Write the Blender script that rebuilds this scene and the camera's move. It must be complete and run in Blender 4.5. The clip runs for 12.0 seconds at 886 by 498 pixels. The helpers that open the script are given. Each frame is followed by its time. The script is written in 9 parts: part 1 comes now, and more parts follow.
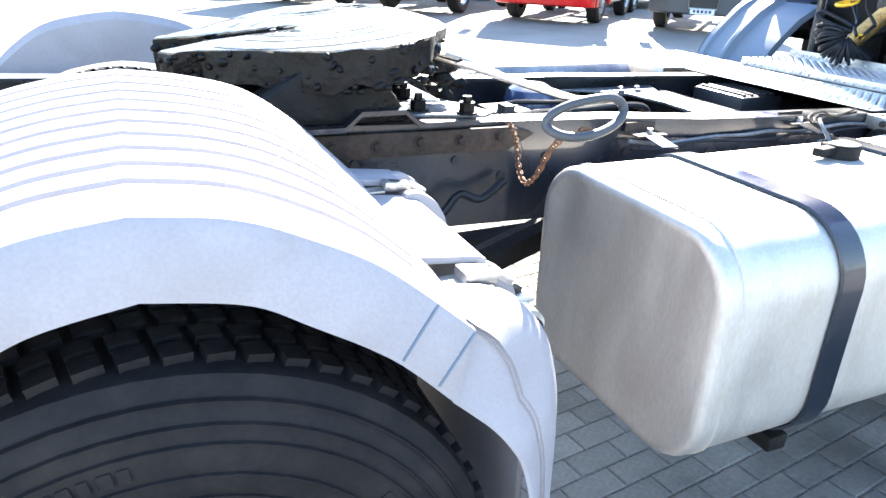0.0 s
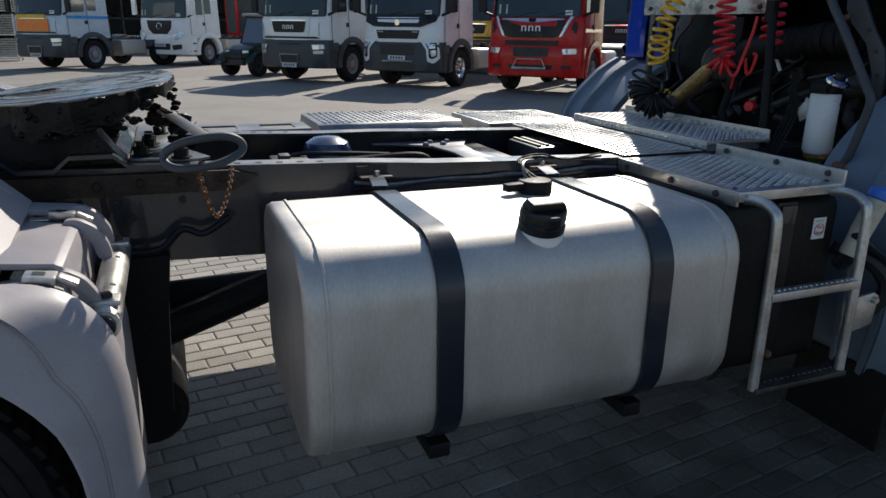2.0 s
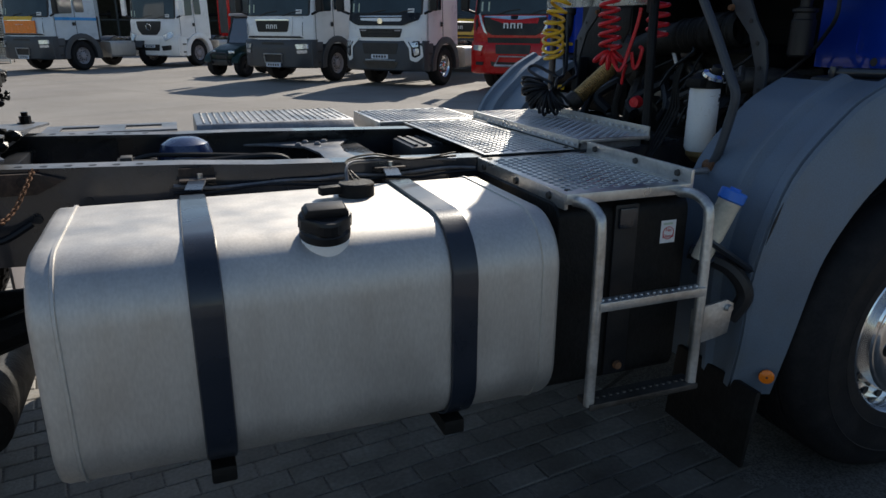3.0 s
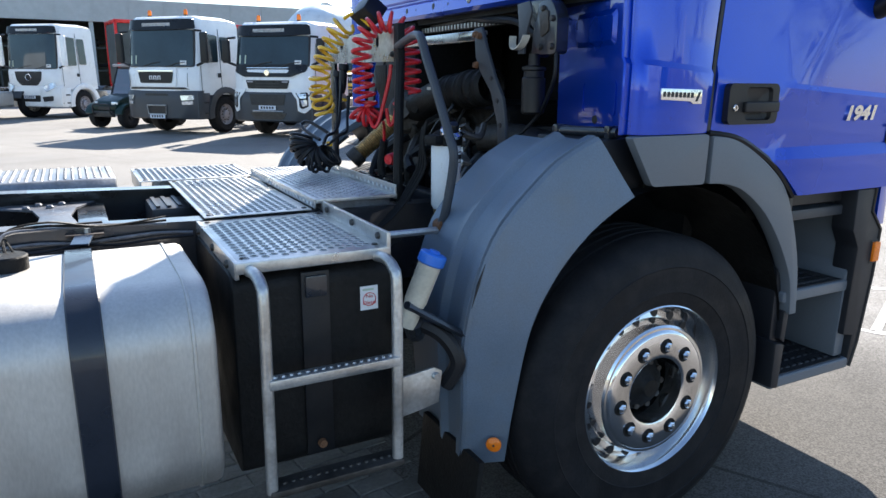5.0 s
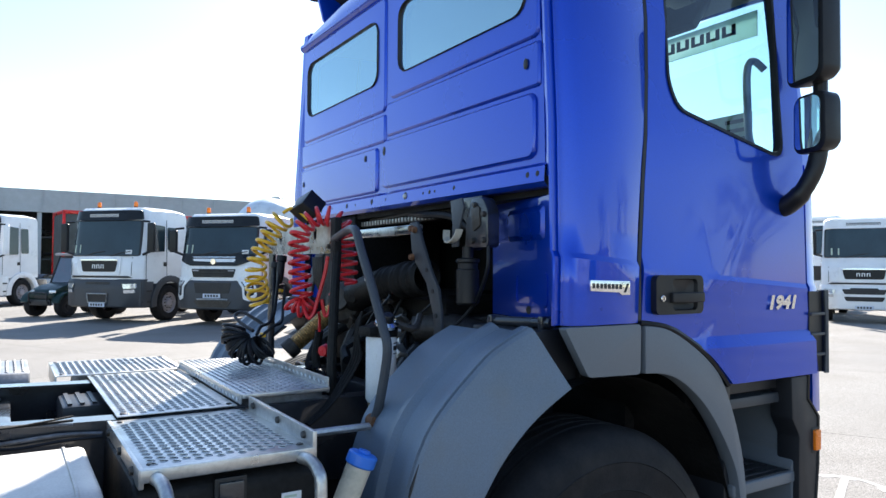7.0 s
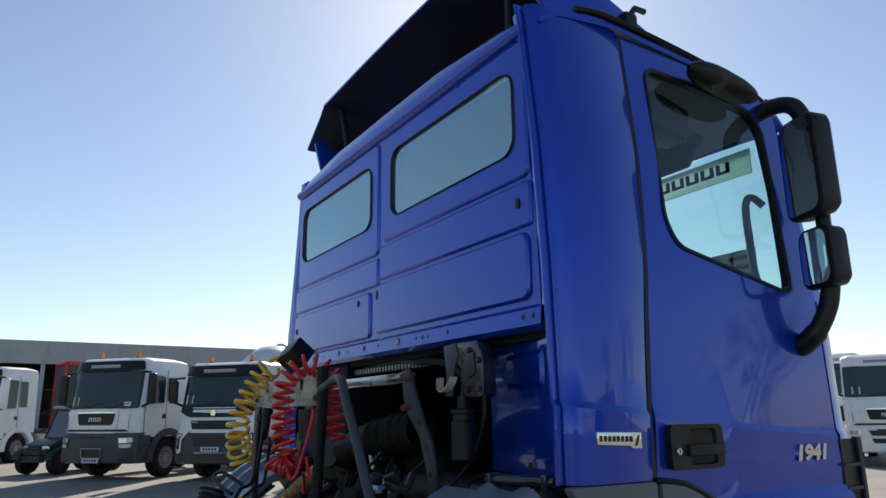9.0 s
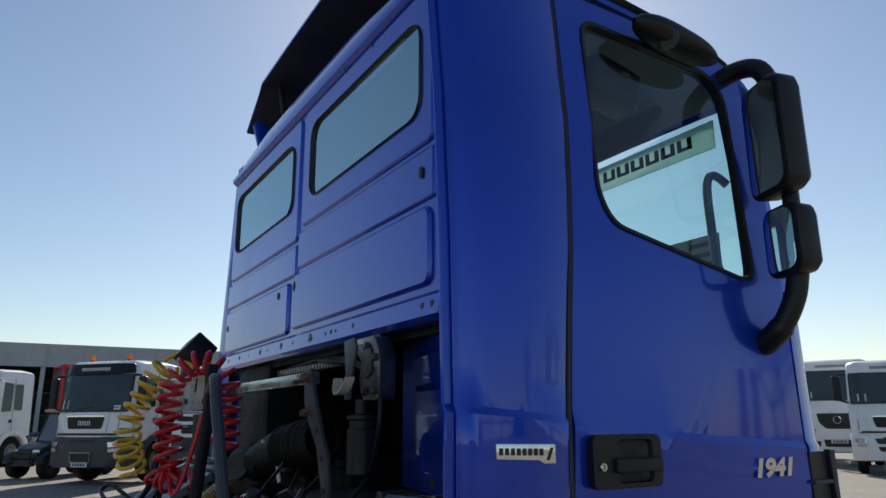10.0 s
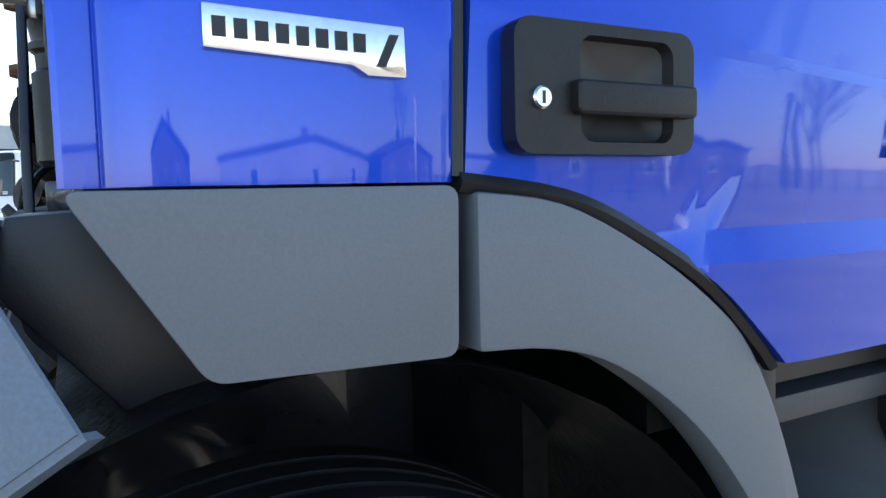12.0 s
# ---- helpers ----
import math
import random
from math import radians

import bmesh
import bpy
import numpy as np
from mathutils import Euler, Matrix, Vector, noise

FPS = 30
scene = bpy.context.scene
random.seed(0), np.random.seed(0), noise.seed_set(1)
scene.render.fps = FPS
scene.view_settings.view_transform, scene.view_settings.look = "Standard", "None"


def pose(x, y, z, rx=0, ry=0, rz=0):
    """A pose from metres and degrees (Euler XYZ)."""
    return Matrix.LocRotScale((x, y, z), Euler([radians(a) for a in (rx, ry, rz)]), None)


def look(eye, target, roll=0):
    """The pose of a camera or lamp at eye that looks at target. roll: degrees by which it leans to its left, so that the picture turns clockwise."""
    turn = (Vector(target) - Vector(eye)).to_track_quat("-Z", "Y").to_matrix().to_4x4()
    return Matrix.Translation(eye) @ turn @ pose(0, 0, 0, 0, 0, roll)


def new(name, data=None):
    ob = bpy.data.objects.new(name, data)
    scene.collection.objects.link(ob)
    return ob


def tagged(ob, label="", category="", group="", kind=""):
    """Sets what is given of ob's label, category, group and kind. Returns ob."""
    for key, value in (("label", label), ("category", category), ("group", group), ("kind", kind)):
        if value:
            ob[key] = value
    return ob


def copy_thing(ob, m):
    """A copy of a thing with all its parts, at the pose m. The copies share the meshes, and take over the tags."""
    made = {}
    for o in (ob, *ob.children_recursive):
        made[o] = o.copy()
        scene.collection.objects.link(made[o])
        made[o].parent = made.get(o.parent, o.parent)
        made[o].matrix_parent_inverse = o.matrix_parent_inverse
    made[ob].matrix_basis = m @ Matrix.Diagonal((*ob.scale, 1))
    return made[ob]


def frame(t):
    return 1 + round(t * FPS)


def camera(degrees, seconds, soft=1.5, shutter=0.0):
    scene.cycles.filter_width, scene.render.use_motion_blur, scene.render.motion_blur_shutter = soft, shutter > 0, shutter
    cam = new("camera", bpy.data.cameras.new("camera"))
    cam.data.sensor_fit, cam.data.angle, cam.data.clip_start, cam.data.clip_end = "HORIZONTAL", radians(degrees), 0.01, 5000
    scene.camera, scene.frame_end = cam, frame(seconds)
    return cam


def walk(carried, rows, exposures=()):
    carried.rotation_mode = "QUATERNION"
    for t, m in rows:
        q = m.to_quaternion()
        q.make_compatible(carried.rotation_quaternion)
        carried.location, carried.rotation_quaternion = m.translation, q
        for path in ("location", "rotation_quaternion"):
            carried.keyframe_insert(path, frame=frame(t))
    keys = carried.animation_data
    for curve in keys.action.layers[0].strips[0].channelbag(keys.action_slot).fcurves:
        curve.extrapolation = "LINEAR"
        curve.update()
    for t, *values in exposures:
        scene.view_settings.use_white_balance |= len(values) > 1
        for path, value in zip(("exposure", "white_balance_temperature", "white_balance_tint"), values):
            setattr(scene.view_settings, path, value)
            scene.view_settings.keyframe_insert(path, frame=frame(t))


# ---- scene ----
cam = camera(65.2, 12.0)
PATH = [
    (0, (-3.614, -2.009, 1.546), (-2.853, -0.337, 0.755), 2.3),
    (0.4, (-3.481, -2.102, 1.549), (-2.775, -0.35, 0.892), 0.8),
    (0.5, (-3.444, -2.112, 1.55), (-2.737, -0.355, 0.907), 0.9),
    (1, (-3.178, -2.159, 1.546), (-2.476, -0.390, 0.931), 0.6),
    (1.5, (-3.037, -2.403, 1.538), (-2.337, -0.630, 0.934), 0.8),
    (2, (-2.860, -2.575, 1.534), (-2.163, -0.800, 0.929), 0.7),
    (2.5, (-2.582, -2.596, 1.525), (-1.893, -0.819, 0.916), 0.4),
    (3, (-2.304, -2.647, 1.520), (-1.621, -0.867, 0.912), 0.2),
    (3.2, (-2.192, -2.681, 1.519), (-1.506, -0.902, 0.914), -0.0),
    (4.8, (-1.664, -2.761, 1.54), (-0.768, -1.041, 1.054), 0.6),
    (5, (-1.654, -2.782, 1.544), (-0.743, -1.066, 1.069), 0.4),
    (5.5, (-1.616, -2.783, 1.551), (-0.619, -1.087, 1.191), 0.3),
    (6, (-1.599, -2.765, 1.553), (-0.533, -1.085, 1.349), 0.3),
    (6.5, (-1.6, -2.761, 1.555), (-0.529, -1.074, 1.483), 0.4),
    (7, (-1.593, -2.761, 1.556), (-0.528, -1.069, 1.612), 0.4),
    (7.2, (-1.575, -2.773, 1.582), (-0.523, -1.073, 1.658), 0.5),
    (8.8, (-1.499, -2.69, 1.578), (-0.467, -1.029, 1.997), -0.7),
    (9, (-1.476, -2.674, 1.574), (-0.457, -1.017, 2.040), -0.6),
    (9.5, (-1.303, -2.639, 1.577), (-0.300, -0.984, 2.080), -0.7),
    (10, (-1.025, -2.545, 1.576), (-0.025, -0.880, 2.056), -0.3),
    (10.5, (-0.792, -2.339, 1.532), (0.223, -0.642, 1.831), -0.2),
    (11, (-0.563, -2.105, 1.507), (0.443, -0.381, 1.616), -0.4),
    (11.5, (-0.347, -1.952, 1.466), (0.646, -0.217, 1.432), -0.7),
    (12, (-0.188, -1.776, 1.371), (0.756, -0.02, 1.222), -1.5),
]
walk(cam, [(t, look(eye, target, roll)) for t, eye, target, roll in PATH], [(t, stops, 6450 if t < 3.5 else 6150 if t < 8 else 6600 if t < 11.3 else 6400, 10) for t, stops in [(0, 3.1), (0.3, 2.55), (0.6, 1.85), (1, 0.95), (1.5, 0.5), (2, 0.15), (2.5, 0.05), (3.2, 0.12), (4.2, 0.8), (5, 1.4), (6, 1.7), (7.2, 1.25), (8.2, 0.8), (9, 0.3), (10, 0.05), (10.5, -0.1), (11, 0.2), (11.5, 1.1), (12, 2.0)]])

# ---- world, sun and sky ----
SUN_TO = Vector((0.57, 0.82, 0.70)).normalized()
world = bpy.data.worlds.new("sky")
scene.world = world
world.use_nodes = True
wn = world.node_tree
sky = wn.nodes.new("ShaderNodeTexSky")
sky.sky_type = "NISHITA"
sky.sun_disc = False
sky.sun_elevation = math.asin(SUN_TO.z)
sky.sun_rotation = math.atan2(SUN_TO.x, SUN_TO.y)
sky.air_density, sky.dust_density, sky.ozone_density = 1.1, 0.3, 1.7
wn.links.new(sky.outputs[0], wn.nodes["Background"].inputs[0])
wn.nodes["Background"].inputs[1].default_value = 0.10
sun = new("sun", bpy.data.lights.new("sun", "SUN"))
sun.data.energy, sun.data.angle, sun.data.color = 5.0, radians(0.53), (1.0, 0.92, 0.80)
sun.matrix_world = look(SUN_TO * 60, (0, 0, 0))


# ---- materials ----
def surface(name, color, rough=0.5, metal=0.0, grain=60.0, grain_amt=0.12, stain=3.0, stain_amt=0.15,
            bump=0.1, bump_scale=120.0, coat=0.0, stretch=(1, 1, 1), rough_var=0.12, dirt=None, dirt_amt=0.0, spec=0.5):
    """A painted, metal, plastic or mineral surface with fine grain, broad stains and a little relief."""
    m = bpy.data.materials.new(name)
    m.use_nodes = True
    nt = m.node_tree
    n, l = nt.nodes, nt.links
    p = n["Principled BSDF"]
    tc = n.new("ShaderNodeTexCoord")
    mp = n.new("ShaderNodeMapping")
    mp.inputs["Scale"].default_value = stretch
    l.new(tc.outputs["Object"], mp.inputs["Vector"])

    def noise_tex(scale, detail):
        t = n.new("ShaderNodeTexNoise")
        t.inputs["Scale"].default_value, t.inputs["Detail"].default_value = scale, detail
        l.new(mp.outputs[0], t.inputs["Vector"])
        return t

    g, s = noise_tex(grain, 3), noise_tex(stain, 5)

    def span(tex, lo, hi):
        r = n.new("ShaderNodeMapRange")
        r.inputs["From Min"].default_value, r.inputs["From Max"].default_value = 0.3, 0.7
        r.inputs["To Min"].default_value, r.inputs["To Max"].default_value = lo, hi
        l.new(tex.outputs["Fac"], r.inputs["Value"])
        return r

    def mul(a, b):
        x = n.new("ShaderNodeMath")
        x.operation = "MULTIPLY"
        l.new(a, x.inputs[0]), l.new(b, x.inputs[1])
        return x.outputs[0]

    k = mul(span(g, 1 - grain_amt, 1 + grain_amt).outputs[0], span(s, 1 - stain_amt, 1 + stain_amt).outputs[0])
    v = n.new("ShaderNodeVectorMath")
    v.operation = "SCALE"
    v.inputs[0].default_value = color[:3]
    l.new(k, v.inputs["Scale"])
    out = v.outputs[0]
    if dirt:
        mx = n.new("ShaderNodeMix")
        mx.data_type = "RGBA"
        l.new(span(noise_tex(stain * 2.3, 6), -dirt_amt * 0.6, dirt_amt).outputs[0], mx.inputs[0])
        l.new(out, mx.inputs[6])
        mx.inputs[7].default_value = (*dirt, 1)
        out = mx.outputs[2]
    l.new(out, p.inputs["Base Color"])
    l.new(span(s, max(0.02, rough - rough_var), min(1, rough + rough_var)).outputs[0], p.inputs["Roughness"])
    p.inputs["Metallic"].default_value = metal
    p.inputs["Coat Weight"].default_value = coat
    p.inputs["Coat Roughness"].default_value = 0.04
    p.inputs["Specular IOR Level"].default_value = spec
    if bump:
        b = n.new("ShaderNodeBump")
        b.inputs["Strength"].default_value, b.inputs["Distance"].default_value = bump, 0.004
        l.new(noise_tex(bump_scale, 2).outputs["Fac"], b.inputs["Height"])
        l.new(b.outputs[0], p.inputs["Normal"])
    return m


def clear_glass(name, tint=(0.7, 0.8, 0.78), gloss=0.02, base=0.07, sheen=(1, 1, 1)):
    """A thin pane: tinted view through it, with a gloss that grows towards grazing angles."""
    m = bpy.data.materials.new(name)
    m.use_nodes = True
    n, l = m.node_tree.nodes, m.node_tree.links
    n.remove(n["Principled BSDF"])
    t, g, f, pw, ma, mx = (n.new(k) for k in ("ShaderNodeBsdfTransparent", "ShaderNodeBsdfGlossy", "ShaderNodeLayerWeight", "ShaderNodeMath", "ShaderNodeMath", "ShaderNodeMixShader"))
    t.inputs[0].default_value = (*tint, 1)
    g.inputs["Roughness"].default_value = gloss
    g.inputs["Color"].default_value = (*sheen, 1)
    f.inputs[0].default_value = 0.5
    pw.operation, ma.operation = "POWER", "MULTIPLY_ADD"
    pw.inputs[1].default_value = 4.0
    ma.inputs[1].default_value, ma.inputs[2].default_value = 0.9 - base, base
    l.new(f.outputs["Facing"], pw.inputs[0]), l.new(pw.outputs[0], ma.inputs[0]), l.new(ma.outputs[0], mx.inputs[0])
    l.new(t.outputs[0], mx.inputs[1]), l.new(g.outputs[0], mx.inputs[2])
    l.new(mx.outputs[0], n["Material Output"].inputs[0])
    return m


def see_through_film(name, color):
    """A thin printed film that daylight shines through."""
    m = bpy.data.materials.new(name)
    m.use_nodes = True
    n, l = m.node_tree.nodes, m.node_tree.links
    n.remove(n["Principled BSDF"])
    d, t, mx = (n.new(k) for k in ("ShaderNodeBsdfDiffuse", "ShaderNodeBsdfTranslucent", "ShaderNodeMixShader"))
    d.inputs[0].default_value = t.inputs[0].default_value = (*color, 1)
    mx.inputs[0].default_value = 0.75
    l.new(d.outputs[0], mx.inputs[1]), l.new(t.outputs[0], mx.inputs[2]), l.new(mx.outputs[0], n["Material Output"].inputs[0])
    return m


M = dict(
    blue=surface("blue_paint", (0.002, 0.048, 0.47), 0.30, 0.5, 220, 0.05, 2.2, 0.06, 0.006, 300, coat=1.0, rough_var=0.06, spec=0.2),
    fender=surface("grey_fender_plastic", (0.130, 0.166, 0.215), 0.43, 0, 260, 0.10, 4, 0.10, 0.12, 500, dirt=(0.16, 0.15, 0.13), dirt_amt=0.25),
    arch=surface("grey_arch_plastic", (0.135, 0.150, 0.168), 0.5, 0, 300, 0.06, 4, 0.05, 0.06, 600),
    pale=surface("pale_grey_plastic", (0.330, 0.308, 0.325), 0.5, 0, 200, 0.06, 5, 0.08, 0.06, 400, dirt=(0.25, 0.22, 0.19), dirt_amt=0.3),
    black=surface("black_plastic", (0.011, 0.011, 0.0125), 0.42, 0, 200, 0.2, 6, 0.2, 0.1, 400, dirt=(0.03, 0.027, 0.024), dirt_amt=0.3, spec=0.35),
    frame=surface("dark_chassis_paint", (0.014, 0.017, 0.024), 0.30, 0, 60, 0.2, 5, 0.3, 0.12, 150, dirt=(0.030, 0.025, 0.021), dirt_amt=0.3, spec=0.5, coat=0.6),
    grease=surface("greasy_iron", (0.006, 0.006, 0.006), 0.42, 0.0, 40, 0.4, 9, 0.5, 0.8, 60, rough_var=0.2, spec=0.16),
    bearing=surface("greased_steel_plate", (0.20, 0.165, 0.135), 0.27, 0.75, 60, 0.25, 7, 0.4, 0.5, 40, rough_var=0.25, dirt=(0.02, 0.016, 0.012), dirt_amt=0.9),
    rust=surface("rusty_steel", (0.16, 0.075, 0.035), 0.8, 0.1, 90, 0.35, 12, 0.4, 0.5, 160),
    alu=surface("brushed_tank_aluminium", (0.565, 0.54, 0.505), 0.56, 0.8, 60, 0.07, 4, 0.09, 0.06, 90, stretch=(2.5, 2.5, 0.8), rough_var=0.08, dirt=(0.36, 0.32, 0.28), dirt_amt=0.16),
    strap=surface("coated_strap", (0.012, 0.016, 0.026), 0.3, 0, 90, 0.1, 5, 0.15, 0.05, 200, coat=0.3),
    tread=surface("aluminium_tread_plate", (0.56, 0.55, 0.53), 0.36, 0.85, 80, 0.10, 6, 0.12, 0.1, 140, dirt=(0.18, 0.16, 0.14), dirt_amt=0.22),
    steel_bright=surface("bright_galvanised_plate", (0.58, 0.58, 0.57), 0.28, 0.9, 70, 0.12, 8, 0.2, 0.06, 120, dirt=(0.30, 0.24, 0.18), dirt_amt=0.25),
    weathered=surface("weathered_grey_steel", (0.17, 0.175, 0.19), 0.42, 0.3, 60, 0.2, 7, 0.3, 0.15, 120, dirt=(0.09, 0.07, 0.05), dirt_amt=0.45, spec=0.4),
    tread_dull=surface("dull_chequer_plate", (0.30, 0.30, 0.30), 0.42, 0.7, 70, 0.15, 6, 0.2, 0.12, 120, dirt=(0.12, 0.11, 0.10), dirt_amt=0.35),
    # the blue stands for sky reflected in the dome, put into its base colour
    bell=surface("dark_blue_bell", (0.035, 0.055, 0.13), 0.3, 0, 60, 0.1, 6, 0.2, 0.05, 120, coat=0.4),
    steel=surface("galvanised_steel", (0.55, 0.54, 0.52), 0.4, 0.8, 70, 0.15, 8, 0.25, 0.12, 120, dirt=(0.30, 0.24, 0.18), dirt_amt=0.4),
    chrome=surface("polished_alloy", (0.80, 0.80, 0.80), 0.14, 1.0, 90, 0.04, 6, 0.05, 0.03, 90, rough_var=0.06, dirt=(0.2, 0.18, 0.16), dirt_amt=0.12),
    rusted=surface("rust_stained_frame", (0.045, 0.028, 0.020), 0.7, 0.1, 80, 0.35, 9, 0.5, 0.4, 140, dirt=(0.012, 0.011, 0.010), dirt_amt=0.8),
    bumper_grey=surface("mid_grey_bumper_plastic", (0.048, 0.053, 0.061), 0.5, 0, 150, 0.08, 4, 0.1, 0.06, 300),
    banner=see_through_film("pale_green_film", (0.62, 0.76, 0.76)),
    tyre=surface("tyre_rubber", (0.010, 0.010, 0.0115), 0.68, 0, 90, 0.2, 6, 0.25, 0.2, 150, dirt=(0.035, 0.031, 0.029), dirt_amt=0.35, spec=0.22),
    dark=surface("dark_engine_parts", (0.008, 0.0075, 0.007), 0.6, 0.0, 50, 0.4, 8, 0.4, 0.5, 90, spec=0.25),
    casting=surface("grey_cast_metal", (0.07, 0.063, 0.056), 0.5, 0.5, 50, 0.25, 8, 0.4, 0.3, 80, dirt=(0.05, 0.04, 0.03), dirt_amt=0.6),
    hose=surface("black_hose", (0.010, 0.011, 0.014), 0.42, 0, 90, 0.2, 8, 0.2, 0.1, 200, spec=0.3),
    yellow=surface("yellow_air_hose", (0.80, 0.47, 0.02), 0.32, 0, 90, 0.06, 8, 0.1, 0.03, 200),
    red=surface("red_air_hose", (0.62, 0.02, 0.025), 0.32, 0, 90, 0.06, 8, 0.1, 0.03, 200),
    white=surface("white_paint", (0.84, 0.84, 0.83), 0.35, 0, 90, 0.03, 3, 0.05, 0.02, 200, coat=0.3),
    label=surface("white_label", (0.80, 0.80, 0.79), 0.5, 0, 120, 0.03, 8, 0.05, 0.02, 200),
    orange=surface("orange_reflector", (0.85, 0.20, 0.01), 0.22, 0, 200, 0.1, 8, 0.08, 0.15, 300),
    bluecap=surface("blue_cap_plastic", (0.03, 0.16, 0.62), 0.4, 0, 150, 0.05, 8, 0.1, 0.05, 200),
    clearp=surface("milky_plastic", (0.55, 0.50, 0.40), 0.35, 0, 100, 0.08, 10, 0.2, 0.05, 200),
    brass=surface("gilt_exhaust_mesh", (0.45, 0.30, 0.13), 0.4, 0.7, 60, 0.25, 9, 0.4, 0.3, 120),
    glass=clear_glass("tinted_cab_glass", (0.72, 0.88, 0.86)),
    rear_glass=clear_glass("tinted_rear_glass", (0.5, 0.68, 0.70), base=0.45, sheen=(0.72, 0.95, 1.0)),
    hazy=clear_glass("hazy_windscreen", (0.22, 0.17, 0.21), 0.2, base=0.20),
    mirror=surface("mirror_glass", (0.85, 0.86, 0.87), 0.03, 1.0, 50, 0.0, 3, 0.0, 0.0, 50, rough_var=0.01),
    lining=surface("grey_cab_lining", (0.34, 0.36, 0.38), 0.8, 0, 200, 0.05, 4, 0.06, 0.1, 300),
    plate=surface("number_plate_white", (0.62, 0.66, 0.74), 0.4, 0, 50, 0.03, 5, 0.05, 0.0, 50),
    screen=surface("dark_windscreen", (0.018, 0.034, 0.042), 0.07, 0, 40, 0.1, 0.8, 0.4, 0.0, 40, spec=0.5, rough_var=0.03),
    truck_red=surface("red_truck_paint", (0.52, 0.010, 0.009), 0.3, 0, 90, 0.03, 3, 0.06, 0.02, 200, coat=0.25, spec=0.3),
    truck_yellow=surface("yellow_truck_paint", (0.70, 0.44, 0.02), 0.35, 0, 90, 0.03, 3, 0.06, 0.02, 200, coat=0.2),
    truck_azure=surface("azure_truck_paint", (0.03, 0.30, 0.68), 0.3, 0, 90, 0.03, 3, 0.06, 0.02, 200, coat=0.5),
    truck_pale=surface("pale_blue_truck_paint", (0.55, 0.62, 0.68), 0.35, 0, 90, 0.03, 3, 0.08, 0.02, 200, coat=0.3),
    truck_grey=surface("dark_grey_bumper", (0.014, 0.015, 0.019), 0.5, 0, 150, 0.08, 4, 0.1, 0.06, 300),
    truck_black=surface("gloss_black_panel", (0.010, 0.011, 0.013), 0.35, 0, 90, 0.1, 4, 0.1, 0.02, 200, spec=0.3),
    green=surface("green_utility_paint", (0.004, 0.022, 0.018), 0.4, 0, 90, 0.05, 4, 0.1, 0.03, 200, coat=0.1, spec=0.25),
    shed=surface("grey_cladding", (0.40, 0.43, 0.44), 0.6, 0.1, 4, 0.05, 0.4, 0.12, 0.05, 20),
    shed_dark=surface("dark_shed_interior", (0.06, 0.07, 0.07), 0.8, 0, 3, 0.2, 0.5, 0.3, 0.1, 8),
    bark=surface("bare_bark", (0.04, 0.034, 0.03), 0.9, 0, 30, 0.25, 4, 0.3, 0.3, 40),
    brick=surface("dull_house_wall", (0.13, 0.10, 0.085), 0.85, 0, 14, 0.15, 1, 0.15, 0.2, 30),
    roof=surface("dark_roof_tiles", (0.09, 0.07, 0.065), 0.8, 0, 12, 0.2, 1, 0.2, 0.3, 20),
    chalk=surface("worn_white_marking", (0.62, 0.60, 0.56), 0.85, 0, 25, 0.15, 5, 0.25, 0.1, 60, dirt=(0.34, 0.31, 0.27), dirt_amt=0.6),
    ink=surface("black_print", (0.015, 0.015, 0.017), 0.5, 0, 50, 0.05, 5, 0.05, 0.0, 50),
    redink=surface("red_print", (0.55, 0.03, 0.03), 0.5, 0, 50, 0.05, 5, 0.05, 0.0, 50),
    greenink=surface("pale_green_card", (0.50, 0.58, 0.46), 0.6, 0, 50, 0.05, 5, 0.05, 0.0, 50),
    headlight=surface("headlight_lens", (0.62, 0.64, 0.66), 0.12, 0.5, 60, 0.15, 30, 0.3, 0.2, 60, coat=0.6),
)


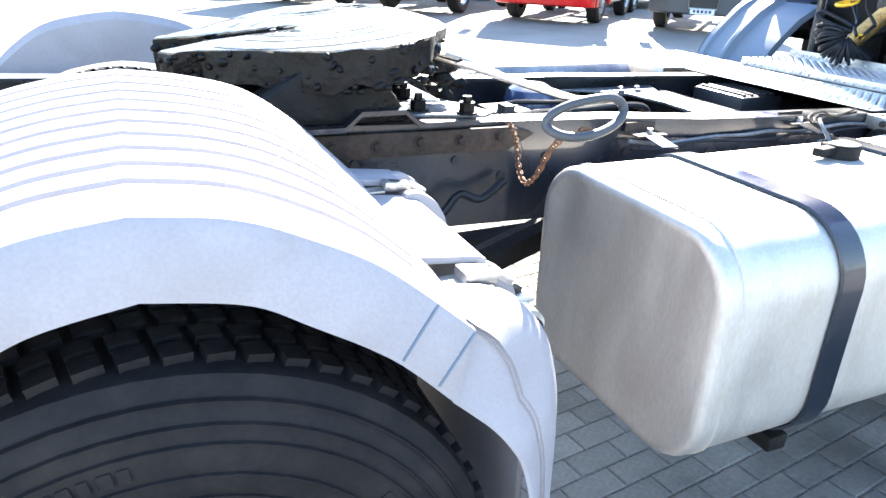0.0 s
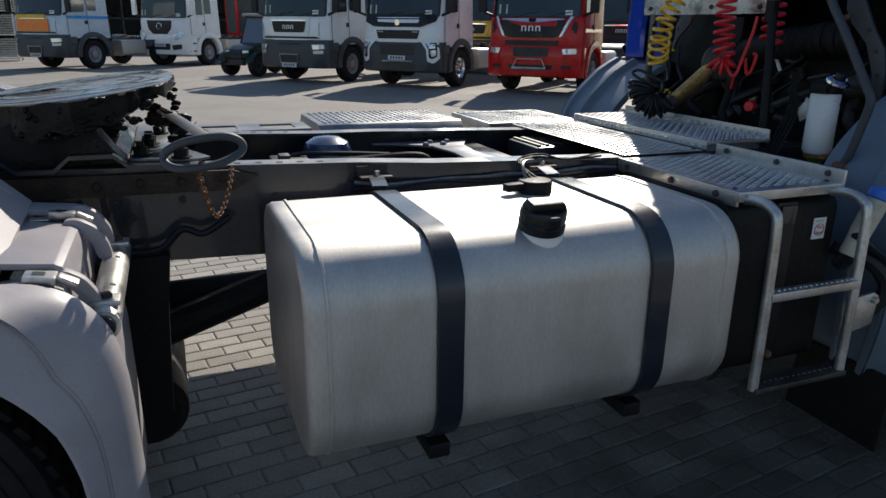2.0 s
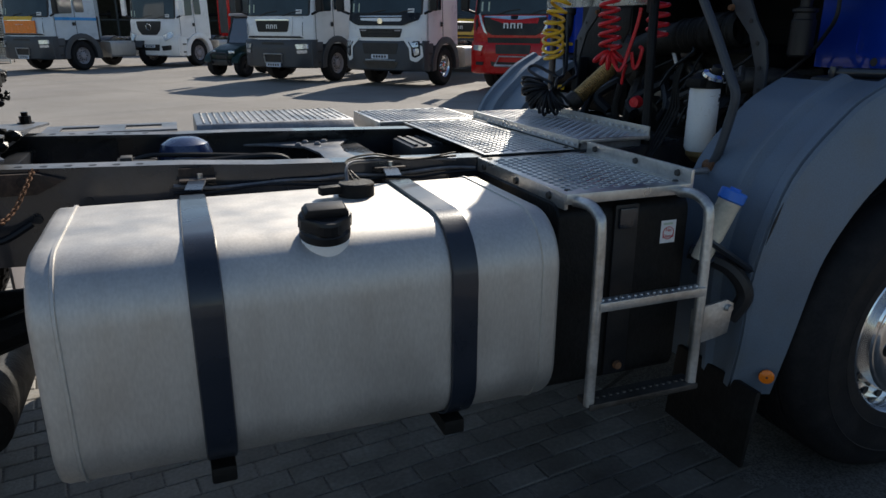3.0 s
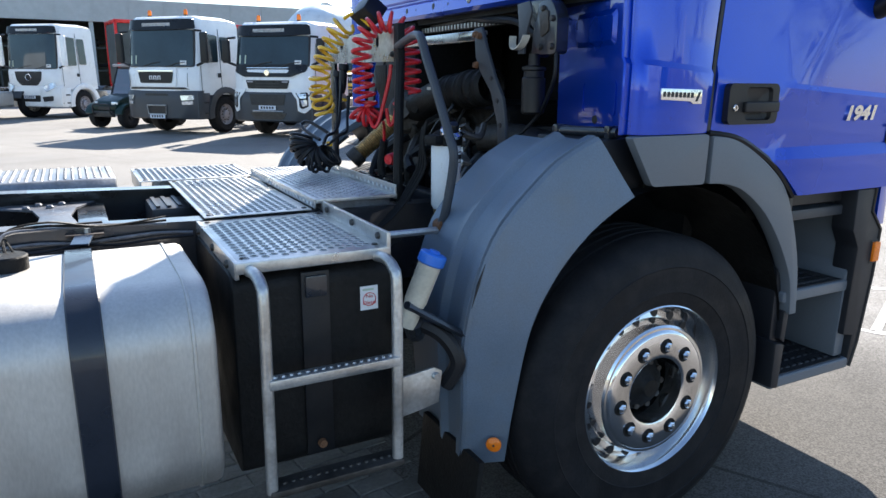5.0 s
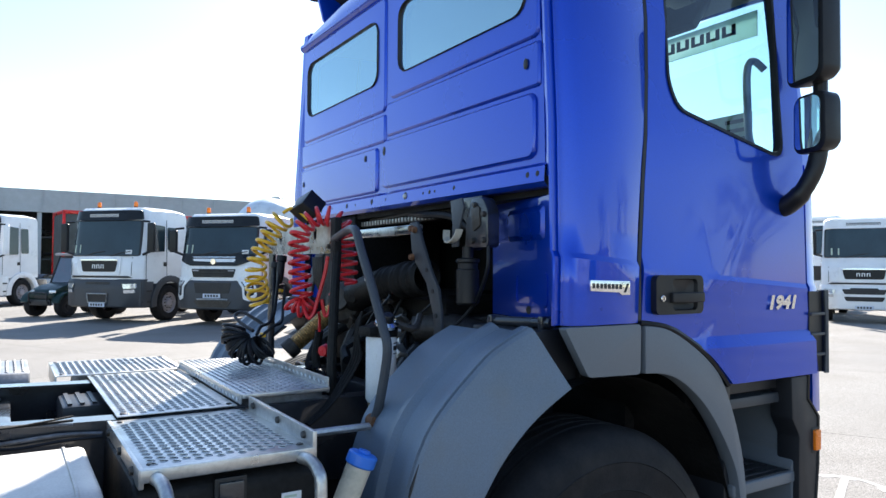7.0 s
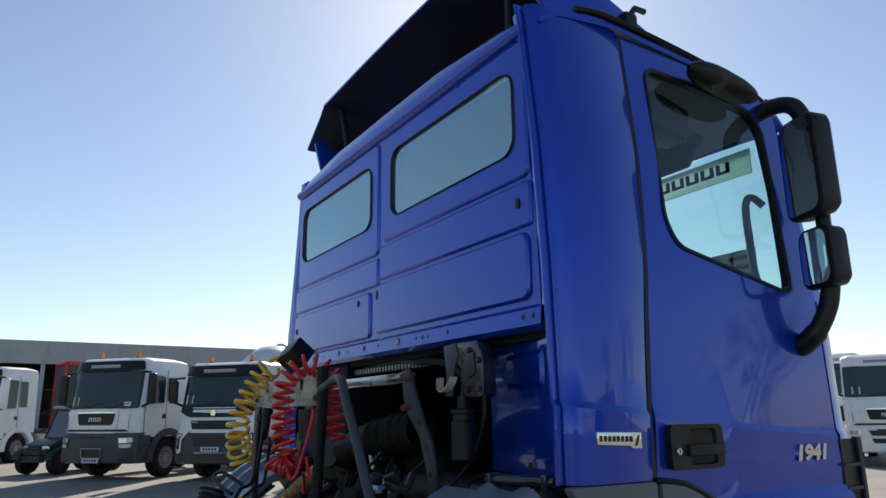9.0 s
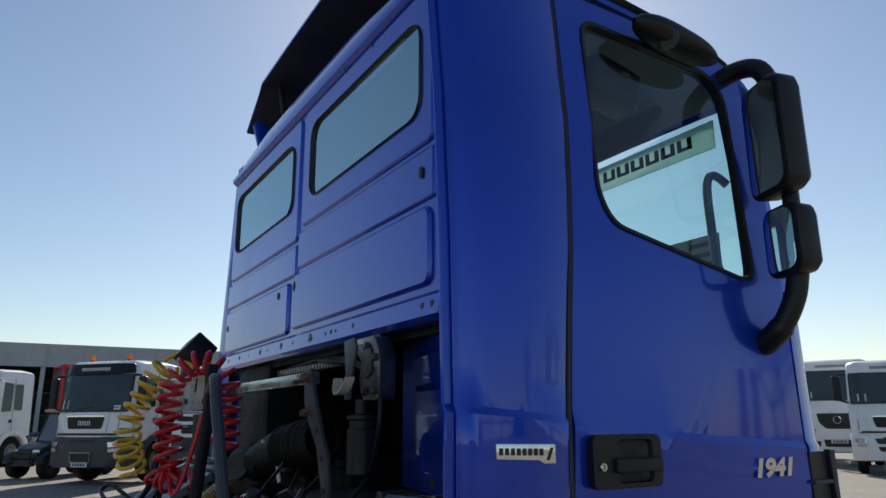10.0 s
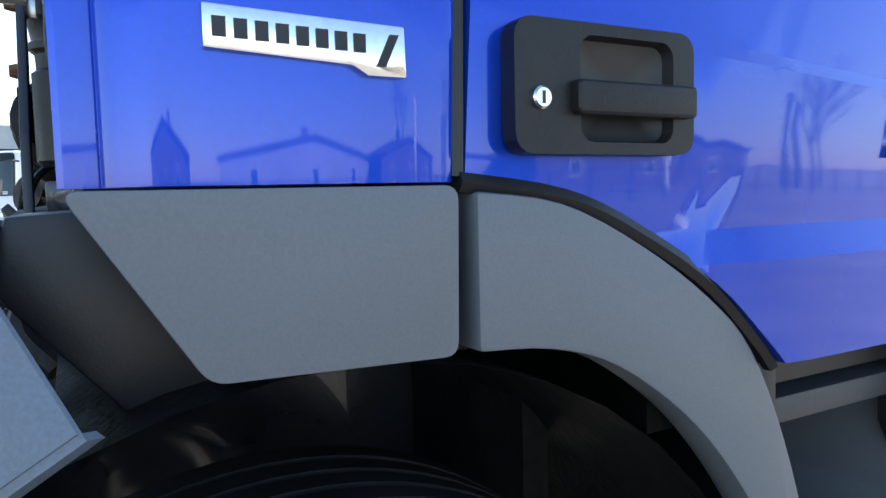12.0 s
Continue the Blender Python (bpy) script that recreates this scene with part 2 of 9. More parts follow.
def ground_material():
    """Pale worn concrete: broad stains, fine aggregate, tyre streaks and slab joints."""
    m = surface("concrete_yard", (0.262, 0.244, 0.222), 0.85, 0, 45, 0.18, 0.35, 0.2, 0.6, 90, dirt=(0.20, 0.18, 0.155), dirt_amt=0.55)
    nt = m.node_tree
    n, l = nt.nodes, nt.links
    p = n["Principled BSDF"]
    old = p.inputs["Base Color"].links[0].from_socket
    tc = n.new("ShaderNodeTexCoord")
    mp = n.new("ShaderNodeMapping")
    mp.inputs["Rotation"].default_value = (0, 0, radians(-28))
    l.new(tc.outputs["Object"], mp.inputs[0])
    br = n.new("ShaderNodeTexBrick")
    br.offset = 0.0
    br.inputs["Scale"].default_value = 1.0
    br.inputs["Brick Width"].default_value, br.inputs["Row Height"].default_value = 5.0, 4.0
    br.inputs["Mortar Size"].default_value, br.inputs["Mortar Smooth"].default_value = 0.012, 0.3
    br.inputs["Color1"].default_value, br.inputs["Color2"].default_value = (1, 1, 1, 1), (0.90, 0.90, 0.91, 1)
    br.inputs["Mortar"].default_value = (0.45, 0.43, 0.40, 1)
    l.new(mp.outputs[0], br.inputs["Vector"])
    sp = n.new("ShaderNodeTexNoise")
    sp.inputs["Scale"].default_value, sp.inputs["Detail"].default_value = 120, 2
    l.new(tc.outputs["Object"], sp.inputs["Vector"])
    rp = n.new("ShaderNodeValToRGB")
    rp.color_ramp.elements[0].position, rp.color_ramp.elements[0].color = 0.36, (0.54, 0.52, 0.50, 1)
    rp.color_ramp.elements[1].position, rp.color_ramp.elements[1].color = 0.60, (1.22, 1.22, 1.22, 1)
    l.new(sp.outputs["Fac"], rp.inputs[0])
    a, b = n.new("ShaderNodeMix"), n.new("ShaderNodeMix")
    for x in (a, b):
        x.data_type, x.blend_type = "RGBA", "MULTIPLY"
        x.inputs[0].default_value = 1.0
    l.new(old, a.inputs[6]), l.new(br.outputs["Color"], a.inputs[7])
    l.new(a.outputs[2], b.inputs[6]), l.new(rp.outputs[0], b.inputs[7])
    # oil-darkened coarse patch where trucks stand and drip
    pm, ln, ns, ad, rg2, dk = (n.new(k) for k in ("ShaderNodeMapping", "ShaderNodeVectorMath", "ShaderNodeTexNoise", "ShaderNodeMath", "ShaderNodeValToRGB", "ShaderNodeMix"))
    pm.vector_type = "TEXTURE"
    pm.inputs["Location"].default_value, pm.inputs["Scale"].default_value = (0.9, -1.2, 0), (2.3, 1.9, 1)
    l.new(tc.outputs["Object"], pm.inputs[0]), l.new(pm.outputs[0], ln.inputs[0])
    ln.operation = "LENGTH"
    ns.inputs["Scale"].default_value, ns.inputs["Detail"].default_value = 1.6, 6
    l.new(tc.outputs["Object"], ns.inputs["Vector"])
    ad.operation = "ADD"
    l.new(ln.outputs["Value"], ad.inputs[0]), l.new(ns.outputs["Fac"], ad.inputs[1])
    rg2.color_ramp.elements[0].position, rg2.color_ramp.elements[0].color = 0.55, (0.34, 0.33, 0.32, 1)
    rg2.color_ramp.elements[1].position, rg2.color_ramp.elements[1].color = 1.0, (1, 1, 1, 1)
    e = rg2.color_ramp.elements.new(0.75)
    e.color = (0.62, 0.61, 0.60, 1)
    half_scale = n.new("ShaderNodeMath")
    half_scale.operation = "MULTIPLY"
    half_scale.inputs[1].default_value = 0.62
    l.new(ad.outputs[0], half_scale.inputs[0]), l.new(half_scale.outputs[0], rg2.inputs[0])
    dk.data_type, dk.blend_type = "RGBA", "MULTIPLY"
    dk.inputs[0].default_value = 1.0
    l.new(b.outputs[2], dk.inputs[6]), l.new(rg2.outputs[0], dk.inputs[7])
    l.new(dk.outputs[2], p.inputs["Base Color"])
    return m


def paver_material():
    m = surface("concrete_paver", (0.30, 0.28, 0.252), 0.88, 0, 60, 0.16, 2.0, 0.15, 0.4, 130, dirt=(0.20, 0.18, 0.155), dirt_amt=0.5)
    n, l = m.node_tree.nodes, m.node_tree.links
    p = n["Principled BSDF"]
    old = p.inputs["Base Color"].links[0].from_socket
    oi, ge, ad, fr, mr, sc = (n.new(k) for k in ("ShaderNodeObjectInfo", "ShaderNodeNewGeometry", "ShaderNodeMath", "ShaderNodeMath", "ShaderNodeMapRange", "ShaderNodeVectorMath"))
    l.new(oi.outputs["Random"], ad.inputs[0]), l.new(ge.outputs["Random Per Island"], ad.inputs[1])
    fr.operation = "FRACT"
    l.new(ad.outputs[0], fr.inputs[0]), l.new(fr.outputs[0], mr.inputs["Value"])
    mr.inputs["To Min"].default_value, mr.inputs["To Max"].default_value = 0.80, 1.15
    sc.operation = "SCALE"
    l.new(old, sc.inputs[0]), l.new(mr.outputs[0], sc.inputs["Scale"])
    # oil spots and the truck's deep shade, both darkened into the block colour
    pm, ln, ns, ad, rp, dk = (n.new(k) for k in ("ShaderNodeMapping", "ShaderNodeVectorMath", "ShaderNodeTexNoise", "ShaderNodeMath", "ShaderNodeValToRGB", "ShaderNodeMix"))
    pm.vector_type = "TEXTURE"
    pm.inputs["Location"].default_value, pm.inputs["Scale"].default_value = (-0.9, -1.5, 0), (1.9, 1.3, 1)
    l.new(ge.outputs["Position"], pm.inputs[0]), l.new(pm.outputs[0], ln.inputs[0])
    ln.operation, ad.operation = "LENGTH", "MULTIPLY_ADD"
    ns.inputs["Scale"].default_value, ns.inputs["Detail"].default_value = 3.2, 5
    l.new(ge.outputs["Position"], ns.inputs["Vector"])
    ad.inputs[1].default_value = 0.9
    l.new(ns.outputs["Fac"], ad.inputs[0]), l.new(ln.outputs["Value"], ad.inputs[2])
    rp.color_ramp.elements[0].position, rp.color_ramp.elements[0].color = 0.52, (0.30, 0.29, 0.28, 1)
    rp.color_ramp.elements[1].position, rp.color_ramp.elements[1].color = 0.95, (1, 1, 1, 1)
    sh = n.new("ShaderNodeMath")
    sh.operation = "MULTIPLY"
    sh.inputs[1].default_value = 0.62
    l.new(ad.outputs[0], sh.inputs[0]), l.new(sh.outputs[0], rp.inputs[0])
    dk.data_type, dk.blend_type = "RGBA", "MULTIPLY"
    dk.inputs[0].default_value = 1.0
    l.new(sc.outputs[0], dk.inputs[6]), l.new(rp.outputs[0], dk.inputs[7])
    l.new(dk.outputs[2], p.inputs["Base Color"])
    return m


M["ground"] = ground_material()
M["paver"] = paver_material()


# ---- mesh helpers ----
def thing(name, label, category, group="", kind="", at=None):
    ob = new(name)
    ob.empty_display_size = 0.2
    if at is not None:
        ob.matrix_world = at
    return tagged(ob, label, category, group, kind)


def part(name, bm, material, parent, label="", angle=32, kind=""):
    bmesh.ops.recalc_face_normals(bm, faces=bm.faces)
    me = bpy.data.meshes.new(name)
    bm.to_mesh(me)
    bm.free()
    me.materials.append(material)
    if angle:
        me.polygons.foreach_set("use_smooth", [True] * len(me.polygons))
        me.set_sharp_from_angle(angle=radians(angle))
    ob = new(name, me)
    ob.parent = parent
    return tagged(ob, label, kind=kind)


def again(ob, parent=None, m=None):
    """The same part once more, on the same mesh."""
    o = new(ob.name, ob.data)
    o.parent = parent or ob.parent
    if m is not None:
        o.matrix_basis = m
    if "label" in ob:
        o["label"] = ob["label"]
    return o


def bevel_new(bm, faces, w, seg=2):
    for f in faces:
        f.normal_update()
    edges = list({e for f in faces for e in f.edges if len(e.link_faces) == 2 and e.calc_face_angle(0) > 0.3})
    if w > 0 and edges:
        bmesh.ops.bevel(bm, geom=edges, offset=w, segments=seg, affect="EDGES", profile=0.6, clamp_overlap=True)


def box(bm, x0, x1, y0, y1, z0, z1, w=0.0, seg=2, m=None):
    v = [bm.verts.new((x, y, z)) for x in (x0, x1) for y in (y0, y1) for z in (z0, z1)]
    f = [bm.faces.new([v[i] for i in q]) for q in ((0, 1, 3, 2), (4, 6, 7, 5), (0, 4, 5, 1), (2, 3, 7, 6), (0, 2, 6, 4), (1, 5, 7, 3))]
    if m is not None:
        for q in v:
            q.co = m @ q.co
    bevel_new(bm, f, w, seg)
    return bm


def B(*a, **k):
    return box(bmesh.new(), *a, **k)


def prism(bm, pts, axis, a, b, w=0.0, seg=2):
    """A polygon drawn in the two other axes, pushed from a to b along the axis."""
    def at(p, d):
        return {"x": (d, p[0], p[1]), "y": (p[0], d, p[1]), "z": (p[0], p[1], d)}[axis]
    lo, hi = [bm.verts.new(at(p, a)) for p in pts], [bm.verts.new(at(p, b)) for p in pts]
    k = len(pts)
    f = [bm.faces.new(lo), bm.faces.new(hi)] + [bm.faces.new((lo[i], lo[(i + 1) % k], hi[(i + 1) % k], hi[i])) for i in range(k)]
    bmesh.ops.recalc_face_normals(bm, faces=f)
    bevel_new(bm, f, w, seg)
    return bm


def curve_pts(pts, n=6, closed=False):
    """A smooth line through the points."""
    p = [Vector(q) for q in pts]
    out = []
    k = len(p)
    for i in range(k if closed else k - 1):
        a, b, c, d = (p[(i + j) % k] if closed else p[min(max(i + j, 0), k - 1)] for j in (-1, 0, 1, 2))
        for s in range(n):
            t = s / n
            out.append(0.5 * (2 * b + (c - a) * t + (2 * a - 5 * b + 4 * c - d) * t * t + (3 * b - a - 3 * c + d) * t ** 3))
    if not closed:
        out.append(p[-1])
    return out


def tube(bm, path, r, seg=8, closed=False, flat=None):
    """A round bar along a line; r is one radius or one for each point. flat: squeezes it to this share of its width."""
    p = [Vector(q) for q in path]
    k = len(p)
    rad = r if isinstance(r, (list, tuple)) else [r] * k
    rings, side = [], None
    for i in range(k):
        a, b = (p[(i - 1) % k], p[(i + 1) % k]) if closed else (p[max(i - 1, 0)], p[min(i + 1, k - 1)])
        t = (b - a).normalized()
        if side is None:
            side = t.orthogonal().normalized() if abs(t.z) > 0.9 else Vector((0, 0, 1)).cross(t).normalized()
        side = (side - t * side.dot(t)).normalized()
        up = t.cross(side)
        rings.append([bm.verts.new(p[i] + rad[i] * (math.cos(q) * side + math.sin(q) * up * (flat or 1))) for q in (2 * math.pi * j / seg for j in range(seg))])
    for i in range(k if closed else k - 1):
        a, b = rings[i], rings[(i + 1) % k]
        for j in range(seg):
            bm.faces.new((a[j], a[(j + 1) % seg], b[(j + 1) % seg], b[j]))
    if not closed:
        bm.faces.new(rings[0]), bm.faces.new(rings[-1])
    return bm


def T(path, r, **k):
    return tube(bmesh.new(), path, r, **k)


def lathe(bm, prof, o, axis, seg=24, closed=False):
    """Turns a profile of (radius, distance along the axis) round the axis at o."""
    o, ax = Vector(o), Vector(axis).normalized()
    u = ax.orthogonal().normalized()
    w = ax.cross(u)
    rings = []
    for r, h in prof:
        if r < 1e-5:
            rings.append([bm.verts.new(o + ax * h)])
        else:
            rings.append([bm.verts.new(o + ax * h + r * (math.cos(q) * u + math.sin(q) * w)) for q in (2 * math.pi * j / seg for j in range(seg))])
    pairs = list(zip(rings, rings[1:])) + ([(rings[-1], rings[0])] if closed else [])
    for a, b in pairs:
        for j in range(seg):
            q = [a[j % len(a)], a[(j + 1) % len(a)], b[(j + 1) % len(b)], b[j % len(b)]]
            q = [x for i, x in enumerate(q) if x not in q[:i]]
            if len(q) > 2:
                bm.faces.new(q)
    return bm


def L(prof, o, axis, **k):
    return lathe(bmesh.new(), prof, o, axis, **k)


def sheet(bm, rows, thick=None):
    """A skin through rows of points; thick: a vector that gives it a second side."""
    g = [[bm.verts.new(p) for p in row] for row in rows]
    f = [bm.faces.new((g[i][j], g[i][j + 1], g[i + 1][j + 1], g[i + 1][j])) for i in range(len(g) - 1) for j in range(len(g[0]) - 1)]
    if thick is not None:
        r = bmesh.ops.extrude_face_region(bm, geom=f)
        for v in r["geom"]:
            if isinstance(v, bmesh.types.BMVert):
                v.co += Vector(thick)
    return bm


def plate(bm, outer, holes, fn, cuts=(), thick=None):
    """A flat outline with holes, drawn in (u, v), cut at the levels of v in cuts, then laid by fn(u, v) and given depth."""
    edges, mine = [], []
    for ring in (outer, *holes):
        vs = [bm.verts.new((u, v, 0)) for u, v in ring]
        mine += vs
        edges += [bm.edges.new((vs[i], vs[(i + 1) % len(vs)])) for i in range(len(vs))]
    r = bmesh.ops.triangle_fill(bm, edges=edges, use_beauty=True, normal=(0, 0, 1))
    faces = [g for g in r["geom"] if isinstance(g, bmesh.types.BMFace)]
    for c in cuts:
        c, tilt = c if isinstance(c, tuple) else (c, 0.0)
        geom = faces + list({e for f in faces for e in f.edges}) + list({v for f in faces for v in f.verts})
        r = bmesh.ops.bisect_plane(bm, geom=geom, plane_co=(0, c, 0), plane_no=(tilt, 1, 0))
        faces = [g for g in r["geom"] if isinstance(g, bmesh.types.BMFace)]
    for v in {v for f in faces for v in f.verts}:
        v.co = Vector(fn(v.co.x, v.co.y))
    if thick is not None:
        r = bmesh.ops.extrude_face_region(bm, geom=faces)
        for v in r["geom"]:
            if isinstance(v, bmesh.types.BMVert):
                v.co += Vector(thick)
    return bm


def rounded(x0, x1, y0, y1, r, n=4):
    """The outline of a rectangle with round corners."""
    out = []
    for cx, cy, a in ((x1 - r, y1 - r, 0), (x0 + r, y1 - r, 90), (x0 + r, y0 + r, 180), (x1 - r, y0 + r, 270)):
        out += [(cx + r * math.cos(radians(a + 90 * i / n)), cy + r * math.sin(radians(a + 90 * i / n))) for i in range(n + 1)]
    return out


def poly_round(pts, r, n=4):
    """A polygon with its corners rounded."""
    out = []
    k = len(pts)
    for i in range(k):
        p, a, b = Vector(pts[i]), Vector(pts[i - 1]), Vector(pts[(i + 1) % k])
        u, v = (a - p), (b - p)
        d = min(r, u.length * 0.45, v.length * 0.45)
        s, e = p + u.normalized() * d, p + v.normalized() * d
        out += [tuple((1 - t) ** 2 * s + 2 * t * (1 - t) * p + t * t * e) for t in (j / n for j in range(n + 1))]
    return out


def lettering(name, text, size, material, parent, m, depth=0.002, label="", shear=0.0, bold=0.0):
    """Raised letters in the built-in font, as a mesh."""
    c = bpy.data.curves.new(name, "FONT")
    c.body, c.size, c.extrude, c.align_x, c.align_y, c.shear = text, size, depth, "CENTER", "CENTER", shear
    c.offset = bold
    tmp = bpy.data.objects.new(name, c)
    me = bpy.data.meshes.new_from_object(tmp)
    bpy.data.objects.remove(tmp)
    me.transform(m)
    me.materials.clear()
    me.materials.append(material)
    ob = new(name, me)
    ob.parent = parent
    return tagged(ob, label)


def interp(z, table):
    for (a, p), (b, q) in zip(table, table[1:]):
        if z <= b:
            t = (z - a) / (b - a)
            return p + (q - p) * max(0, min(1, t))
    return table[-1][1]

# ---- the blue tractor: x forward, y to its left, wheels on z = 0 ----
truck = thing("tractor_truck", "blue two-axle tractor truck with silver fuel tank and grey wheel arches", "truck")
WALL = [(1.10, 1.219), (1.285, 1.215), (1.325, 1.2065), (1.488, 1.2115), (1.506, 1.1995), (2.0, 1.191), (2.4, 1.168), (2.85, 1.115), (3.0, 1.075)]
CUTS = (1.285, 1.325, 1.40, (1.557, 0.065), (1.575, 0.065), 1.75, 2.0, 2.2, 2.4, 2.65, 2.85)
BACK = -0.145


def half(z):
    return interp(z, WALL)


def lift(x, z):
    """How far the shoulder crease rises towards the rear."""
    return (0.088 - 0.089 * x) * max(0.0, min(1.0, (z - 1.39) / 0.07, (2.05 - z) / 0.40))


def bulge(x, z):
    """The lower edge of the door stands out towards the front."""
    return 0.024 * max(0.0, min(1.0, (x - 0.40) / 0.22)) * max(0.0, min(1.0, (1.322 - z) / 0.034))


def side(s):
    return lambda x, z: (x, s * (half(z - lift(x, z)) + bulge(x, z)), z)


def back(y, z):
    return (BACK, y, z)


def frame_top(x):
    return 1.085 + 0.032 * max(0.0, -1.35 - x)


# chassis
def rail(s):
    bm = bmesh.new()
    rows = []
    for x, w in ((0.9, 0.43), (-1.2, 0.43), (-2.05, 0.43), (-2.3, 0.385), (-3.0, 0.385), (-4.4, 0.385)):
        t = frame_top(x)
        rows.append([(x, s * (w - 0.085), t - 0.009), (x, s * (w - 0.085), t), (x, s * w, t), (x, s * w, t - 0.29), (x, s * (w - 0.085), t - 0.29),
                     (x, s * (w - 0.085), t - 0.281), (x, s * (w - 0.009), t - 0.281), (x, s * (w - 0.009), t - 0.009), (x, s * (w - 0.085), t - 0.009)])
    sheet(bm, rows)
    ob = part("frame_rail", bm, M["frame"], truck, "dark steel C-section frame rail", angle=20)
    hb = bmesh.new()
    for i in range(9):
        x = -2.42 - 0.065 * i
        lathe(hb, [(0, 0.0025), (0.011, 0.0025), (0.011, -0.001)], (x, s * 0.35, frame_top(x)), (0, 0, 1), seg=10)
    for i in range(14):
        x = -1.45 - 0.14 * i
        w = 0.43 if x > -2.05 else 0.387
        lathe(hb, [(0, 0.003), (0.012, 0.003), (0.012, -0.002)], (x, s * (w + 0.001), frame_top(x) - 0.10 - 0.05 * (i % 2)), (0, s, 0), seg=10)
    part("bolt_hole", hb, M["ink"], ob, kind="stuff")
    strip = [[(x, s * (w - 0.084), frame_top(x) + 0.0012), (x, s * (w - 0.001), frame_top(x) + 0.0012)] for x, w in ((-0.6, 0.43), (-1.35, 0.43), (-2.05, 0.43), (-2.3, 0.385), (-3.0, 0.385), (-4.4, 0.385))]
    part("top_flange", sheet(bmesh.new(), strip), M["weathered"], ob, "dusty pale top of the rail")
    return ob


for s in (-1, 1):
    rail(s)
for x in (-1.62, -2.86, -3.5):
    part("crossmember", B(x - 0.05, x + 0.05, -0.36, 0.36, frame_top(x) - 0.24, frame_top(x) - 0.05, 0.008), M["frame"], truck)
# bolted gusset in the middle of the frame
z = frame_top(-1.8)
bm = bmesh.new()
prism(bm, [(-2.05, 0.36), (-1.96, 0.33), (-1.82, 0.22), (-1.79, 0.05), (-1.80, -0.20), (-1.82, -0.36), (-1.54, -0.36), (-1.66, -0.18), (-1.69, 0.05), (-1.67, 0.22), (-1.60, 0.36)], "z", z - 0.055, z - 0.045, 0.003)
g = part("gusset_plate", bm, M["weathered"], truck, "weathered steel cross plate bolted between the rails")
hd = L([(0, 0.012), (0.009, 0.012), (0.014, 0.006), (0.014, 0)], (0, 0, 0), (0, 0, 1), seg=10)
first = part("rivet", hd, M["weathered"], g)
first.matrix_basis = Matrix.Translation((-1.72, 0.30, z - 0.045))
for p in ((-1.80, 0.30), (-1.76, 0.24), (-1.84, 0.24), (-1.70, -0.30), (-1.62, -0.30)):
    again(first, m=Matrix.Translation((*p, z - 0.045)))
# air reservoir bell, pipes and valve block between the rails
part("air_bell", L([(0, 0.10), (0.05, 0.095), (0.085, 0.075), (0.10, 0.04), (0.10, -0.1), (0, -0.1)], (-2.28, 0.20, 1.02), (0, 0, 1)), M["bell"], truck, "round air suspension bell with the sky's reflected blue in its colour")
part("brake_pipe", T(curve_pts([(-2.62, -0.2, 0.98), (-2.5, -0.05, 1.05), (-2.2, -0.02, 1.06), (-1.95, -0.02, 1.06), (-1.9, -0.02, 0.98)]), 0.012), M["hose"], truck)
part("brake_pipe", T(curve_pts([(-2.6, 0.0, 0.98), (-2.45, 0.1, 1.06), (-2.3, 0.08, 1.07), (-2.05, 0.10, 1.05)]), 0.009), M["hose"], truck)
bm = B(-2.52, -2.38, 0.02, 0.16, 0.96, 1.06, 0.01)
box(bm, -2.50, -2.46, -0.01, 0.05, 1.0, 1.085, 0.006)
part("valve_block", bm, M["casting"], truck)
cbx = part("compressor_box", B(-1.42, -1.2, 0.02, 0.30, 0.88, 1.06, 0.02), M["truck_grey"], truck, "dark vented box between the frame rails")
for i in range(5):
    part("fin", B(-1.40 + 0.04 * i, -1.385 + 0.04 * i, 0.04, 0.28, 1.059, 1.066), M["truck_grey"], cbx)
# drive shaft, belly beam and air tank under the frame
part("transfer_case", B(-1.32, -0.45, -0.36, 0.36, 0.50, 0.98, 0.06, 3), M["dark"], truck, "dark gearbox and brackets under the walkway")
part("exhaust_silencer", B(-1.32, -0.50, 0.56, 1.12, 0.42, 1.04, 0.05, 3), M["dark"], truck, "dark exhaust silencer box on the far side")
part("prop_shaft", T([(-1.0, 0, 0.62), (-3.4, 0, 0.58)], 0.055, seg=14), M["dark"], truck)
part("axle_beam", T([(-2.4, -0.24, 0.74), (-3.05, -0.24, 0.52)], 0.055, seg=10), M["dark"], truck)
part("air_tank", L([(0, 0), (0.10, 0.012), (0.125, 0.05), (0.125, 0.55), (0.10, 0.6), (0, 0.61)], (-3.02, -0.36, 0.30), (0.0, 1, 0), seg=20), M["dark"], truck)
part("spring_bracket", prism(bmesh.new(), [(-3.02, 0.88), (-2.90, 0.88), (-2.92, 0.70), (-2.94, 0.35), (-3.02, 0.35), (-3.05, 0.7)], "y", -0.44, -0.40, 0.01), M["dark"], truck)
part("rear_axle", L([(0, -1.0), (0.09, -1.0), (0.09, -0.3), (0.2, -0.15), (0.2, 0.15), (0.09, 0.3), (0.09, 1.0), (0, 1.0)], (-3.66, 0, 0.52), (0, 1, 0), seg=16), M["dark"], truck)
for y in (-0.52, 0.52):
    part("air_spring", L([(0, 0), (0.10, 0), (0.125, 0.06), (0.125, 0.2), (0.10, 0.26), (0, 0.26)], (-3.35, y, 0.55), (0, 0, 1), seg=18), M["hose"], truck)


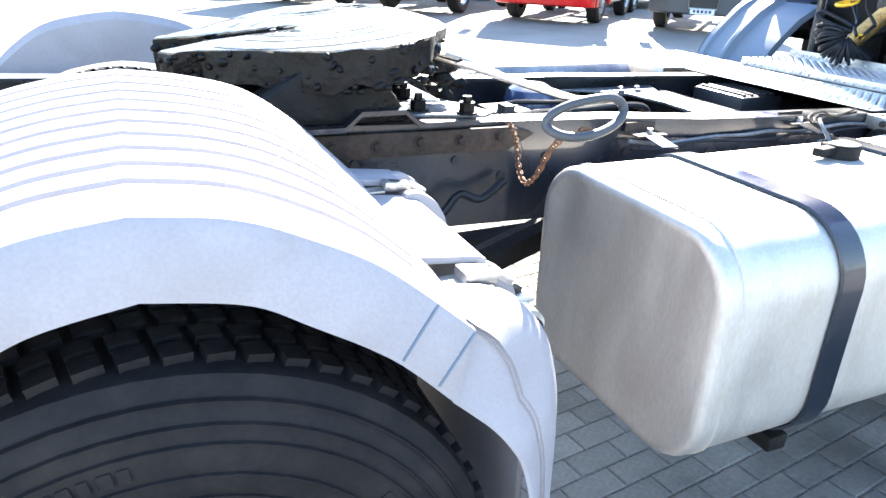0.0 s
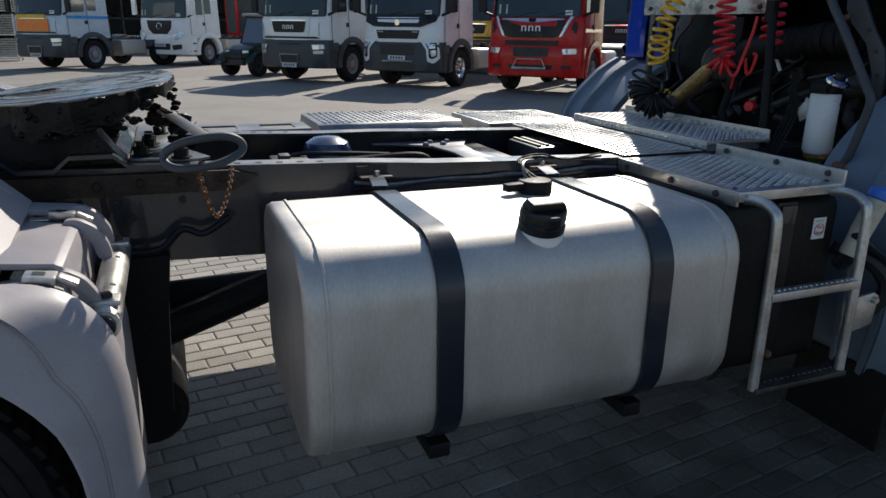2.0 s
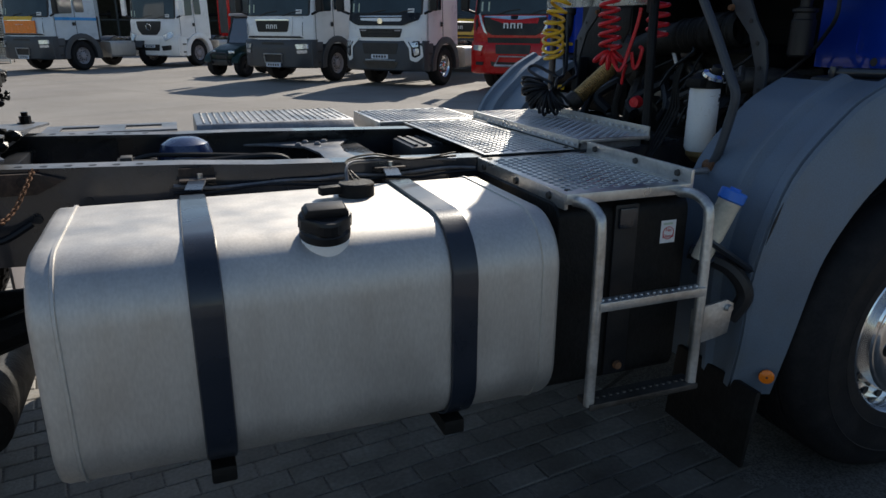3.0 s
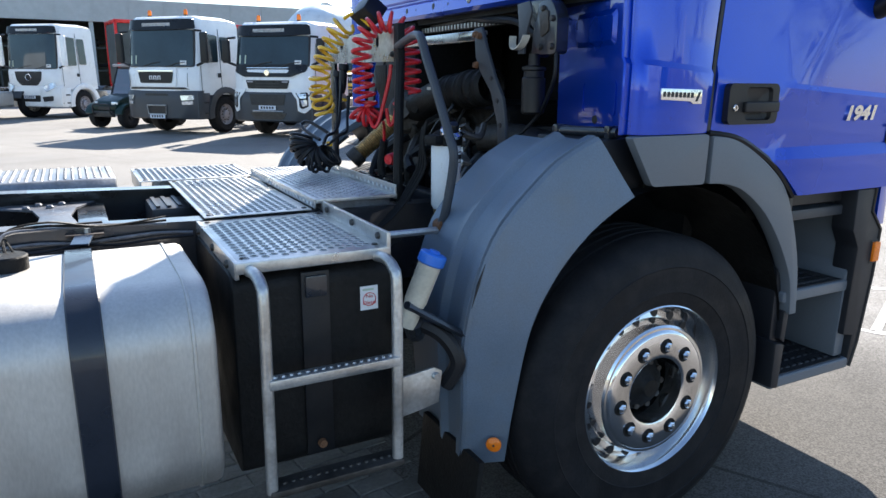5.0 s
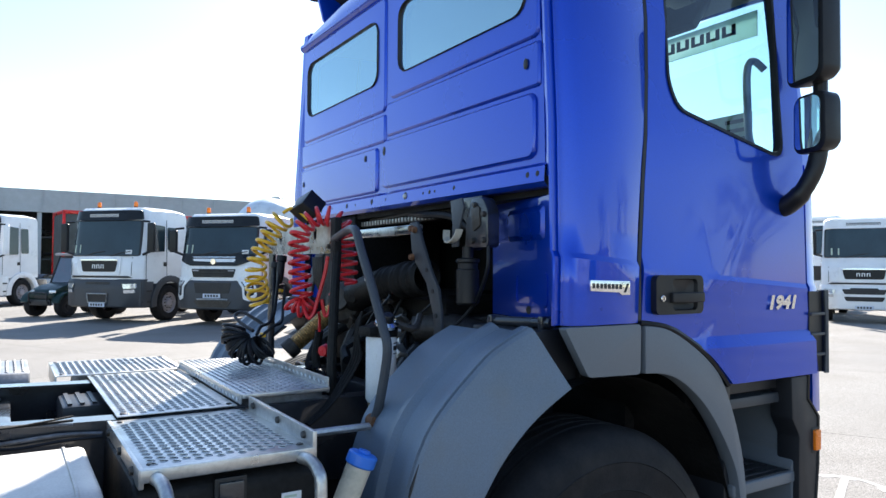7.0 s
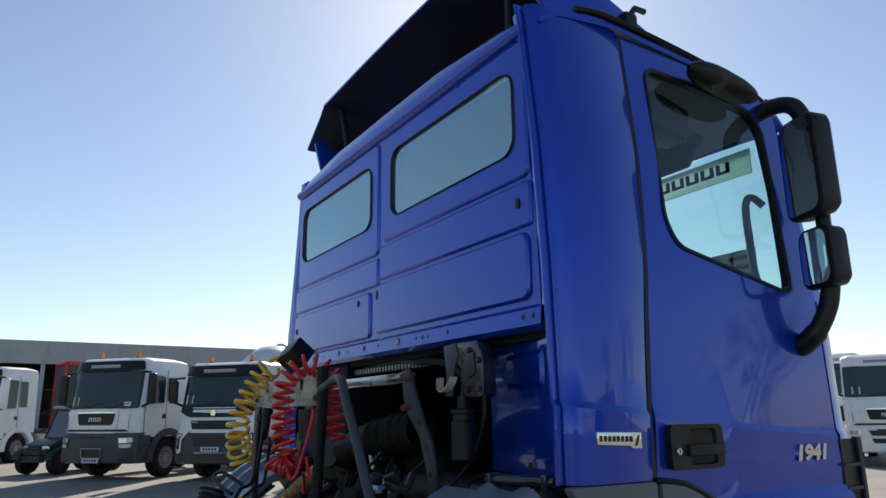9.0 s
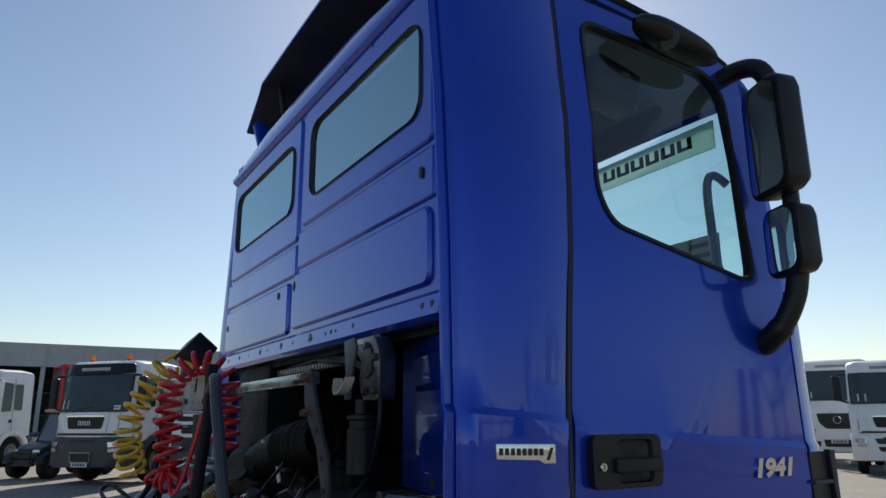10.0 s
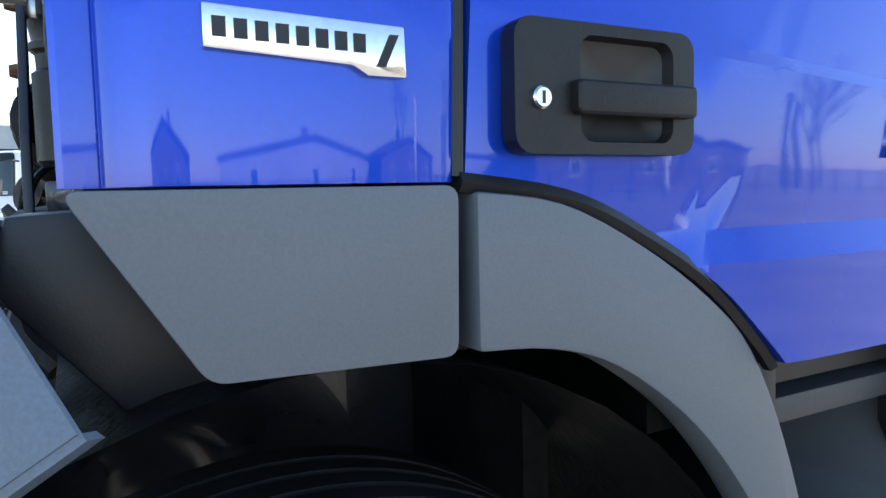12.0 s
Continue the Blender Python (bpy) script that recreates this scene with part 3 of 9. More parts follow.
# wheels
def wheel(x, y, s, dual=False, R=0.532, zc=0.526):
    """A wheel whose outer face is at y and looks to the side s."""
    w = new("front_wheel" if not dual else "rear_wheel")
    w.parent = truck
    w.matrix_basis = Matrix.Translation((x, y, zc))
    tagged(w, "black tyre on a polished ten-hole alloy rim" if not dual else "black rear tyre with block tread under a grey mudguard")
    prof = [(0.295, -0.01), (0.30, 0.006), (0.33, 0.014), (0.345, 0.017), (0.348, 0.020), (0.352, 0.0185), (0.40, 0.026), (0.432, 0.0245), (0.435, 0.027), (0.439, 0.024), (0.46, 0.022), (0.50, 0.004), (R - 0.008, -0.028), (R, -0.05)]
    for i in range(5):
        a = -0.05 - 0.048 * i
        prof += [(R, a - 0.034), (R - 0.012, a - 0.037), (R - 0.012, a - 0.045), (R, a - 0.048)] if i < 4 else []
    prof += [(R, -0.285), (R - 0.01, -0.30), (0.47, -0.325), (0.40, -0.325), (0.30, -0.30)]
    part("tyre", L([(r, -s * 0 + h) for r, h in prof], (0, 0, 0), (0, s, 0), seg=72, closed=True), M["tyre"], w)
    rimp = [(0.302, -0.30), (0.29, -0.29), (0.285, -0.05), (0.300, -0.012), (0.303, 0.004), (0.296, 0.009), (0.289, 0.0), (0.282, -0.035), (0.272, -0.062), (0.260, -0.070),
            (0.238, -0.062), (0.232, -0.030), (0.229, 0.000), (0.222, 0.006), (0.214, 0.006), (0.208, 0.012), (0.200, 0.015), (0.128, 0.015), (0.118, 0.010), (0.113, -0.02), (0.112, -0.14)]
    rim = part("rim", L(rimp, (0, 0, 0), (0, s, 0), seg=72), M["chrome"], w, "polished aluminium rim")
    hole = L([(0, 0.001), (0.017, 0.001), (0.019, -0.004)], (0, 0, 0), (0, s, 0), seg=12)
    hole = part("hand_hole", hole, M["ink"], rim)
    for i in range(20):
        a = 2 * math.pi * (i + 0.5) / 20
        o = hole if i == 0 else again(hole, rim)
        o.matrix_basis = Matrix.Translation((0.252 * math.cos(a), s * -0.0635, 0.254 * math.sin(a))) @ Matrix.Rotation(-a, 4, "Y") @ Matrix.Diagonal((1.05, 1, 0.75, 1))
    rec = part("nut_recess", L([(0.027, 0.0148), (0.026, 0.0165), (0.024, 0.0158), (0, 0.0156)], (0, 0, 0), (0, s, 0), seg=20), M["dark"], rim, "dark nut recess")
    nut = L([(0.017, 0.0155), (0.017, 0.026), (0.012, 0.030), (0.008, 0.030), (0.007, 0.036), (0, 0.036)], (0, 0, 0), (0, s, 0), seg=6)
    nut = part("wheel_nut", nut, M["chrome"], rim)
    for i in range(10):
        a = 2 * math.pi * (i + 0.25) / 10
        for k, q in enumerate((rec, nut)):
            o = q if i == 0 else again(q, rim)
            o.matrix_basis = Matrix.Translation((0.160 * math.cos(a), 0, 0.160 * math.sin(a)))
    part("hub", L([(0.111, -0.13), (0.10, -0.07), (0.088, -0.062), (0.07, -0.040), (0.045, -0.030), (0.03, -0.012), (0, -0.01)], (0, 0, 0), (0, s, 0), seg=24), M["dark"], w, "oily black hub")
    for i in range(10):
        a = 2 * math.pi * i / 10
        part("hub_bolt", L([(0.012, -0.075), (0.012, -0.046), (0, -0.044)], (0.080 * math.cos(a), 0, 0.080 * math.sin(a)), (0, s, 0), seg=6), M["casting"], w)
    return w


wheel(0.0, -1.20, -1)
wheel(0.0, 1.20, 1)


def rear_tyres(s):
    w = new("rear_wheel")
    w.parent = truck
    w.matrix_basis = Matrix.Translation((-3.66, s * 1.22, 0.526))
    tagged(w, "black twin rear tyre with worn block tread")
    for k, off in enumerate((0.0, -0.34)):
        R = 0.526
        prof = [(0.295, off - 0.01), (0.34, off + 0.012), (0.42, off + 0.022), (0.48, off + 0.012), (R - 0.006, off - 0.012), (R, off - 0.03), (R, off - 0.26), (R - 0.006, off - 0.28), (0.42, off - 0.31), (0.295, off - 0.29)]
        ty = part("tyre", L(prof, (0, 0, 0), (0, s, 0), seg=64, closed=True), M["tyre"], w)
        for r, d in ((0.345, 0.013), (0.385, 0.019), (0.435, 0.021), (0.462, 0.017), (0.492, 0.008)):
            part("sidewall_rib", L([(r - 0.003, off + d - 0.002), (r - 0.001, off + d + 0.0035), (r + 0.001, off + d + 0.0035), (r + 0.003, off + d - 0.003)], (0, 0, 0), (0, s, 0), seg=64), M["tyre"], ty)
        for i in range(14):
            a = 0.35 + 0.055 * i + (0.9 if i > 6 else 0)
            part("sidewall_mark", box(bmesh.new(), -0.011, 0.011, -0.002, 0.002, -0.007 - 0.002 * (i % 3), 0.007, 0.001, 1, m=Matrix.Rotation(-a, 4, "Y") @ Matrix.Translation((0.41, s * (off + 0.0225), 0))), M["tyre"], ty)
        tb = bmesh.new()
        for i in range(64):
            a = 2 * math.pi * i / 64
            for j in range(5):
                y = s * (off - 0.05 - 0.048 * j)
                m = Matrix.Rotation(-(a + 0.02 * (j % 2)), 4, "Y") @ Matrix.Translation((R + 0.004, y, 0)) @ Matrix.Rotation(radians(12), 4, "X")
                box(tb, -0.010, 0.008, -0.018, 0.018, -0.0185, 0.0185, m=m)
        part("tread_block", tb, M["tyre"], ty, kind="stuff", angle=0)
    part("rim", L([(0.30, 0.0), (0.28, -0.02), (0.27, -0.12), (0.20, -0.15), (0.12, -0.13), (0.12, -0.05), (0, -0.04)], (0, 0, 0), (0, s, 0), seg=40), M["steel"], w)


for s in (-1, 1):
    rear_tyres(s)


# rear mudguards, light grey, ribbed, in a crest and a front piece
def mudguard(s):
    gd = new("rear_mudguard")
    gd.parent = truck
    tagged(gd, "pale grey ribbed plastic mudguard over the rear wheels")
    gd.matrix_basis = Matrix.Translation((0.022, -0.018 * s, -0.005))
    cx = -3.66

    def line(pts):
        f = curve_pts([(x, 0, z) for x, z in pts], 8)
        return [Vector((2 * cx - p.x, 0, p.z)) for p in reversed(f[1:])] + f
    inner = line([(cx, 1.332), (-3.55, 1.318), (-3.44, 1.287), (-3.34, 1.217), (-3.23, 1.109)])
    outer = line([(cx, 1.280), (-3.55, 1.264), (-3.46, 1.227), (-3.36, 1.170), (-3.226, 1.054)])
    under = line([(cx, 1.188), (-3.545, 1.165), (-3.47, 1.122), (-3.36, 1.048), (-3.262, 0.952)])

    def skin(i, y, up=0.0):
        t = (y - 0.615) / 0.62
        p = inner[i].lerp(outer[i], t * t * 0.5 + t * 0.5)
        k = 1 + up / 0.8
        return (cx + (p.x - cx) * k, s * y, 0.5 + (p.z - 0.5) * k)
    n = len(inner)
    grooves = [0.665 + 0.0555 * j for j in range(10)]
    ys = [0.615, 0.64]
    for g in grooves:
        ys += [g - 0.009, g - 0.0055, g + 0.0055, g + 0.009]
    ys += [1.205, 1.225, 1.235]

    def depth(i, y):
        for j, g in enumerate(grooves):
            if abs(y - g) < 0.006:
                e = n - 4 - (j % 2) - (3 if j == 6 else 0)
                return -0.016 * max(0, min(1, (e - i) / 1.5, (i - 3) / 1.5))
        return 0.0
    rows = []
    for i in range(n):
        o, u = outer[i], under[i]
        m = o.lerp(u, 0.22)
        rows.append([(cx + (inner[i].x - cx) * 0.86, s * 0.604, 0.5 + (inner[i].z - 0.5) * 0.82), (inner[i].x, s * 0.60, inner[i].z - 0.025)] + [skin(i, y, depth(i, y)) for y in ys] + [(o.x, s * 1.252, o.z - 0.006), (m.x, s * 1.262, m.z), (u.x, s * 1.275, u.z)])
    part("crest", sheet(bmesh.new(), rows, thick=(0, 0, -0.008)), M["pale"], gd, "ribbed pale grey crest", angle=30)
    # front piece, from the crest down
    for k in (n - 5, n - 1):
        o, u = outer[k], under[k]
        u = under[k - 3]
        part("joint_line", T([(o.x, s * 1.2515, o.z - 0.008), (o.lerp(u, 0.22).x, s * 1.2615, o.lerp(u, 0.22).z), (u.x, s * 1.2745, u.z)], 0.003, seg=6), M["fender"], gd)
    def tip(y):
        """Height of the flat hinge shelf, which falls towards the outside."""
        return 1.102 - 0.085 * (y - 0.735)
    pr = curve_pts([(-3.236, 0, 1.068), (-3.165, 0, 1.060), (-3.105, 0, 1.034), (-3.056, 0, 0.982), (-3.028, 0, 0.915), (-3.012, 0, 0.78), (-3.005, 0, 0.36)], 3)
    ed = curve_pts([(-3.262, 0, 0.952), (-3.228, 0, 0.920), (-3.190, 0, 0.882), (-3.155, 0, 0.836), (-3.125, 0, 0.775), (-3.100, 0, 0.64), (-3.100, 0, 0.36)], 3)
    rows = []
    for i, (p, e) in enumerate(zip(pr, ed)):
        tf = min(0.60, 0.03 + 0.072 * i)

        def at(t, y, up=0.0):
            q = p.lerp(e, t)
            return (q.x, s * y, q.z - 0.016 * min(1, i / 4) * max(0.0, (y - 1.135) / 0.1) * (1 - t) + up)
        rows.append([(p.x - 0.004, s * 1.137, p.z - 0.05), at(0, 1.137), at(0.0, 1.165), at(0.12 * tf, 1.190), at(0.38 * tf, 1.212), at(0.72 * tf, 1.231), at(tf, 1.243), at(tf + 0.035, 1.236), at(tf + 0.06, 1.238), at(0.85, 1.262), at(1, 1.274)])
    part("front_flap", sheet(bmesh.new(), rows, thick=(-0.006, 0, -0.004)), M["pale"], gd, angle=24)
    part("lower_flap", prism(bmesh.new(), [(-3.075, 0.95), (-3.058, 0.90), (-3.045, 0.78), (-3.040, 0.36), (-3.052, 0.36), (-3.060, 0.80), (-3.088, 0.95)], "y", s * 0.62, s * 1.137, 0.003), M["pale"], gd)
    # flat hinge shelf between two recessed spring clips
    shelf = [(-3.240, 0.0), (-3.132, -0.012), (-3.117, -0.020), (-3.111, -0.042), (-3.104, -0.17), (-3.112, -0.17), (-3.122, -0.046), (-3.132, -0.026), (-3.240, -0.014)]
    for y0, y1, dn in ((0.735, 1.068, 0.0), (0.602, 0.690, 0.004), (0.690, 0.735, 0.020), (1.068, 1.137, 0.020)):
        part("hinge_shelf", prism(bmesh.new(), [(x, tip((y0 + y1) / 2) + z - dn) for x, z in shelf], "y", s * y0, s * y1, 0.003 if dn < 0.01 else 0.0), M["pale"], gd)
    for y, w in ((0.712, 0.017), (1.102, 0.025)):
        z = tip(y) - 0.022
        cl = part("clip", box(bmesh.new(), -3.226, -3.182, s * y - w, s * y + w, z, z + 0.005, 0.002), M["steel"], gd, "galvanised spring clip")
        part("clip_block", box(bmesh.new(), -0.030, 0.030, -w, w, 0.0, 0.020, 0.006, 2, m=Matrix.Translation((-3.155, s * y, z)) @ Matrix.Rotation(radians(8), 4, "Y")), M["steel"], cl)
        part("clip_slot", box(bmesh.new(), -0.012, 0.012, -w * 0.45, w * 0.45, 0.018, 0.0215, 0.001, 1, m=Matrix.Translation((-3.158, s * y, z)) @ Matrix.Rotation(radians(8), 4, "Y")), M["ink"], cl)
        part("clip_tongue", box(bmesh.new(), -0.020, 0.020, -w * 0.6, w * 0.6, 0.0, 0.012, 0.004, 2, m=Matrix.Translation((-3.108, s * y, z - 0.004)) @ Matrix.Rotation(radians(30), 4, "Y")), M["steel"], cl)
    # arched lugs that carry the tube
    for y in (0.640, 0.748, 1.060):
        z = tip(y) - 1.105
        lug = poly_round([(-3.150, 1.092 + z), (-3.115, 1.092 + z), (-3.080, 1.070 + z), (-3.056, 1.030 + z), (-3.048, 0.985 + z), (-3.082, 0.985 + z), (-3.092, 1.030 + z), (-3.116, 1.058 + z), (-3.150, 1.062 + z)], 0.014)
        part("lug", prism(bmesh.new(), lug, "y", s * (y - 0.012), s * (y + 0.012), 0.005), M["pale"], gd, "moulded lug beside the tube")
    t0, t1 = Vector((-3.050, s * 0.575, 0.955)), Vector((-3.052, s * 1.120, 0.948))
    tb = part("tube", T([t0, t1], 0.033, seg=20), M["steel"], gd, "galvanised mudguard tube")
    part("end_cap", T([t1, t1 + (t1 - t0).normalized() * 0.012], 0.024, seg=16), M["ink"], tb, "black tube end cap")
    for k in (0.10, 0.88):
        p = t0.lerp(t1, k)
        part("bracket", box(bmesh.new(), -0.030, 0.030, -0.027, 0.027, -0.010, 0.004, 0.006, 2, m=Matrix.Translation(p + Vector((0.004, 0, 0.034)))), M["steel"], tb)
        part("bolt", box(bmesh.new(), -0.010, 0.010, -0.010, 0.010, 0.0, 0.012, 0.002, 1, m=Matrix.Translation(p + Vector((0.006, 0, 0.037))) @ Matrix.Rotation(0.4, 4, "Z")), M["rusted"], tb)
    for k in (0.33, 0.70):
        p = t0.lerp(t1, k)
        part("pin_hole", L([(0, 0.0012), (0.006, 0.0012), (0.007, -0.001)], p + Vector((0.012, 0, 0.0308)), (0.36, 0, 0.93), seg=8), M["ink"], tb)
    return gd


mudguard(-1)
mudguard(1)

# fifth wheel
fw = new("fifth_wheel")
fw.parent = truck
tagged(fw, "greasy fifth wheel coupling plate on a black pedestal")


def fz(x, y=0.0):
    """Height of the tilted coupling plate."""
    return 1.376 - 0.118 * (-2.86 - x)


def tilted(bm, up=0.0):
    for v in bm.verts:
        v.co.z += fz(v.co.x)
    return bm


out = [(-2.85, -0.24), (-2.835, 0.0), (-2.85, 0.24), (-2.87, 0.33), (-2.97, 0.47), (-3.10, 0.53), (-3.21, 0.47), (-3.33, 0.34), (-3.46, 0.20), (-3.52, 0.19), (-3.545, 0.13),
       (-3.42, 0.06), (-3.20, 0.05), (-3.165, 0.0), (-3.20, -0.05), (-3.42, -0.06), (-3.545, -0.13), (-3.52, -0.19), (-3.46, -0.20), (-3.33, -0.34), (-3.21, -0.47), (-3.10, -0.53), (-2.97, -0.47), (-2.87, -0.33)]
bm = tilted(prism(bmesh.new(), out, "z", -0.010, 0.0, 0.004))
part("top_plate", bm, M["bearing"], fw, "worn greased steel coupling plate")
bm = prism(bmesh.new(), [(-3.15 + (x + 3.15) * 1.004, y * 1.006) for x, y in out], "z", -0.088, -0.004)
bmesh.ops.subdivide_edges(bm, edges=bm.edges[:], cuts=6, use_grid_fill=True)
for v in bm.verts:
    low = v.co.z < -0.07
    if v.co.z < -0.02:
        v.co.z *= 1 - 0.62 * max(0.0, min(1.0, (v.co.x + 3.08) / 0.20))
    v.co += noise.noise_vector(v.co * 20) * 0.006
    if low:
        v.co.z += 0.030 * noise.noise(Vector((v.co.x * 17, v.co.y * 17, 3.0)))
part("skirt", tilted(bm), M["grease"], fw, "skirt caked in black grease")
bm = bmesh.new()
rg = random.Random(11)
for k in range(190):
    q = k / 190 * (len(out) - 1)
    a, b = Vector(out[int(q)]), Vector(out[int(q) + 1])
    p = a.lerp(b, q % 1)
    m = Matrix.Translation((p.x, p.y, -rg.uniform(0.006, 0.10))) @ Matrix.Rotation(rg.uniform(0, 6), 4, "Z") @ Matrix.Rotation(rg.uniform(0, 6), 4, "X") @ Matrix.Diagonal((1.5, 1, 0.7, 1))
    bmesh.ops.create_icosphere(bm, subdivisions=2, radius=rg.uniform(0.004, 0.015), matrix=m)
part("grease_drip", tilted(bm), M["grease"], fw, kind="stuff")
for r, w in ((0.20, 0.014), (0.27, 0.010), (0.37, 0.012)):
    rr = []
    for i in range(41):
        a = radians(28 + 304 * i / 40)
        rr.append([(min(-3.12 - q * math.cos(a) * 0.9, -2.88), q * math.sin(a) * 1.1, 0.0012) for q in (r, r + w)])
    part("grease_groove", tilted(sheet(bmesh.new(), rr)), M["grease"], fw)
bm = bmesh.new()
rg = random.Random(4)
for i in range(34):
    a, r = rg.uniform(0, 6.28), rg.uniform(0.12, 0.46)
    x, y = max(-3.4, -3.10 + r * math.cos(a) * 0.55), r * math.sin(a)
    bmesh.ops.create_icosphere(bm, subdivisions=1, radius=rg.uniform(0.005, 0.015), matrix=Matrix.Translation((x, y, 0)) @ Matrix.Rotation(rg.uniform(0, 3), 4, "Z") @ Matrix.Diagonal((2.0, 0.9, 0.12, 1)))
part("grease_lump", tilted(bm), M["grease"], fw, kind="stuff")
for s in (-1, 1):
    bm = prism(bmesh.new(), [(-3.42, 1.155), (-2.98, 1.155), (-3.02, 1.20), (-3.06, 1.26), (-3.08, 1.30), (-3.24, 1.30), (-3.32, 1.24), (-3.40, 1.19)], "y", s * 0.30, s * 0.42, 0.012)
    part("pedestal", bm, M["grease"], fw)
# corrugated mounting plate on the rails
zz = frame_top(-3.1) + 0.004
prof = [(-3.55, zz), (-3.45, zz), (-3.41, zz + 0.035), (-3.30, zz + 0.035), (-3.26, zz), (-3.17, zz), (-3.13, zz + 0.035), (-3.02, zz + 0.035), (-2.98, zz), (-2.82, zz)]
rows = [[(x, -0.46, z), (x, 0.46, z)] for x, z in prof]
mp = part("mounting_plate", sheet(bmesh.new(), rows, thick=(0, 0, 0.012)), M["frame"], fw, "corrugated mounting plate", angle=15)
bm = prism(bmesh.new(), [(-2.98, -0.40), (-2.80, -0.45), (-2.76, -0.42), (-2.88, -0.1), (-2.86, 0.1), (-2.76, 0.42), (-2.80, 0.45), (-2.98, 0.40)], "z", zz + 0.013, zz + 0.022, 0.003)
part("angle_plate", bm, M["weathered"], fw, "weathered steel front mounting angle")
nb = L([(0, 0.045), (0.012, 0.045), (0.012, 0.03), (0.021, 0.03), (0.021, 0.006), (0.03, 0.006), (0.03, 0)], (0, 0, 0), (0, 0, 1), seg=8)
nb = part("bolt", nb, M["grease"], fw)
for i, p in enumerate(((-2.84, -0.42), (-2.95, -0.36), (-3.4, -0.42), (-2.84, 0.42), (-2.93, -0.2), (-2.93, -0.14), (-2.9, 0.1))):
    o = nb if i == 0 else again(nb)
    o.matrix_basis = Matrix.Translation((*p, zz + 0.02))
bm = bmesh.new()
rg = random.Random(9)
for i in range(34):
    t = i / 33
    p = Vector((-2.90 + 0.10 * t, -0.28 + 0.1 * t, 1.30 - 0.13 * t)) + Vector([rg.uniform(-0.035, 0.035) for _ in range(3)])
    bmesh.ops.create_icosphere(bm, subdivisions=1, radius=rg.uniform(0.012, 0.03), matrix=Matrix.Translation(p) @ Matrix.Rotation(rg.uniform(0, 3), 4, "X") @ Matrix.Diagonal((1, 0.7, 0.8, 1)))
part("latch_mechanism", bm, M["grease"], fw, "grease-caked release mechanism", kind="stuff")
part("latch_rod", T([(-2.95, -0.02, 1.28), (-2.88, -0.30, 1.290), (-2.86, -0.41, 1.289)], 0.012, seg=8), M["grease"], fw)
part("release_bar", T([(-2.885, -0.28, 1.291), (-2.855, -0.42, 1.288), (-2.778, -0.78, 1.272), (-2.782, -0.872, 1.284)], 0.022, seg=8, flat=0.3), M["casting"], fw, "flat worn steel release bar")
hp = curve_pts([(-2.884, -0.867, 1.240), (-2.872, -0.869, 1.262), (-2.835, -0.873, 1.279), (-2.787, -0.877, 1.288), (-2.738, -0.872, 1.288), (-2.708, -0.868, 1.272), (-2.712, -0.878, 1.250), (-2.760, -0.897, 1.231), (-2.820, -0.908, 1.223), (-2.865, -0.893, 1.225)], 4, closed=True)
part("pull_handle", T(hp, 0.0095, seg=12, closed=True), M["bumper_grey"], fw, "dark grey looped pull handle")
# safety chain
ch = new("safety_chain")
ch.parent = fw
tagged(ch, "rusty safety chain hanging from the handle")
link = T([Vector((0.011 * math.cos(a) + (0.006 if math.cos(a) > 0 else -0.006), 0.007 * math.sin(a), 0)) for a in (2 * math.pi * i / 10 for i in range(10))], 0.0022, seg=5, closed=True)
pts = curve_pts([(-2.802, -0.895, 1.235), (-2.806, -0.79, 1.178), (-2.785, -0.69, 1.075), (-2.763, -0.607, 1.030), (-2.738, -0.53, 1.045), (-2.714, -0.468, 1.092), (-2.700, -0.40, 1.128)], 6)
lk = None
for i in range(len(pts) - 1):
    d = pts[i + 1] - pts[i]
    m = Matrix.Translation((pts[i] + pts[i + 1]) / 2) @ d.to_track_quat("X", "Z").to_matrix().to_4x4() @ Matrix.Rotation(radians(90 * (i % 2)), 4, "X") @ Matrix.Diagonal((d.length / 0.023, 0.95, 0.95, 1))
    if lk is None:
        lk = part("link", link, M["rust"], ch)
        lk.matrix_basis = m
    else:
        again(lk, m=m)

# rust-stained angle under the mounting plate
zz = frame_top(-3.1)
sa = part("subframe_angle", prism(bmesh.new(), [(-3.52, zz - 0.012), (-2.70, zz - 0.022), (-2.62, zz - 0.045), (-2.70, zz - 0.085), (-3.52, zz - 0.075)], "y", -0.404, -0.388, 0.003), M["rusted"], truck, "rust-stained angle bolted along the frame")
hb = None
for i in range(7):
    m = Matrix.Translation((-3.42 + 0.115 * i, -0.404, zz - 0.045 - 0.004 * (i % 2)))
    if hb is None:
        hb = part("bolt", L([(0, 0.012), (0.010, 0.012), (0.013, 0.004), (0.017, 0.004), (0.017, 0)], (0, 0, 0), (0, -1, 0), seg=8), M["rusted"], sa)
        hb.matrix_basis = m
    else:
        again(hb, m=m)
part("air_pipe", T(curve_pts([(-2.72, -0.43, 0.98), (-2.80, -0.45, 0.94), (-2.86, -0.44, 0.955), (-2.93, -0.45, 0.90), (-3.05, -0.44, 0.90)]), 0.011, seg=8), M["hose"], truck)
# fuel tank
TX0, TX1, TY0, TY1, TZ0, TZ1 = -2.63, -1.40, -1.16, -0.49, 0.505, 1.062
tank = new("fuel_tank")
tank.parent = truck
tagged(tank, "brushed aluminium fuel tank held by two black straps")


def tank_ring(k):
    return rounded(TY0 - k, TY1 + k, TZ0 - k, TZ1 + k, 0.145 + k, 8)


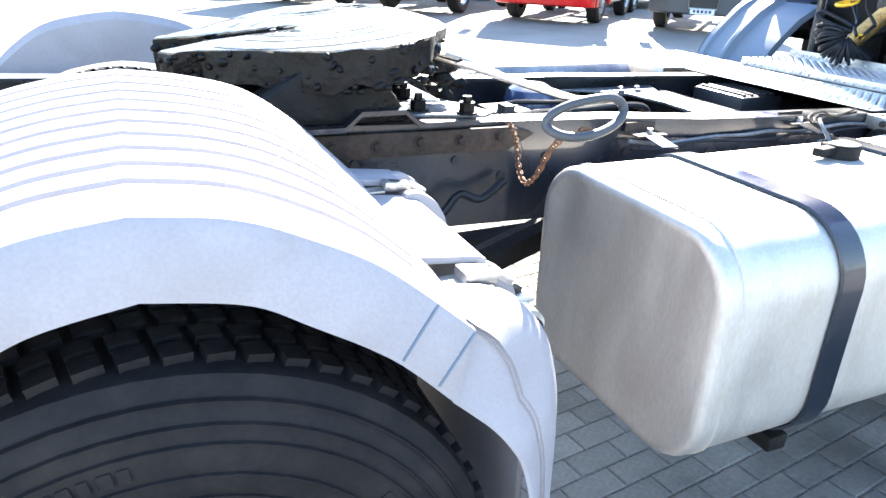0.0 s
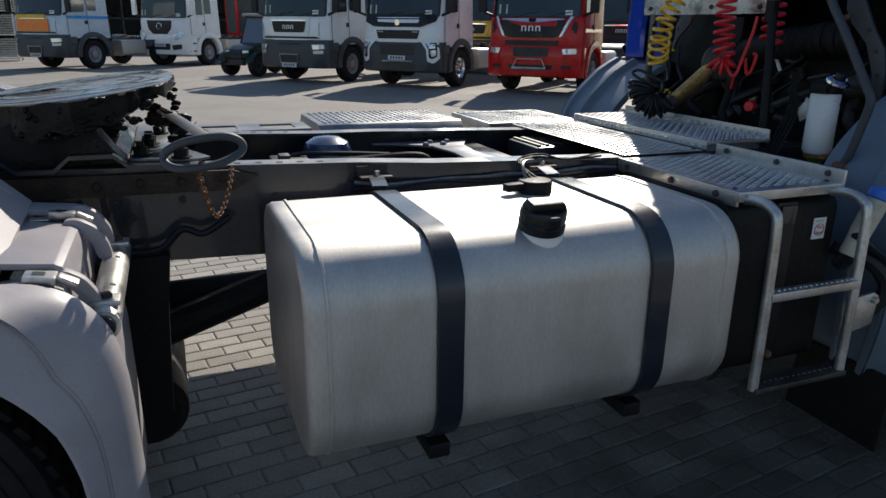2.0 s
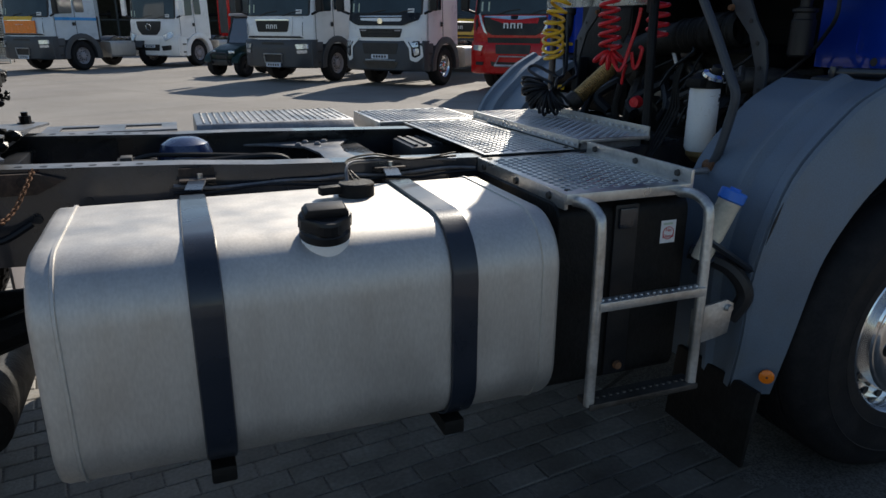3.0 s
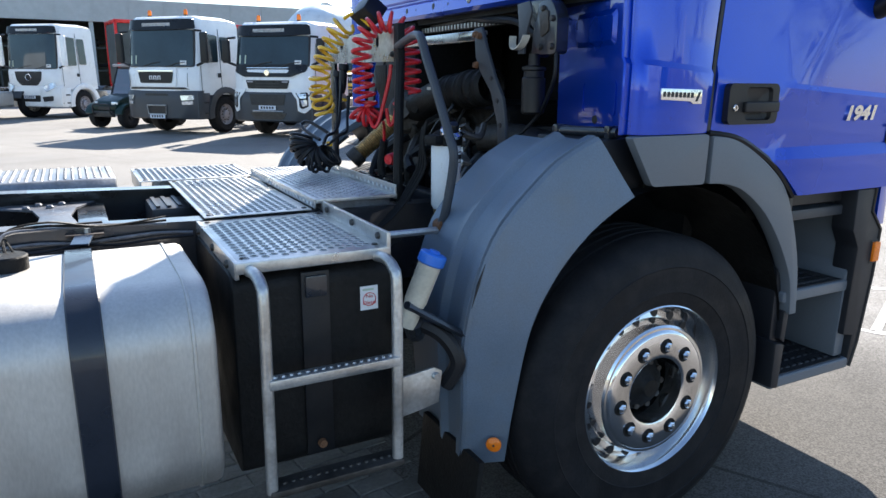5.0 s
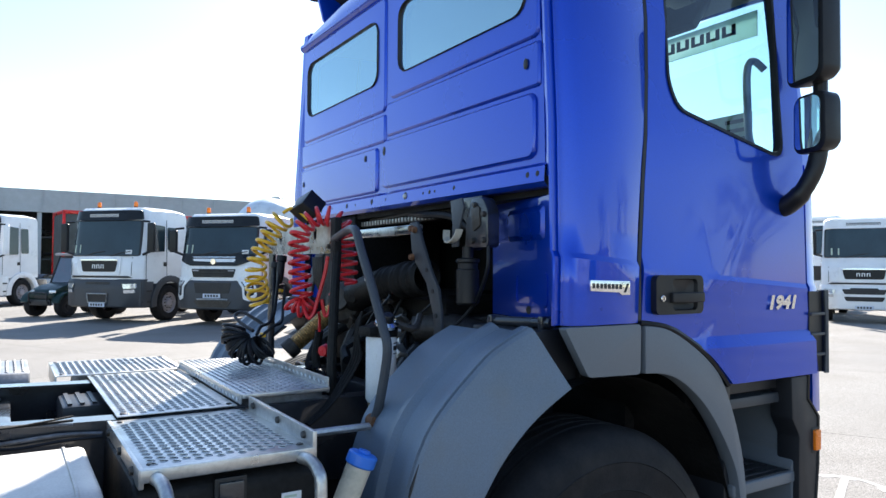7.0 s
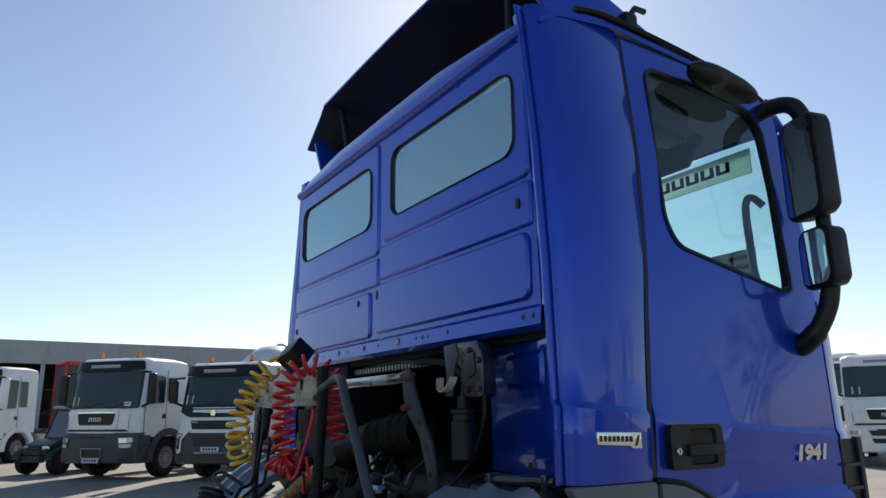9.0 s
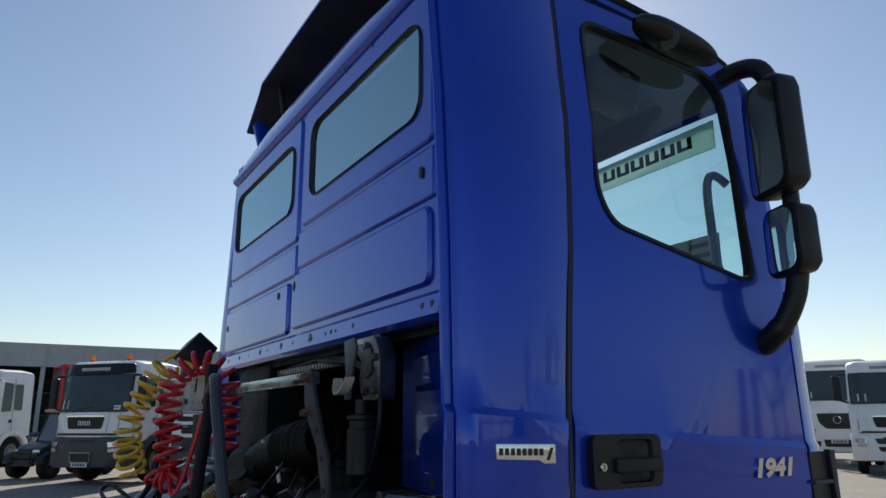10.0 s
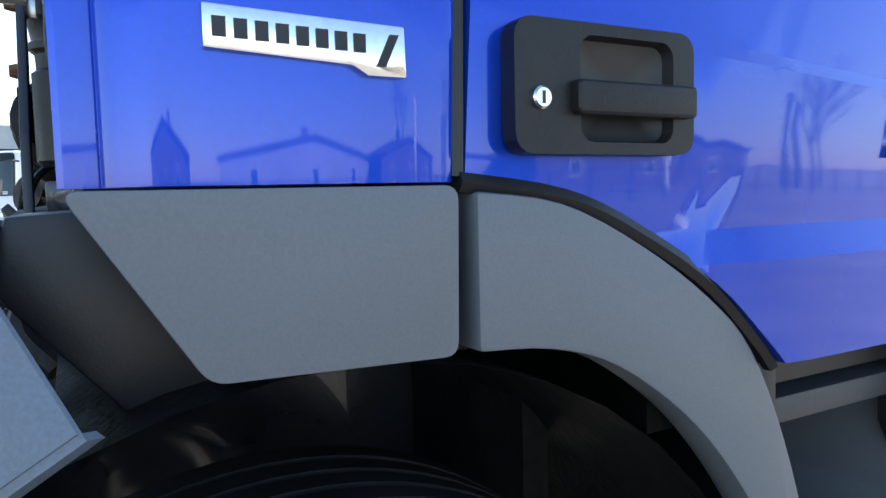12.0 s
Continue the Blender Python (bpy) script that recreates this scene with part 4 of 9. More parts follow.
rows = []
for x, k in ((TX0 + 0.010, -0.055), (TX0 + 0.002, -0.03), (TX0, -0.018), (TX0 + 0.004, -0.006), (TX0 + 0.016, 0.0), (TX0 + 0.048, 0.0), (TX0 + 0.05, 0.0045), (TX0 + 0.056, 0.0045), (TX0 + 0.058, 0.0),
             (TX1 - 0.058, 0.0), (TX1 - 0.056, 0.0045), (TX1 - 0.05, 0.0045), (TX1 - 0.048, 0.0), (TX1 - 0.016, 0.0), (TX1 - 0.004, -0.006), (TX1, -0.018), (TX1 - 0.002, -0.03), (TX1 - 0.01, -0.055)):
    r = tank_ring(k)
    rows.append([(x, y, z) for y, z in r + r[:1]])
bm = sheet(bmesh.new(), rows)
bmesh.ops.remove_doubles(bm, verts=bm.verts, dist=1e-5)
bmesh.ops.holes_fill(bm, edges=bm.edges)
part("shell", bm, M["alu"], tank, angle=50)
for x in (-2.282, -1.675):
    st = new("strap")
    st.parent = tank
    r0, r1 = rounded(TY0 - 0.004, TY1 + 0.004, TZ0 - 0.004, TZ1 + 0.004, 0.149, 8), rounded(TY0 - 0.010, TY1 + 0.010, TZ0 - 0.01, TZ1 + 0.01, 0.155, 8)
    rows = [[(x - 0.036, y, z) for y, z in r0 + r0[:1]], [(x - 0.033, y, z) for y, z in r1 + r1[:1]], [(x + 0.033, y, z) for y, z in r1 + r1[:1]], [(x + 0.036, y, z) for y, z in r0 + r0[:1]]]
    tagged(part("band", sheet(bmesh.new(), rows), M["strap"], st, angle=40), "blue-black coated steel band")
    part("anchor", box(bmesh.new(), -0.026, 0.026, -0.01, 0.13, -0.003, 0.003, 0.002, 1, m=Matrix.Translation((x + 0.006, -0.55, TZ1 + 0.008)) @ Matrix.Rotation(radians(4), 4, "X") @ Matrix.Rotation(radians(-9), 4, "Z")), M["strap"], st)
    part("anchor_angle", prism(bmesh.new(), [(-0.462, TZ1 + 0.012), (-0.395, TZ1 + 0.012), (-0.395, TZ1 + 0.044), (-0.402, TZ1 + 0.044), (-0.402, TZ1 + 0.018), (-0.462, TZ1 + 0.018)], "x", x - 0.030, x + 0.075, 0.001), M["rusted"], st, "rust-edged steel angle")
    part("nut", L([(0, 0.014), (0.009, 0.014), (0.010, 0)], (x + 0.030, -0.435, TZ1 + 0.018), (0, 0, 1), seg=6), M["steel"], st)
    # darker than the band: the shade below the tank is in the foot's colour
    part("foot", B(x - 0.03, x + 0.03, -1.10, -0.50, TZ0 - 0.055, TZ0 - 0.012, 0.006), M["dark"], st)
cp = new("filler_cap")
cp.parent = tank
tagged(cp, "black screw filler cap on a white ring")
co, ca = Vector((-2.0, -1.068, 1.036)), Vector((0, -0.22, 0.9755))
part("neck", L([(0.060, -0.03), (0.060, 0.012), (0.056, 0.016), (0, 0.016)], co, ca, seg=28), M["label"], cp)
bm = bmesh.new()
u = ca.orthogonal().normalized()
v = ca.cross(u)
rings = []
for r, h, k in ((0.055, 0.012, 0.0), (0.060, 0.016, 0.0), (0.061, 0.034, 0.0012), (0.0575, 0.037, 0.0), (0.0575, 0.041, 0.0), (0.061, 0.044, 0.0012), (0.061, 0.066, 0.0012), (0.057, 0.073, 0.0), (0.048, 0.0745, 0.0), (0.045, 0.071, 0.0), (0.002, 0.071, 0.0)):
    rings.append([co + ca * h + (r * (1 - 0.05 * (h > 0.04) * math.cos(8 * math.pi * i / 48)) - k * (i % 2)) * (u * math.cos(2 * math.pi * i / 48) + v * math.sin(2 * math.pi * i / 48)) for i in list(range(48)) + [0]])
part("cap", sheet(bm, rings), M["black"], cp, angle=25)
side_y = ca.cross(Vector((1, 0, 0))).normalized()
turn = Matrix((Vector((1, 0, 0)), side_y, ca)).transposed().to_4x4()
grip = prism(bmesh.new(), [(-0.054, 0.0), (0.054, 0.0), (0.052, 0.016), (0.043, 0.027), (-0.043, 0.027), (-0.052, 0.016)], "y", -0.022, 0.022, 0.004)
grip.transform(Matrix.Translation(co + ca * 0.066) @ turn)
part("grip", grip, M["black"], cp, "raised black grip")
sd = part("level_sender", L([(0.052, 0), (0.052, 0.034), (0.048, 0.038), (0, 0.04)], (-1.84, -0.74, TZ1), (0, 0, 1), seg=24), M["dark"], tank, "black level sender with cable")
part("plug", box(bmesh.new(), -0.07, 0.0, -0.016, 0.016, 0.010, 0.034, 0.006, 2, m=Matrix.Translation((-1.88, -0.745, TZ1)) @ Matrix.Rotation(radians(8), 4, "Z")), M["dark"], sd)
for k in range(3):
    w = [(-1.86 + 0.02 * k, -0.72, TZ1 + 0.035), (-1.84, -0.66 + 0.02 * k, TZ1 + 0.075), (-1.74, -0.58, TZ1 + 0.065 + 0.01 * k), (-1.6, -0.50 - 0.01 * k, TZ1 + 0.05), (-1.42, -0.46, TZ1 + 0.03 + 0.012 * k)]
    part("cable", T(curve_pts(w), 0.0052 - 0.001 * k, seg=6), M["weathered"] if k == 0 else M["dark"], sd)

# loose conduit tied along the outside of the near rail
rg = random.Random(9)
for k in range(2):
    run_pts = [(-1.34 - 0.11 * i, -0.444 - 0.012 * k + rg.uniform(-0.004, 0.004), frame_top(-1.4) - 0.030 - 0.014 * k + rg.uniform(-0.008, 0.008)) for i in range(10)]
    part("conduit", T(curve_pts(run_pts), 0.006 - 0.001 * k, seg=6), M["weathered"] if k == 0 else M["hose"], truck, "thin conduit along the rail")


# tread plates
def studs(bm, holes, x0, x1, y0, y1, z, px, py, r=0.0098):
    """Raised punched rims, with the dark openings in a mesh of their own."""
    ny, nx = int((y1 - y0) / py), int((x1 - x0) / px)
    for i in range(nx):
        for j in range(ny):
            x = x0 + px * (i + 0.5)
            y = y0 + py * (j + (0.75 if i % 2 else 0.25))
            if y < y1 - 0.008:
                lathe(bm, [(r * 1.2, 0), (r * 1.06, 0.0022), (r * 0.96, 0.0022), (r * 0.9, 0.0)], (x, y, z), (0, 0, 1), seg=8)
                lathe(holes, [(r * 0.93, 0.0006), (0, 0.0006)], (x, y, z), (0, 0, 1), seg=8)


def checker(bm, x0, x1, y0, y1, fn, p=0.022):
    i = 0
    u = x0 + p / 2
    while u < x1:
        v, j = y0 + p / 2, 0
        while v < y1:
            a = radians(45 if (i + j) % 2 else -45)
            c, s = math.cos(a), math.sin(a)
            pts = [(0.0115 * c, 0.0115 * s), (-0.0042 * s, 0.0042 * c), (-0.0115 * c, -0.0115 * s), (0.0042 * s, -0.0042 * c)]
            lo = [bm.verts.new(fn(u + a1, v + b1, 0.0)) for a1, b1 in pts]
            top = bm.verts.new(fn(u, v, 0.0042))
            for k in range(4):
                bm.faces.new((lo[k], lo[(k + 1) % 4], top))
            v += p
            j += 1
        u += p
        i += 1


def deck(name, x0, x1, y0, y1, z, label, px=0.0265, py=0.034):
    d = new(name)
    d.parent = truck
    tagged(d, label)
    part("sheet", B(x0, x1, y0, y1, z - 0.004, z, 0.0015), M["tread"], d)
    bm, hb = bmesh.new(), bmesh.new()
    studs(bm, hb, x0 + 0.012, x1 - 0.012, y0 + 0.02, y1 - 0.02, z, px, py)
    part("tread_stud", bm, M["tread"], d, kind="stuff", angle=60)
    part("tread_hole", hb, M["dark"], d, kind="stuff", angle=0)
    bolt = None
    for p in ((x0 + 0.02, y0 + 0.03), (x1 - 0.02, y0 + 0.03), (x0 + 0.02, y1 - 0.03), (x1 - 0.02, y1 - 0.03)):
        if bolt is None:
            bolt = part("bolt", L([(0, 0.004), (0.007, 0.004), (0.010, 0.001), (0.010, 0)], (0, 0, 0), (0, 0, 1), seg=10), M["casting"], d)
        else:
            bolt = again(bolt)
        bolt.matrix_basis = Matrix.Translation((*p, z))
    return d


PZ = 1.086
sp = deck("side_platform", -1.315, -0.905, -1.022, -0.44, PZ, "perforated aluminium platform with a raised lip above the ladder")
bm = B(-1.325, -0.900, -1.040, -1.022, PZ - 0.030, PZ + 0.001, 0.004)
part("front_edge", bm, M["tread"], sp)
bm = B(-1.327, -1.315, -1.034, -0.435, PZ - 0.045, PZ + 0.002, 0.003)
le = part("rear_edge", bm, M["tread"], sp)
bm = B(-0.907, -0.894, -1.038, -0.47, PZ - 0.03, PZ + 0.042, 0.004)
lip = part("lip", bm, M["tread"], sp, "upright aluminium lip")
for i, y in enumerate((-0.98, -0.77, -0.53)):
    part("bolt", L([(0, 0.008), (0.009, 0.008), (0.011, 0)], (-0.9075, y, PZ + 0.022), (-1, 0, 0), seg=8), M["casting"], lip)
    part("bolt", L([(0, 0.008), (0.010, 0.008), (0.012, 0)], (-1.327, y + 0.03, PZ - 0.02), (-1, 0, 0), seg=8), M["casting"], le)
deck("centre_walkway", -1.298, -0.932, -0.430, 0.50, PZ + 0.010, "perforated aluminium walkway plate across the frame")
fp = deck("far_platform", -1.41, -0.905, 0.512, 1.00, PZ + 0.014, "perforated aluminium platform on the far side")
part("end_flange", B(-1.416, -1.409, 0.512, 1.0, PZ - 0.055, PZ + 0.014, 0.002), M["tread"], fp)
fs = new("far_step_plate")
fs.parent = truck
tagged(fs, "chequered aluminium cover over the far side box")
part("sheet", prism(bmesh.new(), [(0.62, 0.98), (0.62, 1.07), (0.66, 1.105), (1.12, 1.105), (1.16, 1.06), (1.16, 0.98)], "x", -2.22, -1.50, 0.01), M["tread_dull"], fs)
bm = bmesh.new()
checker(bm, -2.2, -1.52, 0.67, 1.11, lambda u, v, h: (u, v, 1.1055 + h), 0.03)
part("tread_stud", bm, M["tread_dull"], fs, kind="stuff", angle=0)
part("far_side_tank", prism(bmesh.new(), rounded(0.52, 1.15, 0.5, 0.97, 0.1), "x", -2.5, -1.45, 0.02), M["alu"], truck, "second tank on the far side")
zb = frame_top(-2.5)
slots = [[(x0, 0.45), (x1, 0.45), (x1, 0.58), (x0, 0.58)] for x0, x1 in ((-2.74, -2.60), (-2.50, -2.36))]
part("slotted_bracket", plate(bmesh.new(), [(-2.80, 0.40), (-2.30, 0.40), (-2.30, 0.63), (-2.80, 0.63)], slots, lambda x, y: (x, y, zb + 0.003), thick=(0, 0, -0.008)), M["weathered"], truck, "pale slotted bracket on the far rail")
# raised chequer-plate tray behind the cab
tr = new("cover_tray")
tr.parent = truck
tagged(tr, "raised chequer-plate tray behind the cab")
RZ = 1.130
part("top", B(-0.92, -0.615, -0.44, 0.535, RZ - 0.004, RZ, 0.002), M["tread"], tr)
part("rear_face", B(-0.926, -0.92, -0.44, 0.535, RZ - 0.032, RZ + 0.001, 0.002), M["tread"], tr)
part("front_lip", B(-0.615, -0.608, -0.44, 0.535, RZ - 0.02, RZ + 0.034, 0.002), M["tread"], tr)
part("end_face", B(-0.92, -0.608, -0.444, -0.440, RZ - 0.014, RZ, 0.002), M["tread"], tr)
part("base", B(-0.89, -0.62, -0.405, 0.45, RZ - 0.11, RZ - 0.006, 0.004), M["weathered"], tr, "weathered box under the tray")
bm = bmesh.new()
checker(bm, -0.915, -0.62, -0.435, 0.53, lambda u, v, h: (u, v, RZ + h))
checker(bm, RZ - 0.030, RZ - 0.003, -0.435, 0.53, lambda u, v, h: (-0.926 - h, v, u))
checker(bm, RZ + 0.002, RZ + 0.030, -0.435, 0.53, lambda u, v, h: (-0.615 - h, v, u))
part("tread_stud", bm, M["tread"], tr, kind="stuff", angle=0)

# black box with ladder
bx = new("battery_box")
bx.parent = truck
tagged(bx, "black plastic tank box behind the ladder")
bm = prism(bmesh.new(), rounded(-1.020, -0.45, 0.47, 1.050, 0.05), "x", -1.335, -0.885, 0.02, 3)
part("body", bm, M["dark"], bx)
bm = B(-1.155, -1.075, -1.032, -1.018, 0.50, 1.04, 0.004)
part("strap", bm, M["black"], bx)
part("buckle", B(-1.145, -1.085, -1.042, -1.030, 0.97, 1.03, 0.004), M["frame"], bx)
part("bolt", L([(0, 0.012), (0.012, 0.012), (0.014, 0)], (-1.115, -1.04, 0.535), (0, -1, 0), seg=8), M["rust"], bx)
st = part("sticker", B(-0.983, -0.930, -1.0225, -1.0205, 0.905, 0.975), M["label"], bx, "white warning sticker with red print")
bm = bmesh.new()
box(bm, -0.976, -0.943, -1.0240, -1.0228, 0.962, 0.968)
part("print_bar", bm, M["greenink"], st)
up = Matrix(((1, 0, 0, 0), (0, 0, -1, 0), (0, 1, 0, 0), (0, 0, 0, 1)))
lettering("print", "No", 0.016, M["redink"], st, Matrix.Translation((-0.956, -1.0235, 0.945)) @ up, 0.0003)
lettering("print", "Diesel", 0.016, M["redink"], st, Matrix.Translation((-0.956, -1.0235, 0.926)) @ up, 0.0003)
bm = T([Vector((-0.956 + 0.019 * math.cos(a), -1.0232, 0.936 + 0.019 * math.sin(a))) for a in (2 * math.pi * i / 20 for i in range(20))], 0.0012, seg=4, closed=True)
part("print_ring", bm, M["redink"], st)
ld = new("side_ladder")
ld.parent = truck
tagged(ld, "bent galvanised tube ladder below the platform")
for x in (-1.285, -0.930):
    pth = curve_pts([(x - 0.005, -1.03, 1.062), (x - 0.003, -1.09, 1.068), (x, -1.135, 1.052), (x, -1.155, 1.01), (x - 0.004, -1.165, 0.8), (x - 0.008, -1.17, 0.5)], 5)
    part("upright", T(pth, 0.0155, seg=12), M["steel"], ld)
part("rung", B(-1.288, -0.933, -1.185, -1.145, 0.788, 0.815, 0.004), M["steel"], ld)
bm = bmesh.new()
for i in range(16):
    lathe(bm, [(0.007, 0), (0.005, 0.004), (0, 0.004)], (-1.27 + 0.021 * i, -1.165, 0.815), (0, 0, 1), seg=6)
part("grip_stud", bm, M["steel"], ld, kind="stuff")
part("bottom_step", B(-1.30, -0.925, -1.19, -1.12, 0.492, 0.510, 0.004), M["casting"], ld, "dull bottom step")
bm = bmesh.new()
for i in range(16):
    lathe(bm, [(0.007, 0), (0.005, 0.004), (0, 0.004)], (-1.28 + 0.023 * i, -1.155, 0.510), (0, 0, 1), seg=6)
part("grip_stud", bm, M["casting"], ld, kind="stuff")
bm = prism(bmesh.new(), [(-0.935, 0.73), (-0.81, 0.745), (-0.785, 0.73), (-0.795, 0.635), (-0.84, 0.625), (-0.935, 0.61)], "y", -1.145, -1.135, 0.002)
bk = part("side_bracket", bm, M["steel"], ld, "galvanised bracket plate")
part("bolt", L([(0, 0.012), (0.010, 0.012), (0.012, 0)], (-0.807, -1.146, 0.72), (0, -1, 0), seg=8), M["steel"], bk)
# filler with blue cap, leaning out of the dark gap
fl = new("additive_filler")
fl.parent = truck
tagged(fl, "milky filler tube with a blue screw cap")
f0, f1 = Vector((-0.845, -1.07, 0.90)), Vector((-0.79, -1.085, 1.045))
ax = (f1 - f0).normalized()
part("tube", L([(0.028, -0.05), (0.030, 0.02), (0.033, 0.03), (0.034, (f1 - f0).length - 0.01)], f0, ax, seg=20), M["clearp"], fl)
bm = L([(0.036, 0), (0.040, 0.004), (0.040, 0.030), (0.036, 0.034), (0.016, 0.036), (0.016, 0.042), (0, 0.042)], f1 - ax * 0.012, ax, seg=26)
part("cap", bm, M["bluecap"], fl)
part("clamp", T([Vector(f0) + Vector((0.0, 0.0, -0.03)), Vector((-0.80, -1.0, 0.80))], 0.03, seg=10), M["frame"], fl)
part("arm", T([(-0.87, -1.09, 0.925), (-0.70, -1.10, 0.815), (-0.668, -1.10, 0.785), (-0.662, -1.10, 0.60)], 0.020, seg=8, flat=0.6), M["frame"], fl, "dark angled holder bar")
part("bracket_hose", T(curve_pts([(-0.85, -1.0, 0.86), (-0.76, -1.08, 0.82), (-0.72, -1.12, 0.74), (-0.75, -1.10, 0.66)]), 0.025), M["black"], fl)


# front wheel fender (rear half) of grey plastic
def front_fender(s):
    f = new("front_fender")
    f.parent = truck
    tagged(f, "grey plastic front mudguard with a raised centre line")
    top = curve_pts([(-0.650, 0, 0.36), (-0.668, 0, 0.56), (-0.676, 0, 0.82), (-0.602, 0, 1.085), (-0.44, 0, 1.26), (-0.35, 0, 1.322), (-0.268, 0, 1.362)], 5)
    edge = curve_pts([(-0.545, 1.110, 0.36), (-0.553, 1.165, 0.58), (-0.522, 1.195, 0.83), (-0.450, 1.210, 0.985), (-0.360, 1.217, 1.090), (-0.280, 1.225, 1.155), (-0.192, 1.238, 1.213)], 5)
    rows = []
    for i, (p, e) in enumerate(zip(top, edge)):
        a, b = top[max(i - 1, 0)], top[min(i + 1, len(top) - 1)]
        t = (b - a).normalized()
        nrm = Vector((-t.z, 0, t.x))
        ye, foot = e.y, Vector((e.x, 0, e.z))
        wide = (ye - 0.90) / 0.335

        def at(y, up, k=0.0):
            q = p.lerp(foot, k) + nrm * up
            return (q.x, s * (y if y < 0.9 else 0.9 + (y - 0.9) * wide), q.z)
        rows.append([at(0.70, -0.03), at(0.705, -0.006), at(0.925, -0.006), at(0.938, 0.008), at(0.950, 0.024), at(0.972, 0.025), at(1.000, 0.008), at(1.060, 0.005), at(1.096, 0.008), at(1.114, 0.025), at(1.148, 0.026), at(1.154, 0.008), at(1.160, 0.024), at(1.170, 0.014),
                     at(1.180, 0.002, 0.06), at(1.200, 0.0, 0.42), at(1.226, 0.0, 0.86), at(1.233, 0, 0.96), (e.x, s * ye, e.z), (e.x + 0.012, s * (ye - 0.015), e.z - 0.004)])
    part("shell", sheet(bmesh.new(), rows, thick=(0.006, 0, -0.006)), M["fender"], f, angle=14)
    part("reflector", L([(0.024, 0), (0.024, 0.006), (0.018, 0.010), (0, 0.011)], (-0.598, s * 1.138, 0.445), (-0.62, s * 0.78, 0), seg=24), M["orange"], f, "round orange reflector")
    part("reflector_dot", L([(0.004, 0), (0.004, 0.012), (0, 0.0125)], (-0.598, s * 1.138, 0.445), (-0.62, s * 0.78, 0), seg=8), M["ink"], f)
    part("mud_flap", prism(bmesh.new(), [(-0.675, 0.42), (-0.655, 0.42), (-0.685, 0.15), (-0.70, 0.15)], "y", s * 0.80, s * 1.18, 0.003), M["dark"], f)
    part("seam_slit", T([(-0.684, s * 1.135, 0.90), (-0.666, s * 1.140, 0.97), (-0.646, s * 1.143, 1.03)], [0.001, 0.005, 0.001], seg=6), M["ink"], f)
    return f


front_fender(-1)
front_fender(1)
cbar = part("cross_bar", T([(-0.19, -0.84, 1.380), (-0.16, -1.12, 1.388)], 0.017, seg=12), M["frame"], truck, "dark cross bar with clamped ends")
for p in ((-0.19, -0.86, 1.38), (-0.163, -1.09, 1.387)):
    part("clamp", B(p[0] - 0.020, p[0] + 0.020, p[1] - 0.012, p[1] + 0.012, p[2] - 0.021, p[2] + 0.021, 0.005), M["frame"], cbar)

# ---- cab ----
cab = new("cab")
cab.parent = truck
tagged(cab, "glossy blue sleeper cab with panelled rear wall")


SEAM = [(1.38, 0.130), (1.6, 0.142), (1.85, 0.163), (2.0, 0.179), (2.2, 0.196), (2.4, 0.206), (2.9, 0.222)]


# side skin behind the doors, turning into the rear wall
def corner_column(s):
    rows = []
    for z in (1.385, 1.44, 1.49, 1.508, 1.6, 1.7, 1.775, 1.785, 1.85, 2.0, 2.2, 2.4, 2.6, 2.75, 2.85, 2.90):
        h = half(z)
        ln = interp(z, SEAM)
        # side skin, rounded corner, dark groove, proud rim, then the rear wall or the open bay
        prof = [(ln + 0.003, 0.025), (ln, 0.004), (ln - 0.008, 0.0), (0.0, -0.003), (-0.090, -0.001), (-0.128, 0.006), (-0.150, 0.018), (-0.161, 0.028), (-0.164, 0.036), (-0.160, 0.041), (-0.164, 0.045),
                (-0.190, 0.043), (-0.195, 0.046), (-0.195, 0.051), (-0.190, 0.055)]
        if z < 1.78:
            prof += [(-0.180, 0.056), (-0.170, 0.057), (-0.160, 0.058), (-0.145, 0.059)]
        else:
            prof += [(-0.165, 0.062), (-0.158, 0.085), (BACK - 0.004, 0.114), (BACK + 0.02, 0.13)]
        if s > 0:
            prof = prof[:5] + [(-0.110, 0.001), (-0.122, 0.004), (-0.132, 0.010), (-0.140, 0.018), (-0.144, 0.026), (-0.147, 0.034), (BACK - 0.003, 0.038), (-0.147, 0.050), (-0.146, 0.065), (-0.146, 0.085), (BACK + 0.010, 0.092), (BACK + 0.010, 0.108), (BACK - 0.002, 0.114), (BACK + 0.02, 0.13)]
        wide = 0.05 * max(0.0, min(1.0, (2.45 - z) / 0.5)) if s > 0 else 0.0
        rows.append([(x, s * (h - d) + (wide if k < 15 else 0.0), z + lift(x, z)) for k, (x, d) in enumerate(prof)])
    return part("corner_panel", sheet(bmesh.new(), rows), M["blue"], cab, "rounded blue rear corner panel", angle=28)


for s in (-1, 1):
    corner_column(s)


